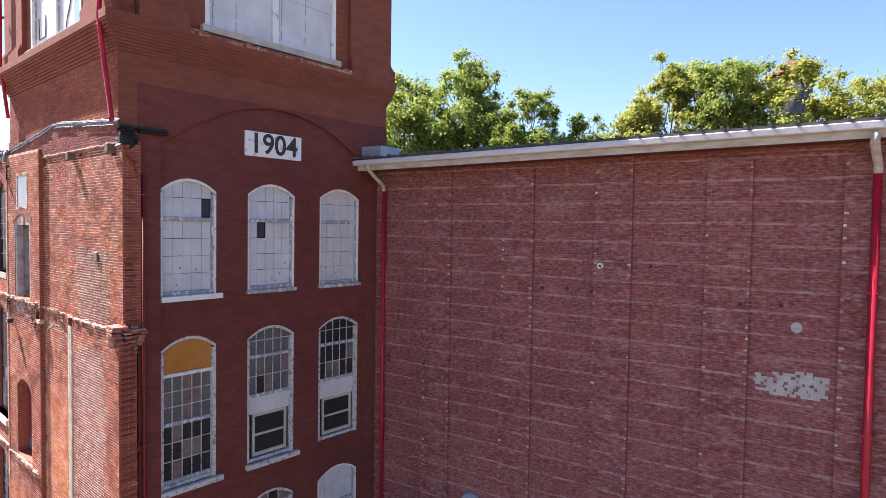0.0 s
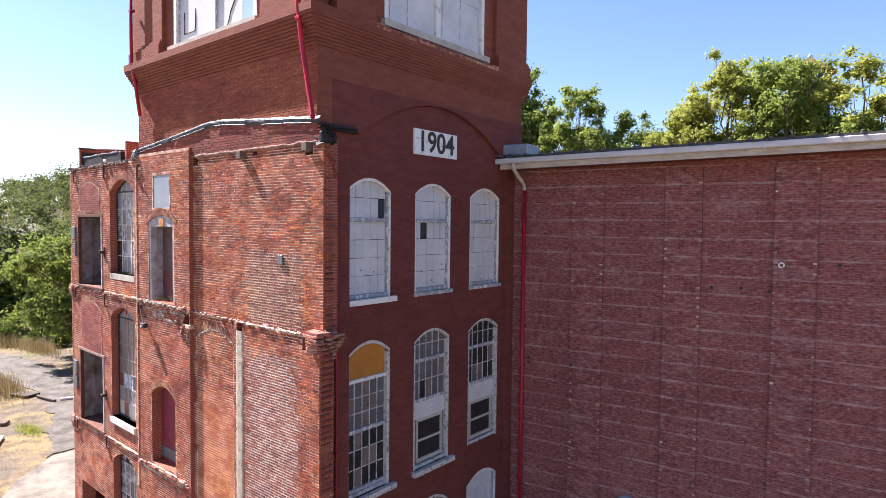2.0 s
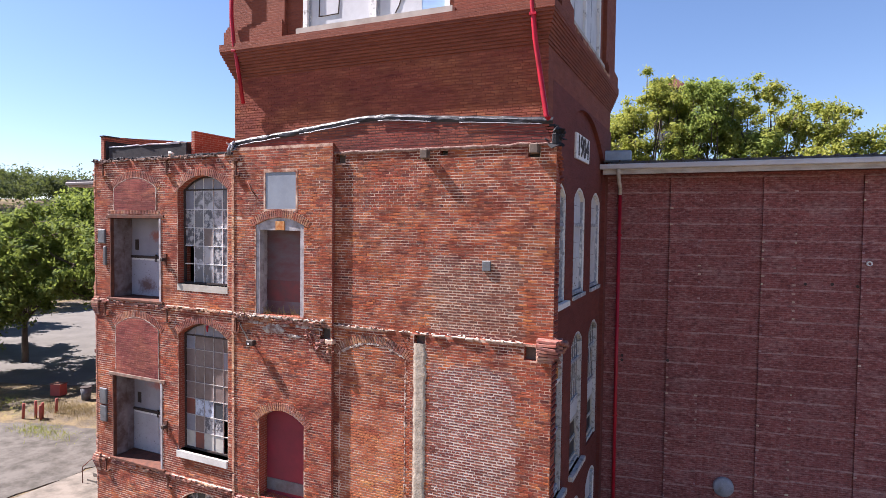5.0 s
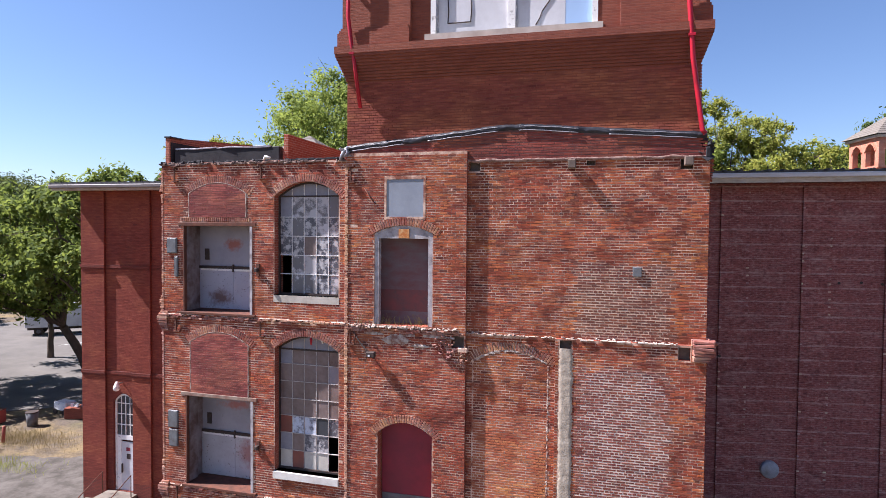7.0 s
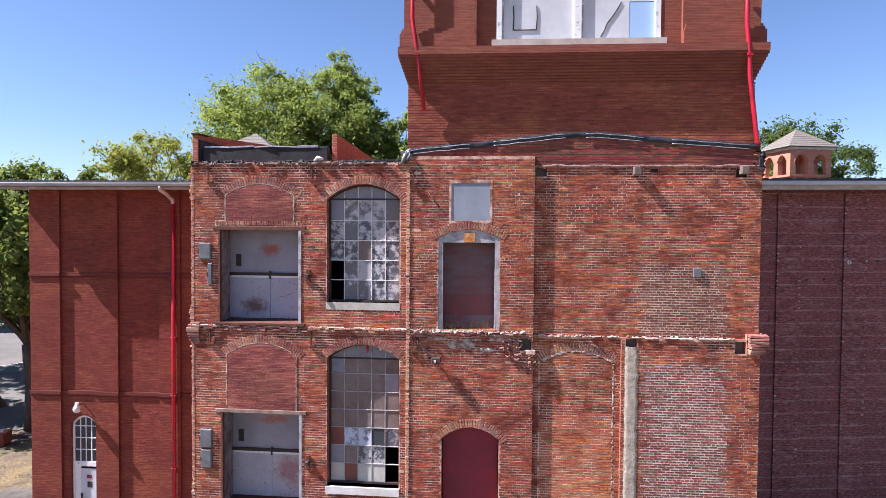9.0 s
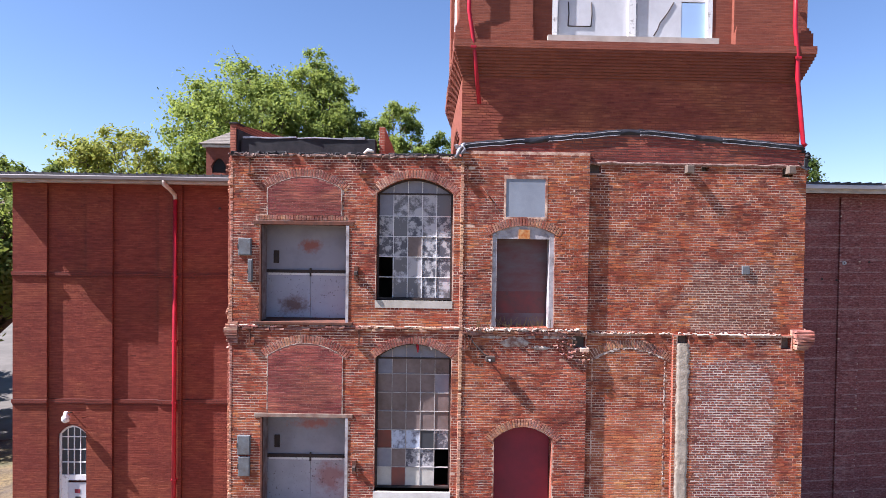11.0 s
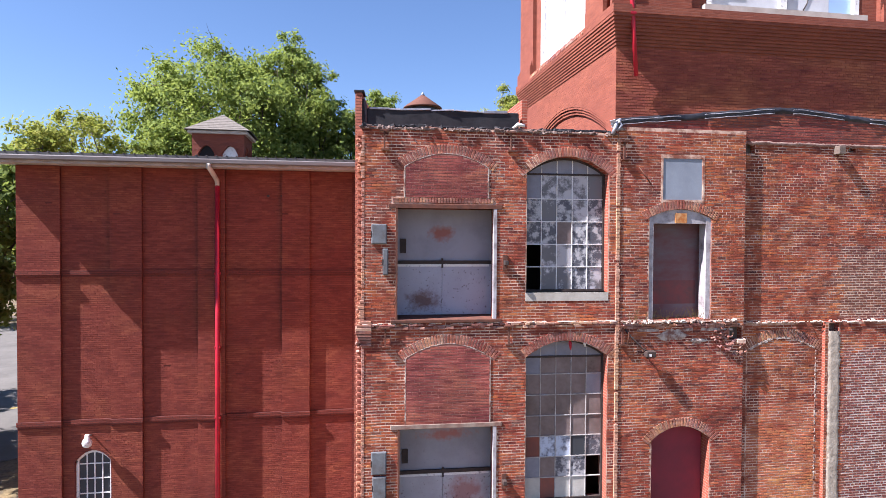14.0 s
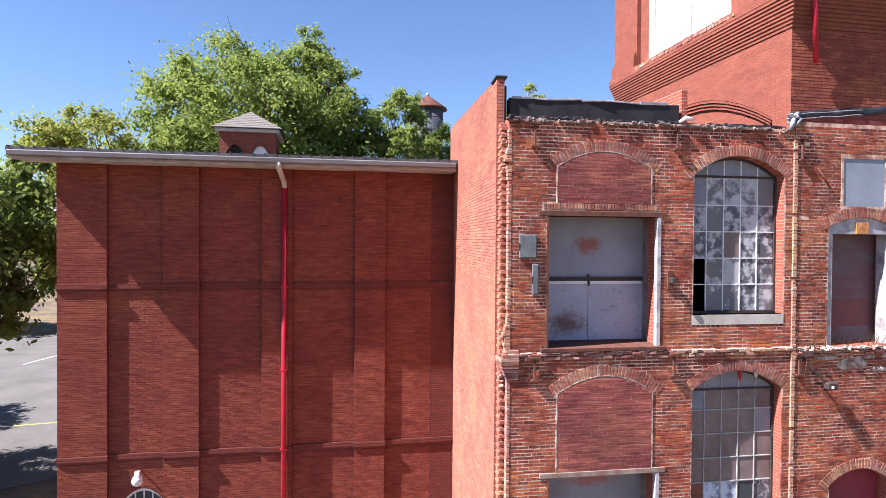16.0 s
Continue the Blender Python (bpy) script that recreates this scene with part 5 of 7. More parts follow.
d = empty("door_3", "tall faded grey and red door in a white frame", "door", "structure")
M0 = FRONT(-0.01)
part("leaf", pprism(M0, pane_outline(D2, D2.a + 0.02, D2.b - 0.02, D2.bottom, 12.5), 0.42, 0.47), DOOR_OLD, d)
bm = pb(M0, D2.a, D2.a + 0.11, 0.02, 0.2, D2.bottom, D2.spring)
pbox(bm, M0, D2.b - 0.12, D2.b, 0.02, 0.3, D2.bottom, D2.spring)
part("frame", bm, WEATHERED, d)
part("head", pprism(M0, [(D2.a, 12.12), (D2.b, 12.12), *[(D2.b + (D2.a - D2.b) * k / 8, D2.top(D2.b + (D2.a - D2.b) * k / 8)) for k in range(9)]], 0.03, 0.1), WEATHERED, d)
part("lower_panel", pb(M0, D2.a + 0.03, D2.b - 0.14, 0.412, 0.419, 10.22, 10.78), plain("faded_red_panel", (0.22, 0.06, 0.06), (0.12, 0.07, 0.07), 4.0, 0.7), d, "faded red painted panel")
part("reveal_lining", pb(M0, D2.a + 0.002, D2.a + 0.03, 0.2, 0.42, D2.bottom, D2.spring), WEATHERED, d)
part("plaque", pb(M0, -7.12, -6.84, -0.0, 0.03, 12.13, 12.36), plain("orange_tin", (0.45, 0.14, 0.03), (0.62, 0.36, 0.16), 7.0, 0.45, low=0.42, high=0.6), d, "orange rusty tin plate")
d = empty("door_4", "dull red steel door under a low arch", "door", "structure")
part("leaf", pprism(M0, pane_outline(D3, D3.a + 0.02, D3.b - 0.02, D3.bottom, 7.5), 0.3, 0.36), DOOR_RED, d)
part("kick_plate", pb(M0, D3.a + 0.03, D3.b - 0.03, 0.285, 0.3, D3.bottom + 0.1, D3.bottom + 0.42), GREY_BOX, d)
w = empty("window_16", "grey sheet closing a square opening, pale mortar rim", "window", "structure")
part("sheet", pb(M0, PANE.a + 0.03, PANE.b - 0.03, 0.006, 0.03, PANE.bottom + 0.03, PANE.spring - 0.03), plain("blue_grey_sheet", (0.30, 0.33, 0.38), (0.22, 0.24, 0.28), 1.5, 0.35, bump=0.05), w)
bm = bmesh.new()
for a, b, z0, z1 in ((PANE.a - 0.025, PANE.a + 0.03, PANE.bottom - 0.04, PANE.spring + 0.04), (PANE.b - 0.03, PANE.b + 0.025, PANE.bottom - 0.04, PANE.spring + 0.04),
                     (PANE.a + 0.03, PANE.b - 0.03, PANE.bottom - 0.025, PANE.bottom + 0.03), (PANE.a + 0.03, PANE.b - 0.03, PANE.spring - 0.03, PANE.spring + 0.025)):
    pbox(bm, M0, a, b, -0.008, 0.05, z0, z1)
part("mortar_rim", bm, MORTAR, w)

# ---- ledges, parapets and flashing of the front block ----


def rough_ledge(name, a, b, z, out, high, mat, parent, seed=1, y=0.0, step=0.14):
    """A broken row of bricks or mortar along the front."""
    rnd = random.Random(seed)
    bm, u = bmesh.new(), a
    while u < b:
        w_ = min(step * rnd.uniform(0.7, 1.4), b - u)
        gone_ = 0.1 + 0.35 * max(0.0, noise.noise((u * 1.7, seed, 0)) + 0.25)
        if rnd.random() > gone_ and w_ > 0.02:
            tilt_ = pose(u + w_ / 2, y, z, rnd.uniform(-3, 3), rnd.uniform(-3, 3), rnd.uniform(-6, 6))
            box(bm, -w_ / 2 + 0.004, w_ / 2 - 0.004, -out * rnd.uniform(0.5, 1.2), 0.02, rnd.uniform(-0.012, 0.012), high * rnd.uniform(0.6, 1.1), tilt_, 0.004)
        u += w_
    return part(name, bm, mat, parent)


def smear(name, a, b, z0, z1, y, mat, parent, seed):
    """A thin uneven smear of mortar with ragged edges."""
    bm, pts = bmesh.new(), {}
    count = int((b - a) / 0.05)
    for i in range(count + 1):
        u = a + (b - a) * i / count
        grow = min(1.0, min(i, count - i) / 4)
        lo = z0 + (0.5 * (z1 - z0)) * (1 - grow) + 0.035 * noise.noise((u * 3.0, seed, 0)) + 0.02 * noise.noise((u * 13.0, seed, 3))
        hi = z1 - (0.5 * (z1 - z0)) * (1 - grow) + 0.035 * noise.noise((u * 2.6, seed, 5)) + 0.02 * noise.noise((u * 15.0, seed, 7))
        for j, v in enumerate((0.0, 0.15, 0.5, 0.85, 1.0)):
            pts[i, j] = bm.verts.new((u, y + (0.02 if j in (0, 4) else 0.006 * noise.noise((u * 8, v * 4, seed))), lo + (max(hi, lo + 0.01) - lo) * v))
    for i in range(count):
        for j in range(4):
            bm.faces.new((pts[i, j], pts[i + 1, j], pts[i + 1, j + 1], pts[i, j + 1])).smooth = True
    return part(name, bm, mat, parent)


for z, tone in ((9.84, 1), (4.92, 2)):
    rough_ledge("ledge_course", -14.4, -8.56, z - 0.07, 0.035, 0.066, LEDGE, wf, 11 + tone)
    rough_ledge("ledge_course", -14.4, -8.56, z, 0.055, 0.05, LEDGE, wf, 13 + tone)
    rough_ledge("ledge_mortar", -14.3, -8.56, z + 0.045, 0.045, 0.016, MORTAR_PALE, wf, 15 + tone, step=0.13)
    rough_ledge("broken_ledge", -8.5, -5.4, z - 0.14, 0.05, 0.062, LEDGE, wm, 17 + tone, step=0.2)
    rough_ledge("broken_ledge", -8.2, -5.5, z - 0.21, 0.03, 0.062, CEMENT, wm, 27 + tone, step=0.2)
    rough_ledge("broken_ledge", -8.4, -5.5, z - 0.075, 0.08, 0.058, LEDGE, wm, 19 + tone, step=0.2)
    rough_ledge("broken_ledge", -7.9, -5.6, z - 0.012, 0.07, 0.03, CEMENT, wm, 21 + tone, step=0.16)
smear("mortar_patch", -7.6, -6.75, 9.38, 9.66, -0.018, CEMENT, wm, 31)
smear("mortar_patch", -6.85, -6.2, 9.34, 9.46, -0.018, CEMENT, wm, 32)
rough_ledge("ledge_course", -5.3, -3.15, 9.755, 0.03, 0.03, MORTAR_PALE, wa, 33, y=0.095)
rough_ledge("ledge_mortar", -2.9, -0.45, 9.76, 0.045, 0.035, MORTAR_PALE, wl, 34, step=0.16)
bm = bmesh.new()
rnd = random.Random(3)
for k in range(7):       # broken, stepped corner cornice
    out = (0.06, 0.12, 0.18, 0.24, 0.28, 0.28, 0.2)[k]
    z = 9.42 + k * 0.07
    for q in range(4):
        if rnd.random() < 0.14:
            continue
        y = -0.12 + q * 0.16
        o_ = out * rnd.uniform(0.55, 1.1)
        tilt_ = pose(0.1, y + 0.08, z, rnd.uniform(-3, 3), rnd.uniform(-3, 3), rnd.uniform(-8, 8))
        box(bm, -0.2, 0.08 + o_, -0.075 - (out * 0.2 if q == 0 else 0), 0.075, 0, 0.06, tilt_, 0.008)
    box(bm, -0.12, 0.16, 0.0, 0.5, z, z + 0.068)
part("corner_cornice", bm, LEDGE, wl)
bm = bmesh.new()
for k in range(8):
    out = (0.03, 0.06, 0.09, 0.12, 0.14, 0.14, 0.11, 0.05)[k]
    for z in (9.42, 4.5):
        box(bm, -14.3 - out, -14.1, -0.02 - out * 0.4, 0.45, z + k * 0.068, z + k * 0.068 + 0.06, None, 0.006)
part("corner_cornice", bm, LEDGE, wf)
bm = bmesh.new()
rnd = random.Random(8)
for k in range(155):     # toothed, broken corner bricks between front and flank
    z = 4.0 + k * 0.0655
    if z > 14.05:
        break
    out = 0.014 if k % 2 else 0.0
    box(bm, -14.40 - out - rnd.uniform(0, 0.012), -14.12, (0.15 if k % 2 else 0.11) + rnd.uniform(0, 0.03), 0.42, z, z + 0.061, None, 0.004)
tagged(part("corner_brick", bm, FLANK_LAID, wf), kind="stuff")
bm = bmesh.new()
for k in range(155):     # the weathered edge of the front; sunlight on it is put into the pale bricks
    z = 4.0 + k * 0.0655
    if z > 13.95 or rnd.random() < 0.06:
        continue
    flare = 0.10 * math.exp(-((z - 13.35) / 0.16) ** 2) + 0.08 * math.exp(-((z - 10.15) / 0.2) ** 2) + 0.06 * math.exp(-((z - 5.4) / 0.2) ** 2)
    box(bm, -14.308 - rnd.uniform(0, 0.012) - flare * rnd.uniform(0.5, 1.2), -14.25, -0.006 - rnd.uniform(0, 0.008), 0.12, z, z + 0.059, None, 0.006)
tagged(part("edge_brick", bm, LIT_EDGE, wf), kind="stuff")
bm = bmesh.new()
for k in range(155):     # torn return of the east corner: every other course sticks out, some are gone; dark tone paints its shade
    z = 4.0 + k * 0.0655
    if z > 13.7 or rnd.random() < 0.08:
        continue
    y0 = 0.13 if z > 9.8 else 0.03
    eaten = 0.05 * max(0.0, noise.noise((z * 1.3, 3, 0))) + (0.10 if z > 13.3 else 0.0)
    box(bm, 0.06, 0.20 + (0.035 if k % 2 else -0.02) - eaten + rnd.uniform(-0.012, 0.012), y0 + rnd.uniform(0, 0.03), 0.36 + rnd.uniform(-0.06, 0.06), z, z + 0.056, None, 0.005)
tagged(part("corner_brick", bm, SOOTY_SHADED, wr), kind="stuff")
bm = bmesh.new()
for k in range(75):      # pale mortar left between the torn courses
    z = 4.0 + k * 0.131 + 0.058
    if z < 13.5 and rnd.random() > 0.3:
        box(bm, 0.1, 0.19 + rnd.uniform(0, 0.03), 0.2 + rnd.uniform(0, 0.05), 0.33 + rnd.uniform(0, 0.1), z, z + 0.014)
tagged(part("corner_mortar", bm, CEMENT, wr), kind="stuff")
bm = bmesh.new()
rnd = random.Random(17)
for k in range(155):     # quoin bricks of the middle pier stand proud of the stair block; pale, to paint its sunlit return
    z = 4.0 + k * 0.0655
    if z > 14.0 or rnd.random() < 0.04:
        continue
    box(bm, -8.585, -8.585 + 0.085 + rnd.uniform(-0.012, 0.012), -0.03 - rnd.uniform(0, 0.006), 0.0, z, z + 0.058, None, 0.004)
tagged(part("quoin_brick", bm, QUOIN, wm), kind="stuff")
rough_ledge("coping", -14.25, -8.6, 14.1, 0.04, 0.045, COPING, wf, 41, step=0.11)
rough_ledge("tar_edge", -14.2, -8.7, 14.17, 0.03, 0.06, TAR, wf, 42, y=0.12, step=0.35)
rough_ledge("tar_edge", -14.15, -10.8, 14.6, 0.03, 0.05, FLASHING, tar, 43, y=0.41, step=0.5)
# the band under the flashing follows its bent line
FLASH = [(-8.58, 14.42), (-7.9, 14.48), (-7.0, 14.57), (-6.0, 14.67), (-5.2, 14.75), (-4.45, 14.84), (-3.5, 14.80), (-2.5, 14.71), (-1.3, 14.62), (-0.1, 14.52)]
band = part("parged_band", prism([(-8.56, 14.04), (0.15, 14.04)] + [(x, z - 0.03) for x, z in FLASH[::-1]], 0.07, 0.13),
            plain("sooty_parging", (0.20, 0.085, 0.07), (0.09, 0.05, 0.045), 1.3, 0.9, stretch=(0.6, 1, 2), bump=0.8), wr)
smear("cement_smear", -8.5, 0.12, 14.02, 14.10, 0.065, CEMENT_DULL, wr, 44)
smear("cement_smear", -5.3, 0.15, 14.0, 14.06, 0.094, CEMENT_DULL, wr, 45)
fl_ob = empty("roof_flashing", "sagging black tar flashing with silvery edges along the tower foot", "flashing", "structure")
def flash_z(x):
    for (xa, za), (xb, zb) in zip(FLASH, FLASH[1:]):
        if x <= xb:
            return za + (zb - za) * (x - xa) / (xb - xa)
    return FLASH[-1][1]


lay("brickwork", FRONT(0.07), -8.55, 0.14, 14.08, 14.85, lambda u, z: z < flash_z(u) - 0.05, SOOTY_SHADED, wr, 81)
bm = bmesh.new()
grid, steps = {}, 170
for i in range(steps + 1):
    x = -8.6 + 8.72 * i / steps
    for j in range(9):
        v = j / 8
        fold = math.sin(v * math.pi) ** 0.5
        y = 0.094 - 0.05 * fold - 0.028 * noise.noise((x * 3.1, v * 3.0, 2)) * fold - 0.016 * noise.noise((x * 11, v * 5.0, 4)) * fold
        z = flash_z(x) - 0.075 + 0.17 * v + 0.03 * noise.noise((x * 1.7, 0.0, 1)) + 0.014 * noise.noise((x * 9, v * 2.0, 7))
        grid[i, j] = bm.verts.new((x, y, z))
for i in range(steps):
    for j in range(8):
        bm.faces.new((grid[i, j], grid[i, j + 1], grid[i + 1, j + 1], grid[i + 1, j])).smooth = True
bmesh.ops.recalc_face_normals(bm, faces=bm.faces)
part("tar_sheet", bm, TAR_WET, fl_ob, "crumpled black tar sheet")
for off, rad, seed in ((-0.06, 0.009, 1), (0.035, 0.008, 2)):
    for xa, xb in ((-8.5, -7.0), (-6.4, -4.6), (-4.1, -2.7), (-2.0, -0.1)):
        bm, pts = bmesh.new(), []
        for q in range(28):
            x = xa + (xb - xa) * q / 27
            pts.append((x, 0.03 + 0.008 * noise.noise((x * 4, seed, 0)), flash_z(x) + off + 0.03 * noise.noise((x * 1.7, 0.0, 1)) + 0.012 * noise.noise((x * 3, seed * 3.0, 1))))
        tube(bm, pts, rad, 6)
        part("edge_strip", bm, FLASHING, fl_ob, "silvery metal edge")


def crumple(bm, at, spread, count, seed, size=0.2):
    """Torn, folded scraps of sheet lying over one another."""
    rnd = random.Random(seed)
    for _ in range(count):
        m = pose(at[0] + rnd.uniform(-1, 1) * spread[0], at[1] + rnd.uniform(-1, 1) * spread[1], at[2] + rnd.uniform(-1, 1) * spread[2], rnd.uniform(-50, 50), rnd.uniform(-40, 40), rnd.uniform(0, 180))
        w_, h_ = size * rnd.uniform(0.5, 1.2), size * rnd.uniform(0.3, 0.8)
        box(bm, -w_ / 2, w_ / 2, -h_ / 2, h_ / 2, -0.008, 0.008, m, 0.005)


bm = bx(0.02, 0.16, 0.06, 1.15, 14.40, 14.47, None, 0.02)
box(bm, 0.0, 0.12, 0.5, 1.2, 14.34, 14.40, None, 0.02)
part("corner_flashing", bm, TAR, fl_ob)
bm = bx(-0.08, 0.09, -0.17, 0.18, -0.15, 0.15, pose(0.15, 0.22, 14.15, 2, 3, 0), 0.05)
crumple(bm, (0.14, 0.2, 14.2), (0.1, 0.17, 0.17), 26, 5, 0.22)
part("tar_lump", bm, TAR, fl_ob)
bm = bmesh.new()
tube(bm, [(-8.7, -0.03, 14.12), (-8.66, -0.06, 14.25), (-8.6, -0.02, 14.4), (-8.5, -0.0, 14.46)], 0.045, 7)
tube(bm, [(-8.6, -0.05, 14.2), (-8.5, -0.07, 14.33), (-8.58, -0.03, 14.44)], 0.03, 6)
crumple(bm, (-8.58, 0.0, 14.32), (0.1, 0.05, 0.12), 14, 6, 0.16)
part("crumpled_end", bm, FLASHING, fl_ob)


def rubble(name, parent, a, b, count, spread, size, mat, seed):
    """Small broken lumps and brick ends along a line from a to b."""
    rnd, bm = random.Random(seed), bmesh.new()
    a, b = Vector(a), Vector(b)
    for _ in range(count):
        p = a.lerp(b, rnd.random()) + Vector((rnd.uniform(-1, 1) * spread[0], rnd.uniform(-1, 1) * spread[1], rnd.uniform(-1, 1) * spread[2]))
        w_, h_, l_ = (size * rnd.uniform(0.4, 1.3) for _ in range(3))
        box(bm, -w_, w_, -l_ * 0.6, l_ * 0.6, -h_ * 0.5, h_ * 0.5, pose(*p, rnd.uniform(-30, 30), rnd.uniform(-25, 25), rnd.uniform(-40, 40)), size * 0.12)
    return tagged(part(name, bm, mat, parent), kind="stuff")


rubble("rubble", wf, (-14.3, -0.01, 14.13), (-8.6, -0.01, 14.12), 80, (0.05, 0.03, 0.035), 0.05, COPING, 201)
rubble("rubble", wf, (-14.3, 0.05, 14.17), (-8.6, 0.1, 14.18), 60, (0.05, 0.06, 0.02), 0.06, TAR, 202)
rubble("rubble", wm, (-8.4, -0.06, 9.86), (-5.5, -0.06, 9.86), 70, (0.04, 0.03, 0.03), 0.04, CEMENT, 203)
rubble("rubble", wm, (-6.1, -0.03, 9.6), (-5.45, -0.03, 9.1), 50, (0.2, 0.02, 0.2), 0.045, LEDGE, 204)
rubble("rubble", wr, (0.2, 0.15, 13.95), (0.2, 0.45, 13.3), 50, (0.05, 0.05, 0.1), 0.05, SOOTY_SHADED, 205)
rubble("rubble", wr, (0.22, 0.1, 9.85), (0.22, 0.4, 9.3), 40, (0.07, 0.05, 0.1), 0.045, LEDGE, 206)
rubble("rubble", wf, (-14.36, 0.06, 13.9), (-14.36, 0.12, 13.2), 16, (0.04, 0.04, 0.1), 0.045, LIT_EDGE, 207)
rubble("rubble", wf, (-14.36, 0.06, 10.3), (-14.36, 0.12, 9.3), 18, (0.04, 0.04, 0.1), 0.045, LIT_EDGE, 208)
rubble("rubble", wr, (-5.3, 0.07, 9.79), (-0.4, -0.0, 9.79), 70, (0.05, 0.03, 0.015), 0.035, CEMENT, 209)
STUB = plain("stub_stone", (0.20, 0.155, 0.125), (0.11, 0.08, 0.065), 6.0, 0.9)
for k, (x, z) in enumerate(((-2.93, 13.83), (-0.35, 13.85))):     # stub beams in the wall
    tagged(part("beam_end", bx(x, x + 0.18, -0.08, 0.3, z, z + 0.2, None, 0.012), STUB), "stub of an old beam set in the brick wall", "beam", "stub beams")
for ops, y in ((POCKETS_UP, 0.1), (POCKETS_LOW, 0.0), ([POCKET_MID], 0.0)):
    for o in ops:
        part("pocket_back", bx(o.a - 0.02, o.b + 0.02, y + 0.16, y + 0.2, o.bottom - 0.02, o.spring + 0.02), STUB, wr)
part("pocket_stone", bx(-5.55, -5.3, -0.05, 0.1, 9.3, 9.42, None, 0.02), MORTAR, wm)

# ---- iron ties, boxes, lamps on the front ----


def tie(x, z, high=0.38, y=0.0):
    t = empty("wall_tie", "rusted iron wall tie with cross plates", "wall tie", group="wall ties", at=(BLOCK_AT if x < -8.6 else Matrix()) @ pose(x, y, z))
    part("bar", bx(-0.018, 0.018, -0.07, -0.03, -high, 0), RUST, t)
    part("plate", bx(-0.1, 0.1, -0.09, 0.0, 0.0, 0.035), RUST, t)
    part("plate", bx(-0.07, 0.12, -0.085, 0.0, -high - 0.03, -high), RUST, t)


for x, z in ((-13.80, 9.8), (-11.07, 9.8), (-13.80, 4.95), (-11.07, 4.95), (-13.83, 14.05), (-11.05, 14.08), (-8.42, 9.75), (-8.42, 13.95)):
    tie(x, z)


def meter_box(x, z, w_, h, y=0.0):
    b = empty("electric_box", "grey metal electric box on the brick front", "electric box", group="electric boxes", at=BLOCK_AT @ pose(x, y, z))
    part("case", bx(-w_ / 2, w_ / 2, -0.05, 0.0, -h / 2, h / 2, None, 0.012), GREY_BOX, b)
    part("cover", bx(-w_ / 2 + 0.02, w_ / 2 - 0.02, -0.06, -0.052, -h / 2 + 0.02, h / 2 - 0.02, None, 0.005), GREY_BOX, b)
    part("hinge", bx(-w_ / 2 - 0.012, -w_ / 2 + 0.01, -0.055, -0.02, -0.06, 0.06), IRON, b)


for x, z, w_, h in ((-13.94, 11.84, 0.33, 0.43), (-13.80, 11.24, 0.12, 0.57), (-13.93, 6.87, 0.33, 0.5), (-13.92, 6.33, 0.30, 0.5)):
    meter_box(x, z, w_, h)


def bracket(x, z):
    b = empty("iron_bracket", "rusty iron hinge bracket fixed to brick", "bracket", group="iron brackets", at=BLOCK_AT @ pose(x, 0, z))
    part("plate", bx(-0.05, 0.05, -0.04, 0.0, -0.17, 0.17), RUST, b)
    part("arm", bx(-0.04, 0.05, -0.17, -0.04, -0.05, 0.05, None, 0.01), IRON, b)


for x, z in ((-11.16, 11.22), (-11.16, 6.35)):
    bracket(x, z)
fl_l = empty("flood_lamp", "black flood lamp on an arm over the brick wall", "lamp", at=pose(-7.9, -0.01, 9.15))
bm = bmesh.new()
tube(bm, [(-0.5, 0, 0.62), (-0.3, -0.06, 0.36), (-0.05, -0.12, 0.1), (0.1, -0.14, 0.04)], 0.02, 7)
part("arm", bm, IRON, fl_l)
part("head", bx(-0.02, 0.22, -0.22, -0.08, -0.08, 0.07, None, 0.02), IRON, fl_l)
part("lens", bx(0.05, 0.1, -0.232, -0.22, -0.05, 0.0), WHITE, fl_l)
tagged(part("vent_plate", bx(-1.42, -1.22, 0.05, 0.09, 11.3, 11.52, None, 0.01), GREY_BOX), "small grey vent plate in the brick wall", "vent")
for pts, lab in ((((-8.05, -0.02, 13.4), (-7.9, -0.05, 13.2), (-7.75, -0.04, 13.0)), "bent iron rod stuck in the brick wall"), (((-8.3, -0.02, 9.75), (-8.27, -0.07, 9.6), (-8.3, -0.07, 9.35)), "bent iron rod stuck in the brick wall"),
                 (((-14.12, 0.32, 11.5), (-14.03, 0.27, 11.38), (-13.94, 0.24, 11.25)), "bent iron rod beside electric boxes")):
    bm = bmesh.new()
    tube(bm, pts, 0.013, 6)
    tagged(part("iron_rod", bm, RUST), lab, "iron rod", "iron rods")
bm = bmesh.new()
tube(bm, [(-11.0, 0.0, 14.2), (-10.9, -0.06, 14.27), (-10.75, -0.08, 14.24)], [0.025, 0.045, 0.03], 8)
tagged(on_block(part("white_bag", bm, WHITE)), "crumpled white plastic scrap on the wall top", "scrap")
for k, (x, m_) in enumerate(((-9.62, PIPE_RED), (-9.28, WHITE))):
    bm = bmesh.new()
    tube(bm, [(x, 0.1, 9.48), (x + 0.01, 0.08, 9.38), (x + 0.02, 0.07, 9.24 + 0.06 * k)], [0.01, 0.04, 0.015], 6)
    tagged(on_block(part("hanging_rag", bm, m_)), "small torn rag hanging in the window head", "rag", "hanging rags")

# ---- date plate ----
plate = empty("date_plate", "white date plate with black numerals 1904", "date plate")
P = lambda u, d, z: (0.0 - 0.12 - d, u, z)
part("board", pb(P, 3.33, 5.13, -0.05, 0.0, 14.11, 14.78), WHITE, plate)
cu = bpy.data.curves.new("numerals", "FONT")
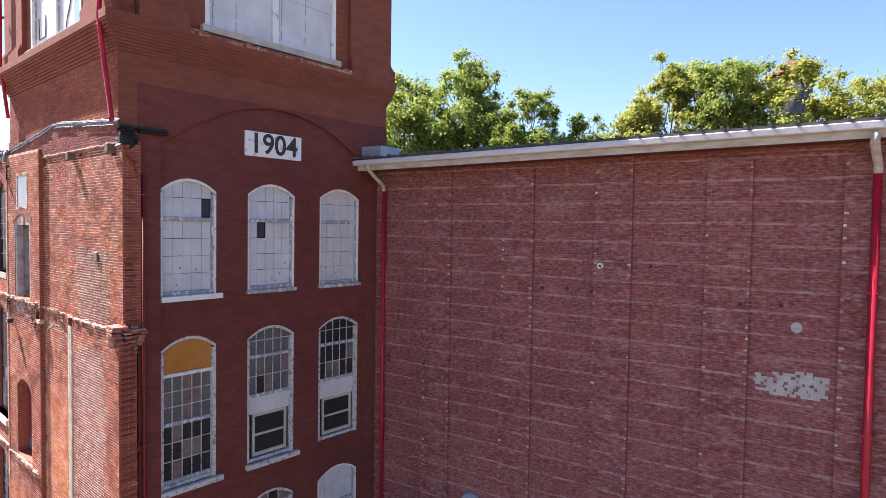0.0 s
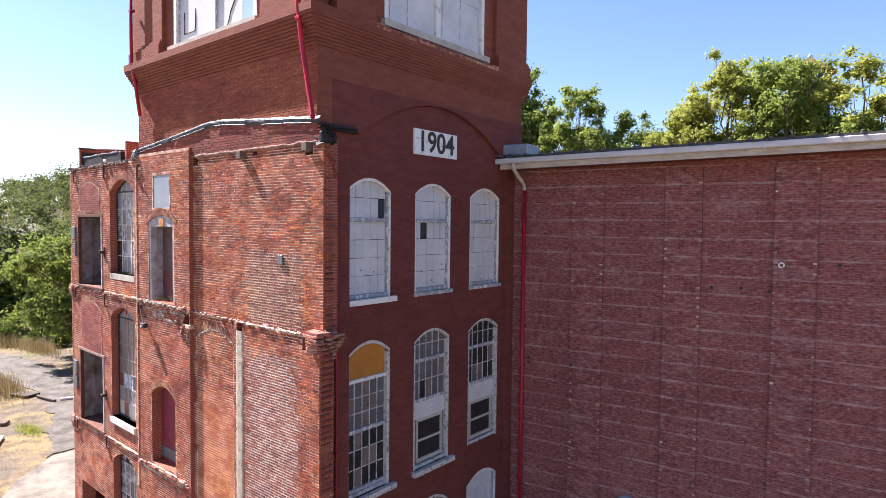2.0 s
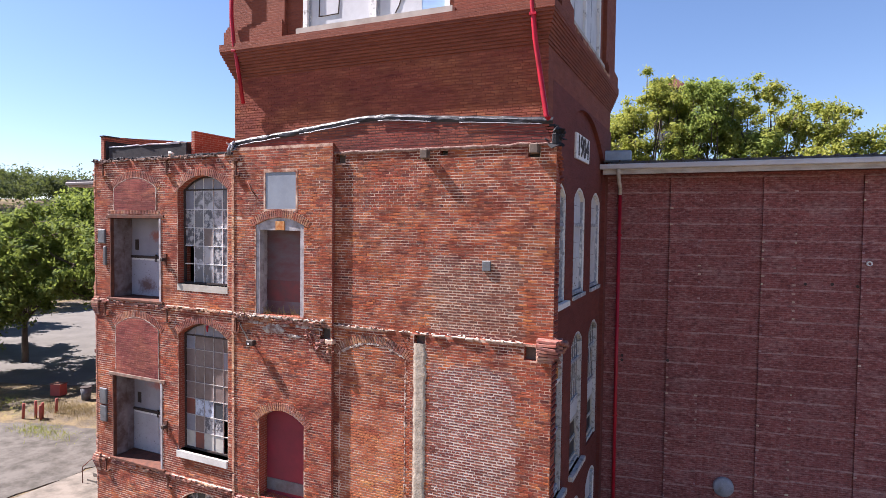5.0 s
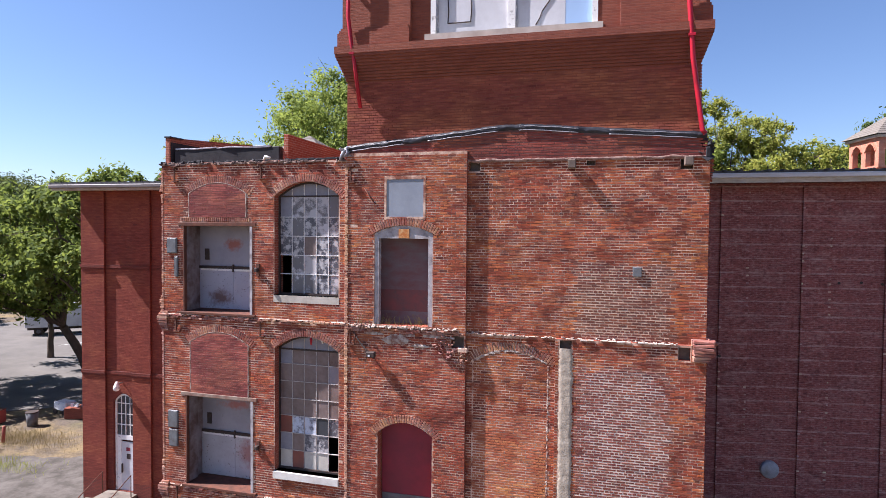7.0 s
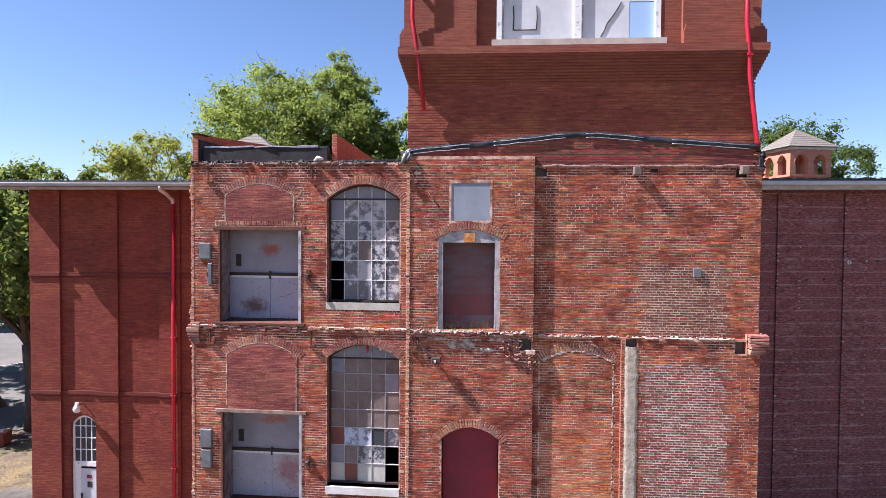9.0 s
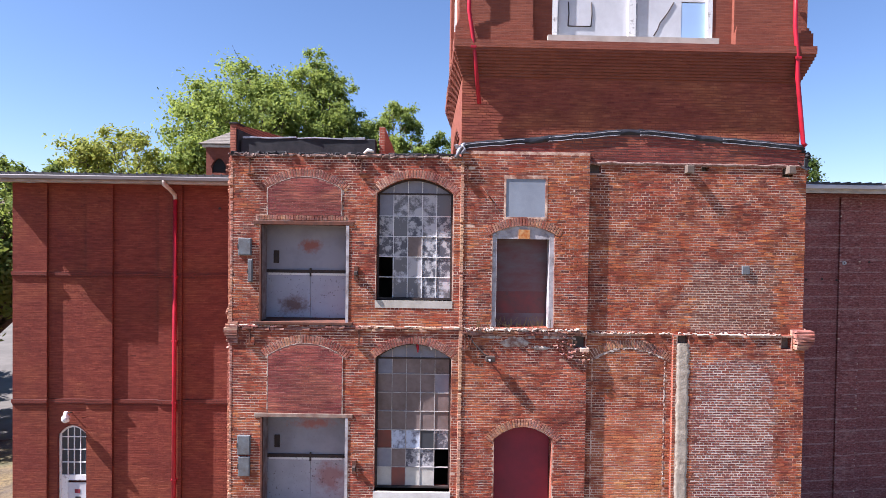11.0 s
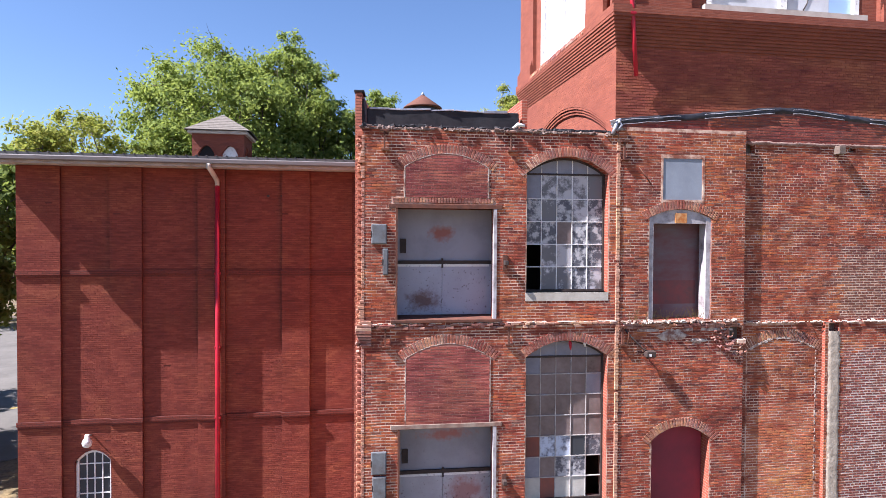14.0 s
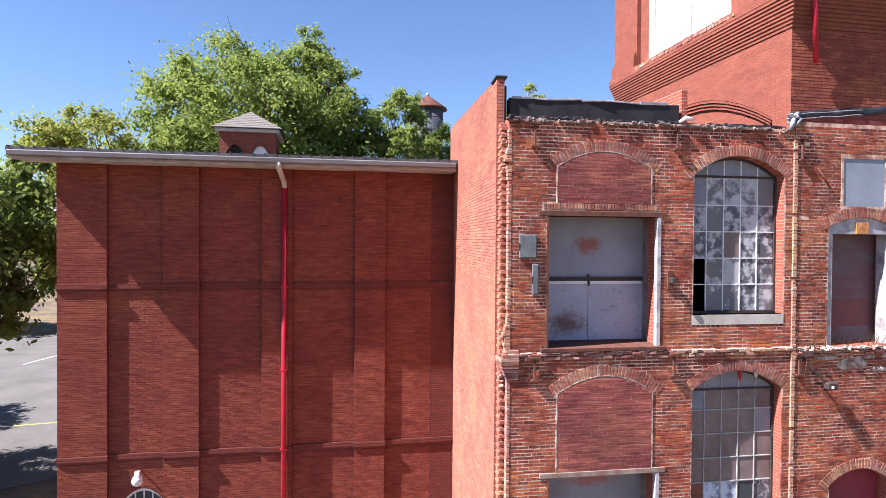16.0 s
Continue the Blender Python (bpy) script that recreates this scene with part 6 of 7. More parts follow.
cu.body, cu.size, cu.extrude, cu.offset = "1904", 0.77, 0.006, 0.012
cu.align_x, cu.align_y, cu.space_character = "CENTER", "CENTER", 1.0
tmp = new("numerals_curve", cu)
deps = bpy.context.evaluated_depsgraph_get()
me = bpy.data.meshes.new_from_object(tmp.evaluated_get(deps))
bpy.data.objects.remove(tmp)
me.materials.clear()
me.materials.append(IRON)
nob = new("lettering", me)
nob.parent = plate
nob.matrix_basis = pose(-0.062, 4.23, 14.445, 90, 0, 90)

# ---- down pipes ----


def downpipe(name, label, points, r, mat=None, straps=(), m=None):
    p = empty(name, label, "down pipe", group="down pipes", at=m)
    bm = bmesh.new()
    tube(bm, points, r, 12)
    part("pipe", bm, mat or PIPE_RED, p)
    for pt in straps:
        x, y, z = pt
        part("strap", bx(x - r - 0.02, x + r + 0.02, y - r - 0.012, y + r + 0.03, z - 0.03, z + 0.03, None, 0.006), mat or PIPE_RED, p)
    return p


# the red pipe paint, darkened: the corner's shade is put into the colour
PIPE_SHADED = plain("shaded_red_pipe_paint", (0.27, 0.025, 0.028), (0.17, 0.022, 0.022), 4.0, 0.55)
downpipe("down_pipe", "bright red down pipe on the tower front", [(-8.45, -0.16, 20), (-8.45, -0.16, 17.7), (-8.34, -0.2, 17.0), (-8.28, -0.14, 16.5), (-8.16, -0.05, 15.45)], 0.05, None, [(-8.45, -0.14, 18.6), (-8.33, -0.18, 16.8)])
downpipe("down_pipe", "bright red down pipe on the tower front", [(-0.34, -0.16, 20), (-0.34, -0.16, 17.5), (-0.3, -0.2, 16.9), (-0.24, -0.15, 16.2), (-0.0, -0.05, 14.62), (0.06, -0.08, 14.55)], 0.055, None, [(-0.34, -0.14, 18.2), (-0.28, -0.18, 16.7)])
downpipe("down_pipe", "red down pipe in the shaded corner of tower and block", [(0.06, 0.62, 13.4), (0.06, 0.62, 0.3)], 0.045, PIPE_SHADED, [(0.06, 0.60, z) for z in (12.9, 9.9, 7.0, 4.0)])
dp = downpipe("down_pipe", "red down pipe beside the gutter end", [(0.32, -0.12, 13.35), (0.32, -0.12, 0.3)], 0.06, None, [(0.32, -0.1, z) for z in (12.0, 9.0, 6.0)], EASTWING)
bm = bmesh.new()
tube(bm, [(0.25, -0.86, 14.15), (0.25, -0.85, 13.98), (0.28, -0.55, 13.75), (0.32, -0.16, 13.5), (0.32, -0.12, 13.33)], 0.062, 10)
part("swan_neck", bm, FASCIA, dp, "pale swan neck")
dp = downpipe("down_pipe", "tall bright red down pipe on the faded wall", [(13.24, -0.2, 13.45), (13.24, -0.2, 0.3)], 0.085, None, [(13.24, -0.17, z) for z in (11.0, 8.0, 5.0)], EASTWING)
bm = bmesh.new()
tube(bm, [(13.14, -0.86, 14.2), (13.14, -0.85, 14.0), (13.19, -0.5, 13.8), (13.24, -0.22, 13.6), (13.24, -0.2, 13.44)], 0.085, 10)
part("swan_neck", bm, FASCIA, dp, "pale swan neck")
dp = downpipe("down_pipe", "tall bright red down pipe on the red wing", [(-18.62, WY - 0.1, 13.45), (-18.62, WY - 0.1, 0.3)], 0.075, None, [(-18.62, WY - 0.08, z) for z in (10.6, 8.2, 5.9, 3.0)], WING_AT)
bm = bmesh.new()
tube(bm, [(-18.72, WY - 0.86, 14.08), (-18.72, WY - 0.84, 13.95), (-18.68, WY - 0.45, 13.8), (-18.62, WY - 0.12, 13.6), (-18.62, WY - 0.1, 13.44)], 0.075, 10)
part("swan_neck", bm, FASCIA, dp, "pale swan neck")

# ---- east wing details ----
tooth = []
faces = []
rnd = random.Random(21)
for a in range(6):
    for e, s in ((PIL + a * PIL_STEP, -1), (PIL + 0.96 + a * PIL_STEP, 1)):
        for r in range(104):
            if rnd.random() < 0.45 or r % 2:
                continue
            z, k = 0.3 + r * 0.131, len(tooth)
            w_ = rnd.uniform(0.04, 0.1)
            u0, u1 = (e - 0.002, e + w_) if s < 0 else (e - w_, e + 0.002)
            for yy in (-0.076, -0.06):
                for uu, zz in ((u0, z), (u1, z), (u1, z + 0.056), (u0, z + 0.056)):
                    tooth.append((uu, yy, zz))
            faces += [(k, k + 1, k + 2, k + 3), (k, k + 4, k + 5, k + 1), (k + 3, k + 2, k + 6, k + 7), (k, k + 3, k + 7, k + 4), (k + 1, k + 5, k + 6, k + 2)]
BLEACHED = laid_brick("bleached_brick", [(0.50, 0.32, 0.29), (0.44, 0.24, 0.22), (0.56, 0.38, 0.35), (0.40, 0.18, 0.17)], (0.4, 0.3, 0.28))
tagged(raw("toothing", tooth, faces, BLEACHED, ew), kind="stuff")
PATCH = plain("grey_cement", (0.50, 0.47, 0.46), (0.36, 0.31, 0.30), 3.0, 0.9, bump=0.8)
bm = bmesh.new()
for r in range(9):
    z = 8.55 + r * 0.0655
    u = 11.06 + rnd.uniform(0, 0.1)
    while u < 12.45:
        w_ = rnd.uniform(0.08, 0.4)
        edge = min(r, 8 - r) / 4 + min(u - 11.06, 12.45 - u)
        if rnd.random() < 0.35 + edge * 0.7:
            box(bm, u, min(u + w_, 12.55), -0.012, 0.0, z, z + 0.0655)
        u += w_ + rnd.uniform(0.0, 0.1)
cp = on_east(part("cement_patch", bm, PATCH))
tagged(cp, "ragged grey cement patch on faded brick", "patch", kind="stuff")
bm = bmesh.new()
tube(bm, [(11.9, 0.0, 10.11), (11.9, -0.015, 10.11)], [0.13, 0.11], 12)
tagged(on_east(part("cement_spot", bm, PATCH)), "round grey cement spot on faded brick", "patch")
for u, z in ((5.83, 10.59), (6.55, 10.61), (7.22, 10.57), (8.72, 11.31), (10.76, 10.54), (11.58, 10.58), (0.5, 8.0), (0.5, 7.85), (1.93, 7.95)):
    bm = bmesh.new()
    y = -0.075 if any(PIL + a * PIL_STEP < u < PIL + 0.96 + a * PIL_STEP for a in range(6)) else -0.004
    tube(bm, [(u, y + 0.03, z), (u, y - 0.02, z)], [0.05, 0.045], 10)
    tube(bm, [(u, y, z), (u, y - 0.05, z)], 0.025, 6)
    tagged(on_east(part("tie_rod_end", bm, IRON)), "black iron tie rod end on faded brick", "tie rod", "tie rod ends")
bm = bmesh.new()
tube(bm, [(7.47, -0.07, 11.27), (7.47, -0.14, 11.27)], [0.075, 0.075], 14, False)
tube(bm, [(7.47, -0.14, 11.27), (7.47, -0.13, 11.27)], [0.075, 0.04], 14, False)
tagged(on_east(part("vent_ring", bm, WHITE)), "small white vent ring on faded brick", "vent")
v = empty("round_vent", "round grey metal vent with dark throat", "vent", at=EASTWING @ pose(3.7, 0, 4.0))
bm = bmesh.new()
tube(bm, [(0, 0.0, 0), (0, -0.1, 0), (0, -0.13, 0), (0, -0.12, 0), (0, -0.02, 0)], [0.31, 0.31, 0.28, 0.25, 0.24], 24, False)
part("ring", bm, plain("vent_metal", (0.34, 0.35, 0.40), (0.2, 0.2, 0.23), 4.0, 0.45), v)
bm = bmesh.new()
tube(bm, [(0, 0.0, 0), (0, -0.03, 0)], [0.235, 0.23], 20)
# flat black disc paints the shade down the vent
part("throat", bm, DARK, v, "dark throat")
hood = part("roof_hood", bx(-0.7, 0.2, -0.1, 0.9, 14.4, 14.75, None, 0.04), plain("blue_grey_metal", (0.34, 0.40, 0.48), (0.24, 0.28, 0.34), 2.0, 0.4, 0.2))
hood.matrix_basis = pose(0.6, 7.58, 0.02, 0, 0, 7.8)
tagged(hood, "blue-grey sheet metal hood at the roof corner", "roof hood")

# ---- west wing details ----
d = on_wing(empty("door_5", "white steel door with arched fanlight and notices", "door", "structure"))
WW = FRONT(WY + 0.11)
o = DOORWAY
bm = arched_strip(WW, o, 0.0, 0.09, 0.08, 0.18)
pbox(bm, WW, o.a, o.a + 0.08, 0.08, 0.18, o.bottom, o.spring)
pbox(bm, WW, o.b - 0.08, o.b, 0.08, 0.18, o.bottom, o.spring)
pbox(bm, WW, o.a + 0.08, o.b - 0.08, 0.08, 0.18, 2.85, 3.05)
part("frame", bm, WHITE, d)
part("side_panel", pb(WW, o.a + 0.08, o.a + 0.3, 0.1, 0.16, o.bottom, 2.85), WHITE, d)
leaf = part("leaf", pb(WW, o.a + 0.3, o.b - 0.08, 0.11, 0.16, o.bottom, 2.75), BOARD, d)
part("notice", pb(WW, o.a + 0.56, o.a + 0.76, 0.1, 0.108, 2.35, 2.5), DOOR_RED, leaf, "dark red notice")
part("notice", pb(WW, o.a + 0.58, o.a + 0.78, 0.1, 0.108, 1.98, 2.22), IRON, leaf, "black notice")
part("handle", pb(WW, o.a + 0.34, o.a + 0.38, 0.04, 0.11, 1.35, 1.75), IRON, leaf)
for c in range(1, 4):
    u = o.a + 0.08 + (o.b - o.a - 0.16) * c / 4
    part("glazing_bar", pb(WW, u - 0.016, u + 0.016, 0.1, 0.15, 3.05, top_at(o, u) - 0.06), WHITE, d)
for r in range(1, 4):
    part("glazing_bar", pb(WW, o.a + 0.08, o.b - 0.08, 0.102, 0.148, 3.05 + r * 0.48 - 0.016, 3.05 + r * 0.48 + 0.016), WHITE, d)
part("pane", pprism(WW, pane_outline(o, o.a + 0.08, o.b - 0.08, 3.05, 4.95), 0.13, 0.14), PANE_DARK, d)
lamp = empty("wall_lamp", "white dome wall lamp on a short arm", "lamp", at=WING_AT @ pose(-22.5, WY + 0.1, 5.35))
bm = bmesh.new()
tube(bm, [(0, 0, 0.1), (0, -0.2, 0.14), (0, -0.34, 0.1)], 0.022, 8)
part("arm", bm, GREY_BOX, lamp)
bm = bmesh.new()
tube(bm, [(0, -0.36, 0.22), (0, -0.36, 0.1), (0, -0.36, 0.04), (0, -0.36, -0.04), (0, -0.36, -0.14), (0, -0.36, -0.18)], [0.06, 0.08, 0.13, 0.15, 0.12, 0.05], 14)
part("head", bm, WHITE, lamp)
for k in range(3):
    bm = bmesh.new()
    x = -17.05 + k * 0.47
    tube(bm, [(x, WY + 0.12, 13.15), (x, WY + 0.06, 13.15)], [0.05, 0.045], 10)
    tagged(on_wing(part("tie_rod_end", bm, IRON)), "black iron tie rod end on red brick", "tie rod", "tie rod ends")
steps = empty("entrance_steps", "concrete entrance steps with pipe handrails", "steps", at=WING_AT)
for k in range(3):
    part("step", bx(-23.3 - 0.0, -21.7, WY - 0.55 - 0.3 * (2 - k) - 0.3, WY + 0.1, 0.18 * k, 0.18 * (k + 1), None, 0.01), CONCRETE, steps)
for x in (-23.25, -21.75):
    bm = bmesh.new()
    tube(bm, [(x, WY - 1.7, 0.0), (x, WY - 1.7, 0.85), (x, WY - 0.3, 1.5), (x, WY - 0.3, 0.5)], 0.022, 8)
    part("handrail", bm, RUST, steps)


# ---- trees ----
def leaf_cloud(rnd, centres, radii, per, size, flat=0.8, outward=None):
    """Small leaf blades scattered round the clump centres; outward: the way that the clumps' leaves face."""
    c = np.repeat(np.array(centres), per, axis=0)
    r = np.repeat(np.array(radii), per)
    n = len(c)
    way = rnd.normal(size=(n, 3))
    way /= np.linalg.norm(way, axis=1)[:, None]
    p = c + way * (r * (0.15 + np.minimum(np.abs(rnd.normal(size=n)), 1.7) * 0.75))[:, None] * np.array([1, 1, flat])
    face = way * 0.5 + rnd.normal(size=(n, 3)) * 0.5 + np.array([0, 0, 0.2])
    if outward is not None:
        face += np.repeat(np.array(outward), per, axis=0) * 0.4
    face /= np.linalg.norm(face, axis=1)[:, None]
    a = np.cross(face, rnd.normal(size=(n, 3)))
    a /= np.linalg.norm(a, axis=1)[:, None]
    b = np.cross(face, a)
    s = size * rnd.uniform(0.6, 1.35, n)[:, None]
    quad = np.stack([p - a * s, p - b * s * 0.5, p + a * s, p + b * s * 0.5], axis=1).reshape(-1, 3)
    faces = np.arange(4 * n).reshape(n, 4)
    return quad, faces


def limb(bm, rnd, a, b, r0, r1, bend=0.12, sides=6):
    a, b = Vector(a), Vector(b)
    long = (b - a).length
    pts = [a.lerp(b, k / 4) + Vector(rnd.normal(size=3)) * long * bend * 0.35 * math.sin(k / 4 * math.pi) for k in range(5)]
    tube(bm, [tuple(p) for p in pts], [r0 + (r1 - r0) * k / 4 for k in range(5)], sides)
    return pts


def tree(x, y, top, radius, base, label, leaves, seed, clumps=70, per=130, size=0.2, lean=(0, 0), bare=0, trunk_r=0.3, gaps=0.85, z0=None):
    """A tree: tapered trunk, limbs that end in leafy boughs, and clumps of small leaves with gaps between the boughs."""
    rnd = np.random.default_rng(seed)
    z0 = ground_z(x, y) if z0 is None else z0
    t = empty("tree", label, "tree", at=pose(x, y, z0))
    high, cb = top - z0, base - z0
    half = (high - cb) / 2
    mid = Vector((lean[0], lean[1], cb + half))
    bm = bmesh.new()
    fork = Vector((lean[0] * 0.4, lean[1] * 0.4, cb * 0.85 + 0.3))
    limb(bm, rnd, (0, 0, -0.2), fork, trunk_r, trunk_r * 0.7, 0.05, 10)
    count = max(12, clumps // 9)
    boughs, tries = [], 0
    while len(boughs) < count and tries < 4000:
        tries += 1
        d = Vector(rnd.normal(size=3)).normalized() * rnd.uniform(0.12, 1.0) ** 0.45
        r = rnd.uniform(0.18, 0.34) * (1.3 if count < 20 else 1.0)
        # narrower at the foot than at two thirds of its height
        wide = 0.78 + 0.22 * math.sin(min(1.0, (d.z + 1) / 1.5) * math.pi / 2)
        p = Vector((d.x * radius * wide * (1 - r * 0.5), d.y * radius * wide * (1 - r * 0.5), d.z * half * (1 - r * 0.7)))
        if all((p - q).length > 0.30 * (r + s) * min(radius, half) for q, s in boughs):
            boughs.append((p, r))
    boughs.append((Vector((0, 0, half * 0.72)), 0.27))
    centres, radii, outward = [], [], []
    each = max(5, int(clumps / len(boughs)))
    for i, (p, r) in enumerate(boughs):
        c, br = mid + p, r * min(radius, half * 1.1)
        way = c - fork
        knee = fork + Vector((way.x * 0.35, way.y * 0.35, way.z * 0.5))
        limb(bm, rnd, fork, knee, trunk_r * 0.42, trunk_r * 0.22, 0.15)
        limb(bm, rnd, knee, c, trunk_r * 0.22, 0.035, 0.2, 5)
        thin = i < bare // 2
        for k in range(each // 3 if thin else each):
            d = Vector(rnd.normal(size=3)).normalized()
            d = (d + Vector((0, 0, 0.25))).normalized()
            q = c + Vector((d.x, d.y, d.z * 0.8)) * br * rnd.uniform(0.35, 1.12)
            centres.append(tuple(q))
            radii.append(br * rnd.uniform(0.26, 0.62) * (0.75 + 0.25 * gaps) * (1.7 if thin else 1.0))
            outward.append(tuple(d))
            if k < 4:
                limb(bm, rnd, c, q, 0.035, 0.012, 0.2, 4)
        if thin:
            for _ in range(6):
                tip = c + Vector(rnd.normal(size=3)).normalized() * br * 1.25 + Vector((0, 0, br * 0.5))
                limb(bm, rnd, c, tip, 0.032, 0.008, 0.2, 4)
    for _ in range(clumps // 4):      # sprays between the boughs
        d = Vector(rnd.normal(size=3)).normalized()
        reach = rnd.uniform(0.5, 0.9) ** 0.6
        q = mid + Vector((d.x * radius * reach, d.y * radius * reach, d.z * half * reach))
        centres.append(tuple(q))
        radii.append(min(radius, half) * rnd.uniform(0.07, 0.16))
        outward.append(tuple(d))
        limb(bm, rnd, mid + Vector((d.x * radius, d.y * radius, d.z * half)) * reach * 0.6, q, 0.03, 0.01, 0.2, 3)
    part("trunk", bm, BARK, t)
    v, f = leaf_cloud(rnd, centres, radii, int(per * 0.55), size * 1.28, 0.8, outward)
    raw("crown", v.tolist(), f.tolist(), leaves, t)
    return t


GREEN = "broad green tree in full leaf behind the mill"
tree(-23.5, 34.0, 26.4, 7.7, 10.5, GREEN, LEAF_BRIGHT, 1, 480, 250, 0.115, bare=4, trunk_r=0.45, gaps=0.9)
tree(-19.2, 36.2, 28.2, 5.2, 11.5, GREEN, LEAF_BRIGHT, 24, 360, 280, 0.11, bare=3, trunk_r=0.4)
tree(-16.3, 34.4, 23.4, 4.2, 10, GREEN, LEAF, 25, 200, 260, 0.11)
tree(-12.7, 36.2, 24.3, 4.0, 10, GREEN, LEAF_BRIGHT, 2, 260, 280, 0.10, bare=2)
tree(-31.1, 29.8, 20.4, 6.2, 8, "tree with thinning yellow-green leaves and bare twigs", LEAF_YELLOW, 3, 260, 210, 0.105, bare=7)
tree(-26.0, 40.5, 21.2, 6.2, 9, GREEN, LEAF, 4, 116, 140, 0.2)
tree(-15.6, 44.5, 20.5, 6.5, 9, GREEN, LEAF, 5, 116, 140, 0.2)
tree(-8.6, 38.0, 21.9, 4.3, 8, GREEN, LEAF, 6, 280, 320, 0.09, bare=2)
tree(-3.8, 38.0, 22.4, 3.7, 8, "tree with yellow-green leaves behind the faded wing", LEAF_YELLOW, 7, 240, 300, 0.09, bare=2)
tree(-0.9, 37.0, 25.2, 4.3, 9, "tall tree with sunlit yellow-green leaves", LEAF_YELLOW, 8, 380, 300, 0.09, bare=4)
tree(3.0, 36.8, 24.6, 4.4, 8, "tall tree with sunlit yellow-green leaves", LEAF_BRIGHT, 16, 380, 300, 0.09, bare=3)
tree(6.6, 37.4, 24.3, 4.2, 8, "tall tree with sunlit yellow-green leaves", LEAF_YELLOW, 23, 320, 300, 0.09, bare=10)
tree(10.4, 37.6, 22.5, 3.9, 8, "tree with thin yellow leaves and bare branches", LEAF_YELLOW, 9, 220, 240, 0.095, bare=16)
tree(10.0, 33.4, 18.2, 4.6, 7, "bushy tree with bright yellow-green leaves", LEAF_YELLOW, 17, 160, 240, 0.10)
tree(16.0, 43, 20.2, 5.4, 8, GREEN, LEAF_DARK, 10, 101, 140, 0.18, bare=2)
tree(33.4, 66, 28.2, 9.8, 8, "dark round-headed tree behind the belfry", LEAF_DARK, 11, 400, 190, 0.17, trunk_r=0.4, gaps=1.35)
tree(14.2, 37.5, 20.0, 4.2, 8, "tree with thin yellow leaves and bare branches", LEAF_YELLOW, 22, 190, 230, 0.1, bare=8)
tree(20, 60, 20.0, 6.0, 8, GREEN, LEAF_DARK, 12, 116, 130, 0.24)
tree(-34.4, 20.0, 16.8, 7.0, 5.8, "leafy shade tree with a grey forked trunk by the lot", LEAF, 13, 330, 210, 0.14, lean=(-1.2, 0.8), trunk_r=0.5)
tree(-40.0, 24.3, 15.2, 5.9, 5.2, "leafy shade tree on the edge of the parking lot", LEAF, 14, 230, 200, 0.14, lean=(-3.8, -4.4), trunk_r=0.4)
tree(-52, 31, 14.5, 6.5, 3.5, "leafy shade tree on the edge of the parking lot", LEAF, 15, 159, 160, 0.19)
tree(-49.0, 13.0, 11.9, 6.2, 0.7, "leafy tree with sunlit crown beside the drive", LEAF, 18, 260, 220, 0.12, trunk_r=0.3)
tree(-51.0, 20.0, 13.2, 5.8, 3.5, "leafy shade tree on the edge of the parking lot", LEAF, 19, 188, 200, 0.14)
rnd0 = np.random.default_rng(77)
for k, (x, y, h, r) in enumerate(((-64, 17, 9.5, 5.0), (-60, 21, 9.5, 4.6), (-71, 13, 9.0, 5.5), (-78, 8, 8.5, 5.5), (-86, 0, 9, 6), (-82, 19, 10, 6), (-75, 28, 11, 6), (-87, 40, 14, 7), (-77, 55, 16, 7), (-64, 74, 15, 7), (-48, 78, 15, 7), (-34, 80, 16, 7))):
    tree(x, y, h, r, 0.6, "dense green tree on the edge of the waste ground", (LEAF, LEAF_DARK, LEAF_DARK)[k % 3], 30 + k, 130, 120, 0.30)

# far woods on the hills: uncountable crowns
rnd0 = np.random.default_rng(5)
cs, rs = [], []
for k in range(400):
    if k < 310:
        x, y = rnd0.uniform(-220, -92), rnd0.uniform(8, 150)
    else:
        x, y = rnd0.uniform(-160, 160), rnd0.uniform(98, 190)
    if -127 < x and abs(y - 29 + 0.3 * (x + 122)) < 3.5:
        continue
    h = rnd0.uniform(5.5, 9.5) if x < -127 or k >= 310 else rnd0.uniform(2.5, 5)
    z = ground_z(x, y)
    for q in range(5):
        cs.append((x + rnd0.normal() * 2.0, y + rnd0.normal() * 2.0, z + h * rnd0.uniform(0.3, 0.85)))
        rs.append(rnd0.uniform(1.8, 3.2))
for k in range(330):     # young growth on the near slope
    x, y = rnd0.uniform(-140, -86), rnd0.uniform(2, 95)
    z, h = ground_z(x, y), rnd0.uniform(2.5, 4.6)
    if x < -97 and abs(y - 29 + 0.3 * (x + 122)) < 2.6:      # open slope below the house
        continue
    for q in range(4):
        cs.append((x + rnd0.normal() * 1.6, y + rnd0.normal() * 1.6, z + h * rnd0.uniform(0.15, 0.8)))
        rs.append(rnd0.uniform(1.2, 2.2))
v, f = leaf_cloud(rnd0, cs, rs, 105, 0.36, 0.8)
woods = raw("far_woods", v.tolist(), f.tolist(), LEAF_FAR)
tagged(woods, "dark green woods on distant hills", "woods", kind="stuff")

# ---- buildings behind ----


def arch_row(u0, u1, z0, count, w, spring, crown):
    step = (u1 - u0) / count
    return [Opening(u0 + step * (k + 0.5) - w / 2, u0 + step * (k + 0.5) + w / 2, z0, spring, crown) for k in range(count)]


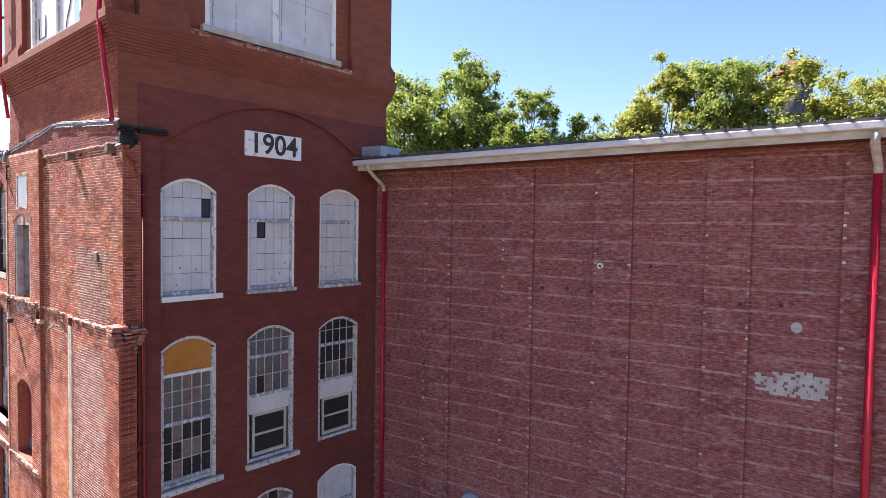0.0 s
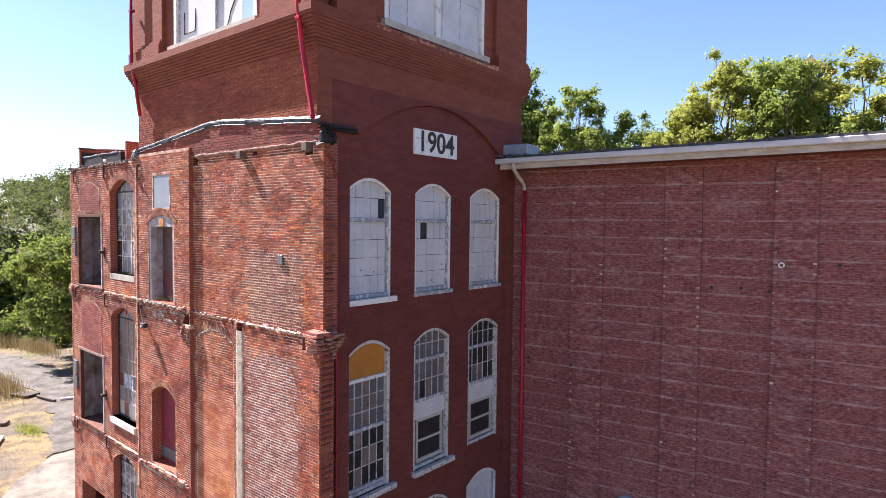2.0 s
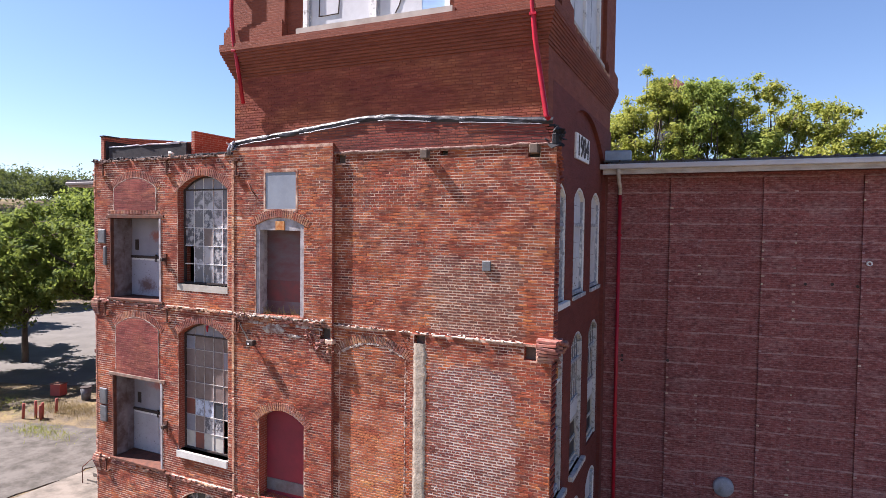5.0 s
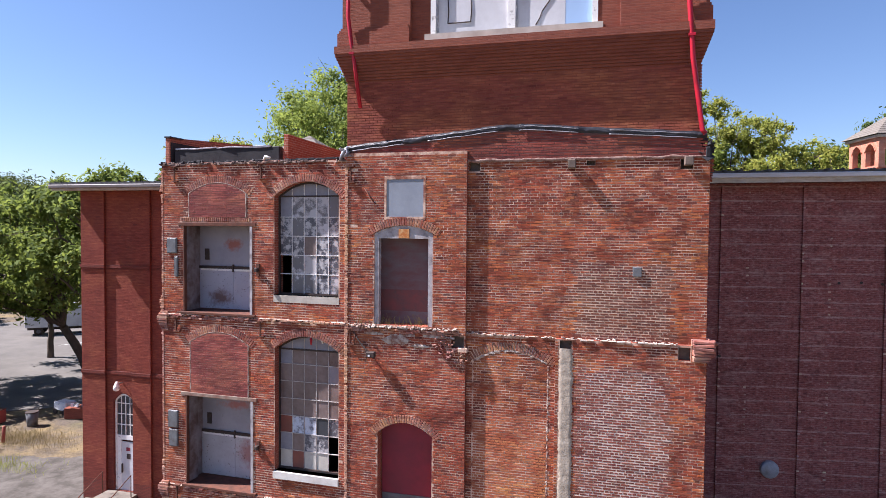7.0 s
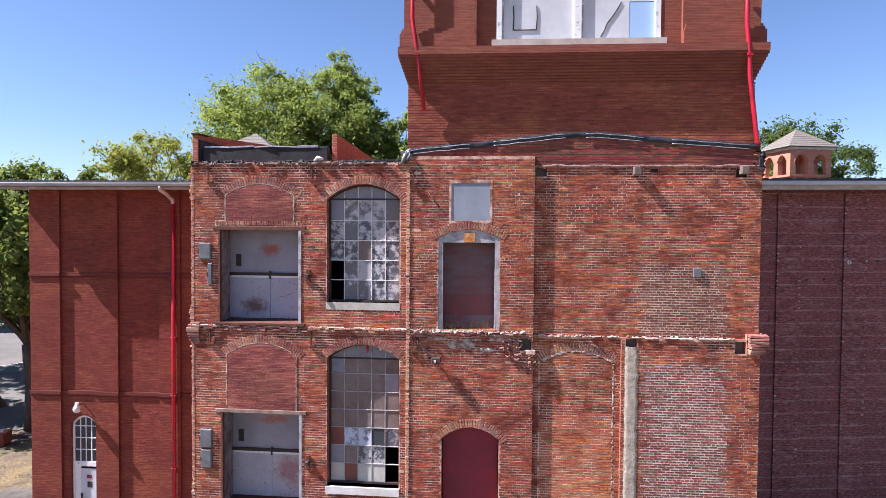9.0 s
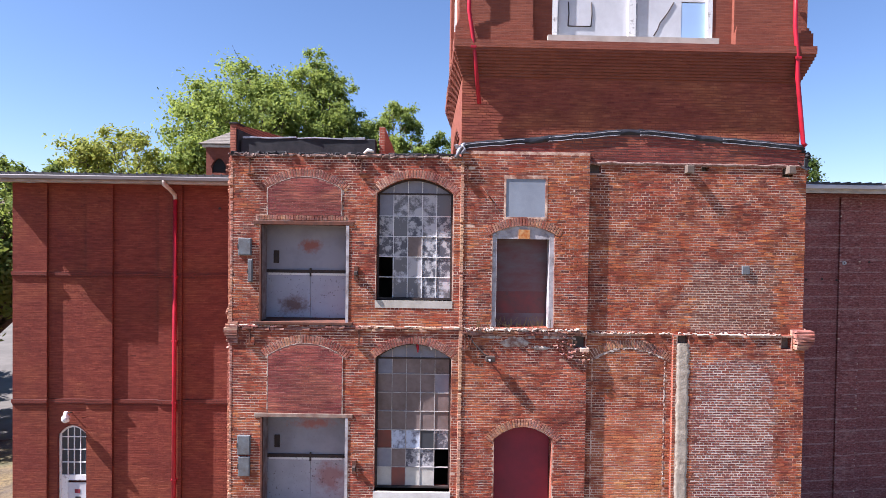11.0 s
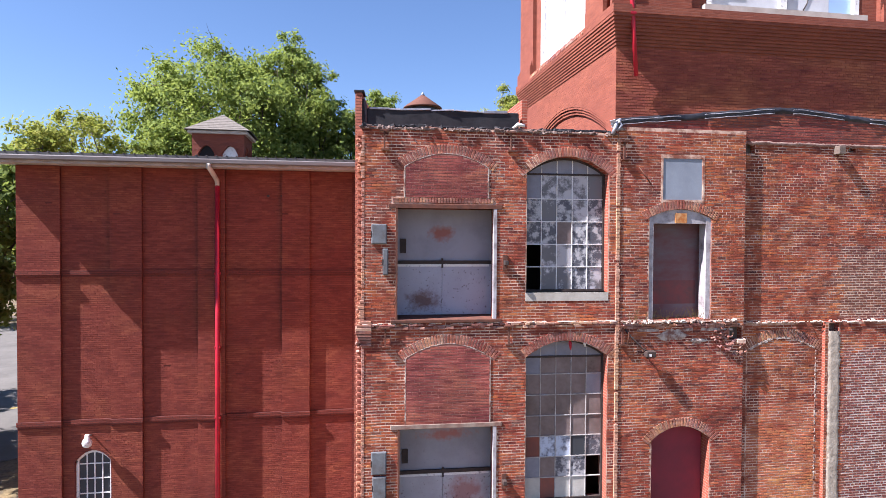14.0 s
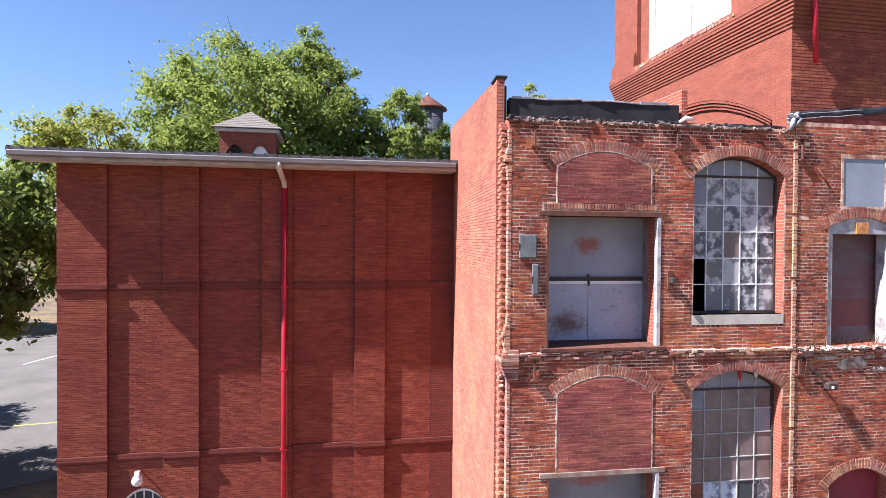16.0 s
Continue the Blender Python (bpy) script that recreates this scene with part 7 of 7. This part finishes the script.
def cupola(x, y, w, eave, apex, turn, label, closed, brick, drop=(0.26, 0.12)):
    """A square brick cupola on its tower: arched openings on each side and a pyramid roof."""
    c = empty("cupola", label, "cupola", "structure", at=pose(x, y, 0, 0, 0, turn))
    h = w / 2
    z0 = eave - w * 0.62
    part("base", bx(-h + 0.1, h - 0.1, -h + 0.1, h - 0.1, 0, z0), brick, c)
    for k in range(4):
        ops = arch_row(-h + 0.15, h - 0.15, z0 + 0.15, 2, w * 0.3, eave - w * drop[0], eave - w * drop[1])
        ob = wall("arcade", FRONT(-h), -h + (0.0 if k % 2 == 0 else 0.3), h - (0.0 if k % 2 == 0 else 0.3), z0, eave - 0.05, ops, 0.3, brick, c)
        ob.matrix_basis = pose(0, 0, 0, 0, 0, 90 * k)
        for i, o in enumerate(ops):
            if closed:
                # one arch of each pair gets a dark sheet that paints the shade inside
                sh = part("shutter", pprism(FRONT(-h), pane_outline(o, o.a, o.b, o.bottom, o.crown), 0.14, 0.2), WHITE if i else DARK, c)
                sh.matrix_basis = pose(0, 0, 0, 0, 0, 90 * k)
            rim_ = part("arch_trim", arched_strip(FRONT(-h), Opening(o.a - 0.08, o.b + 0.08, o.bottom, o.spring, o.crown + 0.1), 0, 0.09, -0.05, 0.02), brick, c)
            rim_.matrix_basis = pose(0, 0, 0, 0, 0, 90 * k)
    part("cornice", bx(-h - 0.2, h + 0.2, -h - 0.2, h + 0.2, eave - 0.05, eave + 0.13, None, 0.03), FASCIA, c)
    bm = bmesh.new()
    e = h + 0.32
    rows = 9
    for k in range(rows):     # shingle rows
        a, b = e * (1 - k / rows) + 0.03, e * (1 - (k + 1) / rows)
        za, zb = eave + 0.13 + (apex - eave - 0.13) * k / rows, eave + 0.13 + (apex - eave - 0.13) * (k + 1) / rows
        q = [bm.verts.new((sx * s, sy * s, z)) for s, z in ((a, za + 0.03), (max(b, 0.02), zb + 0.03)) for sx, sy in ((-1, -1), (1, -1), (1, 1), (-1, 1))]
        lowr = [bm.verts.new((sx * a, sy * a, za)) for sx, sy in ((-1, -1), (1, -1), (1, 1), (-1, 1))]
        for i in range(4):
            j = (i + 1) % 4
            bm.faces.new((q[i], q[j], q[j + 4], q[i + 4]))
            bm.faces.new((lowr[i], lowr[j], q[j], q[i]))
    part("roof", bm, SHINGLE, c)
    return c


cupola(-21.68, 23.87, 2.8, 17.52, 18.78, 0, "small red brick cupola with shuttered arches", True, TOWER, (0.42, 0.25))
cupola(15.3, 28.87, 3.0, 18.2, 19.75, 9.85, "open orange brick belfry with arches and shingle roof", False, ORANGE_WALL)

tank = empty("water_tower", "round grey water tower with conical rusty roof", "water tower", at=pose(-2.7, 81.6, ground_z(-2.7, 81.6)))
TG = plain("grey_tank_steel", (0.11, 0.12, 0.14), (0.065, 0.065, 0.075), 0.8, 0.75, 0.0)
bm = bmesh.new()
tube(bm, [(0, 0, 24.0), (0, 0, 24.1), (0, 0, 32.2)], [2.3, 2.4, 2.4], 28)
part("drum", bm, TG, tank)
bm = bmesh.new()
tube(bm, [(0, 0, 31.9), (0, 0, 32.1), (0, 0, 33.2), (0, 0, 34.1)], [3.05, 3.0, 1.45, 0.2], 28)
part("cone_roof", bm, RUST, tank)
bm = bmesh.new()
tube(bm, [(0, 0, 33.9), (0, 0, 34.6)], [0.45, 0.05], 10)
part("cap", bm, FLASHING, tank)
for k in range(4):
    bm = bmesh.new()
    tube(bm, [(2.43 * math.cos(q * math.tau / 28), 2.43 * math.sin(q * math.tau / 28), 24.8 + k * 1.9) for q in range(29)], 0.05, 6)
    part("hoop", bm, IRON, tank)
for k in range(6):
    a = k * math.tau / 6
    bm = bmesh.new()
    tube(bm, [(3.2 * math.cos(a), 3.2 * math.sin(a), -0.5), (2.3 * math.cos(a), 2.3 * math.sin(a), 24.1)], 0.2, 8)
    part("leg", bm, TG, tank)

# ---- lot clutter ----
for x, y, h in ((-35.6, 10.6, 0.95), (-35.0, 11.0, 1.1), (-34.7, 11.2, 0.95), (-34.4, 10.9, 0.9), (-34.9, 12.2, 0.95)):
    bm = bmesh.new()
    tube(bm, [(0, 0, 0), (0, 0, h - 0.04), (0, 0, h)], [0.085, 0.085, 0.05], 10)
    ob = part("bollard", bm, plain("faded_red_paint", (0.42, 0.11, 0.08), (0.3, 0.1, 0.08), 3.0, 0.8))
    ob.matrix_basis = pose(x, y, 0, random.uniform(-3, 3), random.uniform(-3, 3), 0)
    tagged(ob, "short faded red post in dry grass", "bollard", "red posts")
bx_ob = empty("crate", "faded red box on the edge of the lot", "crate", at=pose(-38.6, 14.8, 0.02, 0, 0, 12))
part("case", bx(-0.42, 0.42, -0.32, 0.32, 0, 0.8, None, 0.03), plain("red_box_paint", (0.45, 0.09, 0.07), (0.33, 0.08, 0.06), 2.0, 0.7), bx_ob)
part("lid", bx(-0.45, 0.45, -0.35, 0.35, 0.8, 0.85, None, 0.02), RUST, bx_ob)


def bin_can(x, y):
    b = empty("trash_can", "grey dented trash can on bare ground", "trash can", group="trash cans", at=pose(x, y, 0))
    bm = bmesh.new()
    tube(bm, [(0, 0, 0), (0, 0, 0.85)], [0.28, 0.35], 14)
    part("drum", bm, GREY_BOX, b)
    bm = bmesh.new()
    tube(bm, [(0, 0, 0.82), (0, 0, 0.88)], [0.37, 0.37], 14)
    part("rim", bm, IRON, b)


bin_can(-36.0, 15.0)
pl = empty("planter", "red brick planter full of scrap", "planter", at=pose(-34.6, 17.2, 0, 0, 0, 15))
part("tub", bx(-0.75, 0.75, -0.5, 0.5, 0, 0.7, None, 0.03), TOWER, pl)
for k in range(6):
    part("scrap", bx(-0.1, 0.1, -0.07, 0.07, 0, 0.25, pose(random.uniform(-0.5, 0.5), random.uniform(-0.3, 0.3), 0.62, random.uniform(-40, 40), random.uniform(-40, 40), random.uniform(0, 180)), 0.01), WHITE if k % 2 else GREY_BOX, pl)
ct = empty("cart", "white plastic cart on the bare ground", "cart", at=pose(-36.2, 17.6, 0, 0, 0, -10))
part("tub", bx(-0.6, 0.6, -0.4, 0.4, 0.25, 0.8, None, 0.06), WHITE, ct)
for sx in (-0.45, 0.45):
    bm = bmesh.new()
    tube(bm, [(sx, -0.42, 0.18), (sx, -0.34, 0.18)], 0.18, 12)
    part("wheel", bm, IRON, ct)


def truck(x, y, turn):
    """A parked white box truck."""
    t = empty("box_truck", "white box truck parked across the lot", "truck", at=pose(x, y, 0.02, 0, 0, turn))
    part("box_body", bx(-4.2, 1.4, -1.2, 1.2, 0.9, 3.4, None, 0.05), BOARD, t)
    cab = prism([(1.5, 0.6), (3.3, 0.6), (3.35, 1.4), (2.9, 1.6), (2.4, 2.4), (1.5, 2.45)], -1.05, 1.05)
    part("cab", cab, BOARD, t)
    part("windscreen", prism([(2.47, 2.3), (2.93, 1.64), (2.99, 1.64), (2.53, 2.3)], -0.9, 0.9), PANE_DARK, t)
    part("chassis", bx(-4.1, 3.3, -0.5, 0.5, 0.55, 0.88), IRON, t)
    for wx in (-2.9, 2.4):
        for s in (-1, 1):
            bm = bmesh.new()
            tube(bm, [(wx, s * 0.8, 0.45), (wx, s * 1.1, 0.45)], 0.45, 16)
            wh = part("wheel", bm, IRON, t)
            bm = bmesh.new()
            tube(bm, [(wx, s * 1.09, 0.45), (wx, s * 1.12, 0.45)], 0.22, 12)
            part("rim", bm, GREY_BOX, wh)


truck(-61.5, 42.3, 36)
house = empty("house", "small pale house with a brown hipped roof on the hill", "house", at=pose(-122, 29, ground_z(-122, 29) - 1.2, 0, 0, 60))
part("wall", bx(-5, 5, -3.5, 3.5, -2, 2.7), LINTEL, house)
bm = bmesh.new()
e = [bm.verts.new(p) for p in ((-5.6, -4.1, 2.7), (5.6, -4.1, 2.7), (5.6, 4.1, 2.7), (-5.6, 4.1, 2.7), (-2, 0, 4.9), (2, 0, 4.9))]
for q in ((0, 1, 5, 4), (1, 2, 5), (2, 3, 4, 5), (3, 0, 4), (3, 2, 1, 0)):
    bm.faces.new([e[i] for i in q])
part("roof", bm, SHINGLE, house)
for x in (-3.2, 0.2, 3.2):
    wob = part("window", bx(x - 0.5, x + 0.5, -3.53, -3.48, 0.6, 1.9), PANE_DARK, house)
    part("frame", bx(x - 0.58, x + 0.58, -3.56, -3.53, 0.52, 0.6), WHITE, wob)

# dry reeds, tufts and bushes
STRAW = leaf_material("dry_straw", (0.22, 0.165, 0.085), (0.30, 0.23, 0.12), (0.15, 0.115, 0.06), 0.3, (0.40, 0.30, 0.13))
rnd0 = np.random.default_rng(9)


def blades(name, spots, count, high, mat, label, category, lean=0.25):
    vs, fs = [], []
    for x, y, rx, ry in spots:
        for _ in range(count):
            px, py = x + rnd0.normal() * rx * 0.52, y + rnd0.normal() * ry * 0.55
            h, a = high * rnd0.uniform(0.4, 1.2), rnd0.uniform(0, math.tau)
            dx, dy, w_ = rnd0.normal() * lean * h, rnd0.normal() * lean * h, 0.010 + 0.012 * high
            k = len(vs)
            z = max(ground_z(px, py), 0.0) - 0.05
            vs += [(px - w_ * math.cos(a), py - w_ * math.sin(a), z), (px + w_ * math.cos(a), py + w_ * math.sin(a), z), (px + dx + w_ * 0.4, py + dy, z + h), (px + dx - w_ * 0.4, py + dy, z + h)]
            fs.append((k, k + 1, k + 2, k + 3))
    return tagged(raw(name, vs, fs, mat), label, category, kind="stuff")


blades("reeds", [(-41, 4.6, 3.0, 0.9), (-45, 3.5, 3.0, 1.0), (-55, 11.2, 3.5, 0.9), (-60, 9.8, 3.0, 0.8)], 900, 1.15, STRAW, "tall dry yellow reeds on waste ground", "reeds", 0.15)
blades("dry_grass", [(-30, -1.5, 5, 2.5), (-38, 0.5, 6, 3), (-34.5, 13, 3.0, 1.2), (-27, -3, 5, 2.5), (-48, 0, 8, 3)], 1900, 0.26, STRAW, "dry yellow grass tufts", "grass", 0.5)
blades("weeds", [(-41.0, 11.5, 4, 1.2), (-32, 9.5, 2.5, 0.8), (-30.0, 3.2, 1.6, 0.5)], 500, 0.35, LEAF_YELLOW, "low green weeds in cracks", "weeds", 0.6)
for x, y, r in ((-62, 9.6, 1.9), (-55.4, 13.2, 1.0), (-57, 15, 1.3), (-66, 12, 1.6)):
    b = empty("bush", "round dark green bush on waste ground", "bush", group="bushes", at=pose(x, y, 0))
    rb = np.random.default_rng(int(-x * 10))
    cs = [(rb.normal() * r * 0.4, rb.normal() * r * 0.4, r * rb.uniform(0.25, 1.2)) for _ in range(16)]
    v, f = leaf_cloud(rb, cs, [r * 0.42] * 16, 110, 0.12)
    raw("foliage", v.tolist(), f.tolist(), LEAF_DARK, b)
    bm = bmesh.new()
    for k in range(4):
        limb(bm, rb, (0, 0, -0.1), (rb.normal() * r * 0.4, rb.normal() * r * 0.4, r), 0.05, 0.015)
    part("stem", bm, BARK, b)
for x, y, l, w_, r, m_ in ((-38.4, 5.4, 1.6, 1.0, 20, IRON), (-29.0, 1.2, 1.8, 0.7, -25, WHITE), (-36.2, 6.0, 2.2, 0.2, 10, BARK), (-32.5, 2.4, 0.9, 0.6, 50, BARK), (-35.0, 7.2, 1.4, 0.15, 70, WHITE)):
    ob = part("debris", bx(-l / 2, l / 2, -w_ / 2, w_ / 2, 0, 0.16, None, 0.02), m_)
    ob.matrix_basis = pose(x, y, 0.014, 0, 0, r)
    tagged(ob, "broken board lying on the waste ground", "debris", "debris")

# weeds on the ledges of the front
vs, fs = [], []
for u0, u1, z, y, count in ((-8.4, -6.0, 9.9, -0.06, 45), (-7.8, -6.3, 9.92, 0.1, 30), (-8.4, -5.8, 4.98, -0.06, 40)):
    for _ in range(count):
        x, h = rnd0.uniform(u0, u1), rnd0.uniform(0.06, 0.28)
        dx, dy, k = rnd0.normal() * 0.1, -abs(rnd0.normal()) * 0.06, len(vs)
        vs += [(x - 0.006, y, z), (x + 0.006, y, z), (x + dx + 0.004, y + dy, z + h), (x + dx - 0.004, y + dy, z + h)]
        fs.append((k, k + 1, k + 2, k + 3))
tagged(raw("ledge_weeds", vs, fs, STRAW), "dry weeds sprouting from the broken ledge", "weeds", kind="stuff")
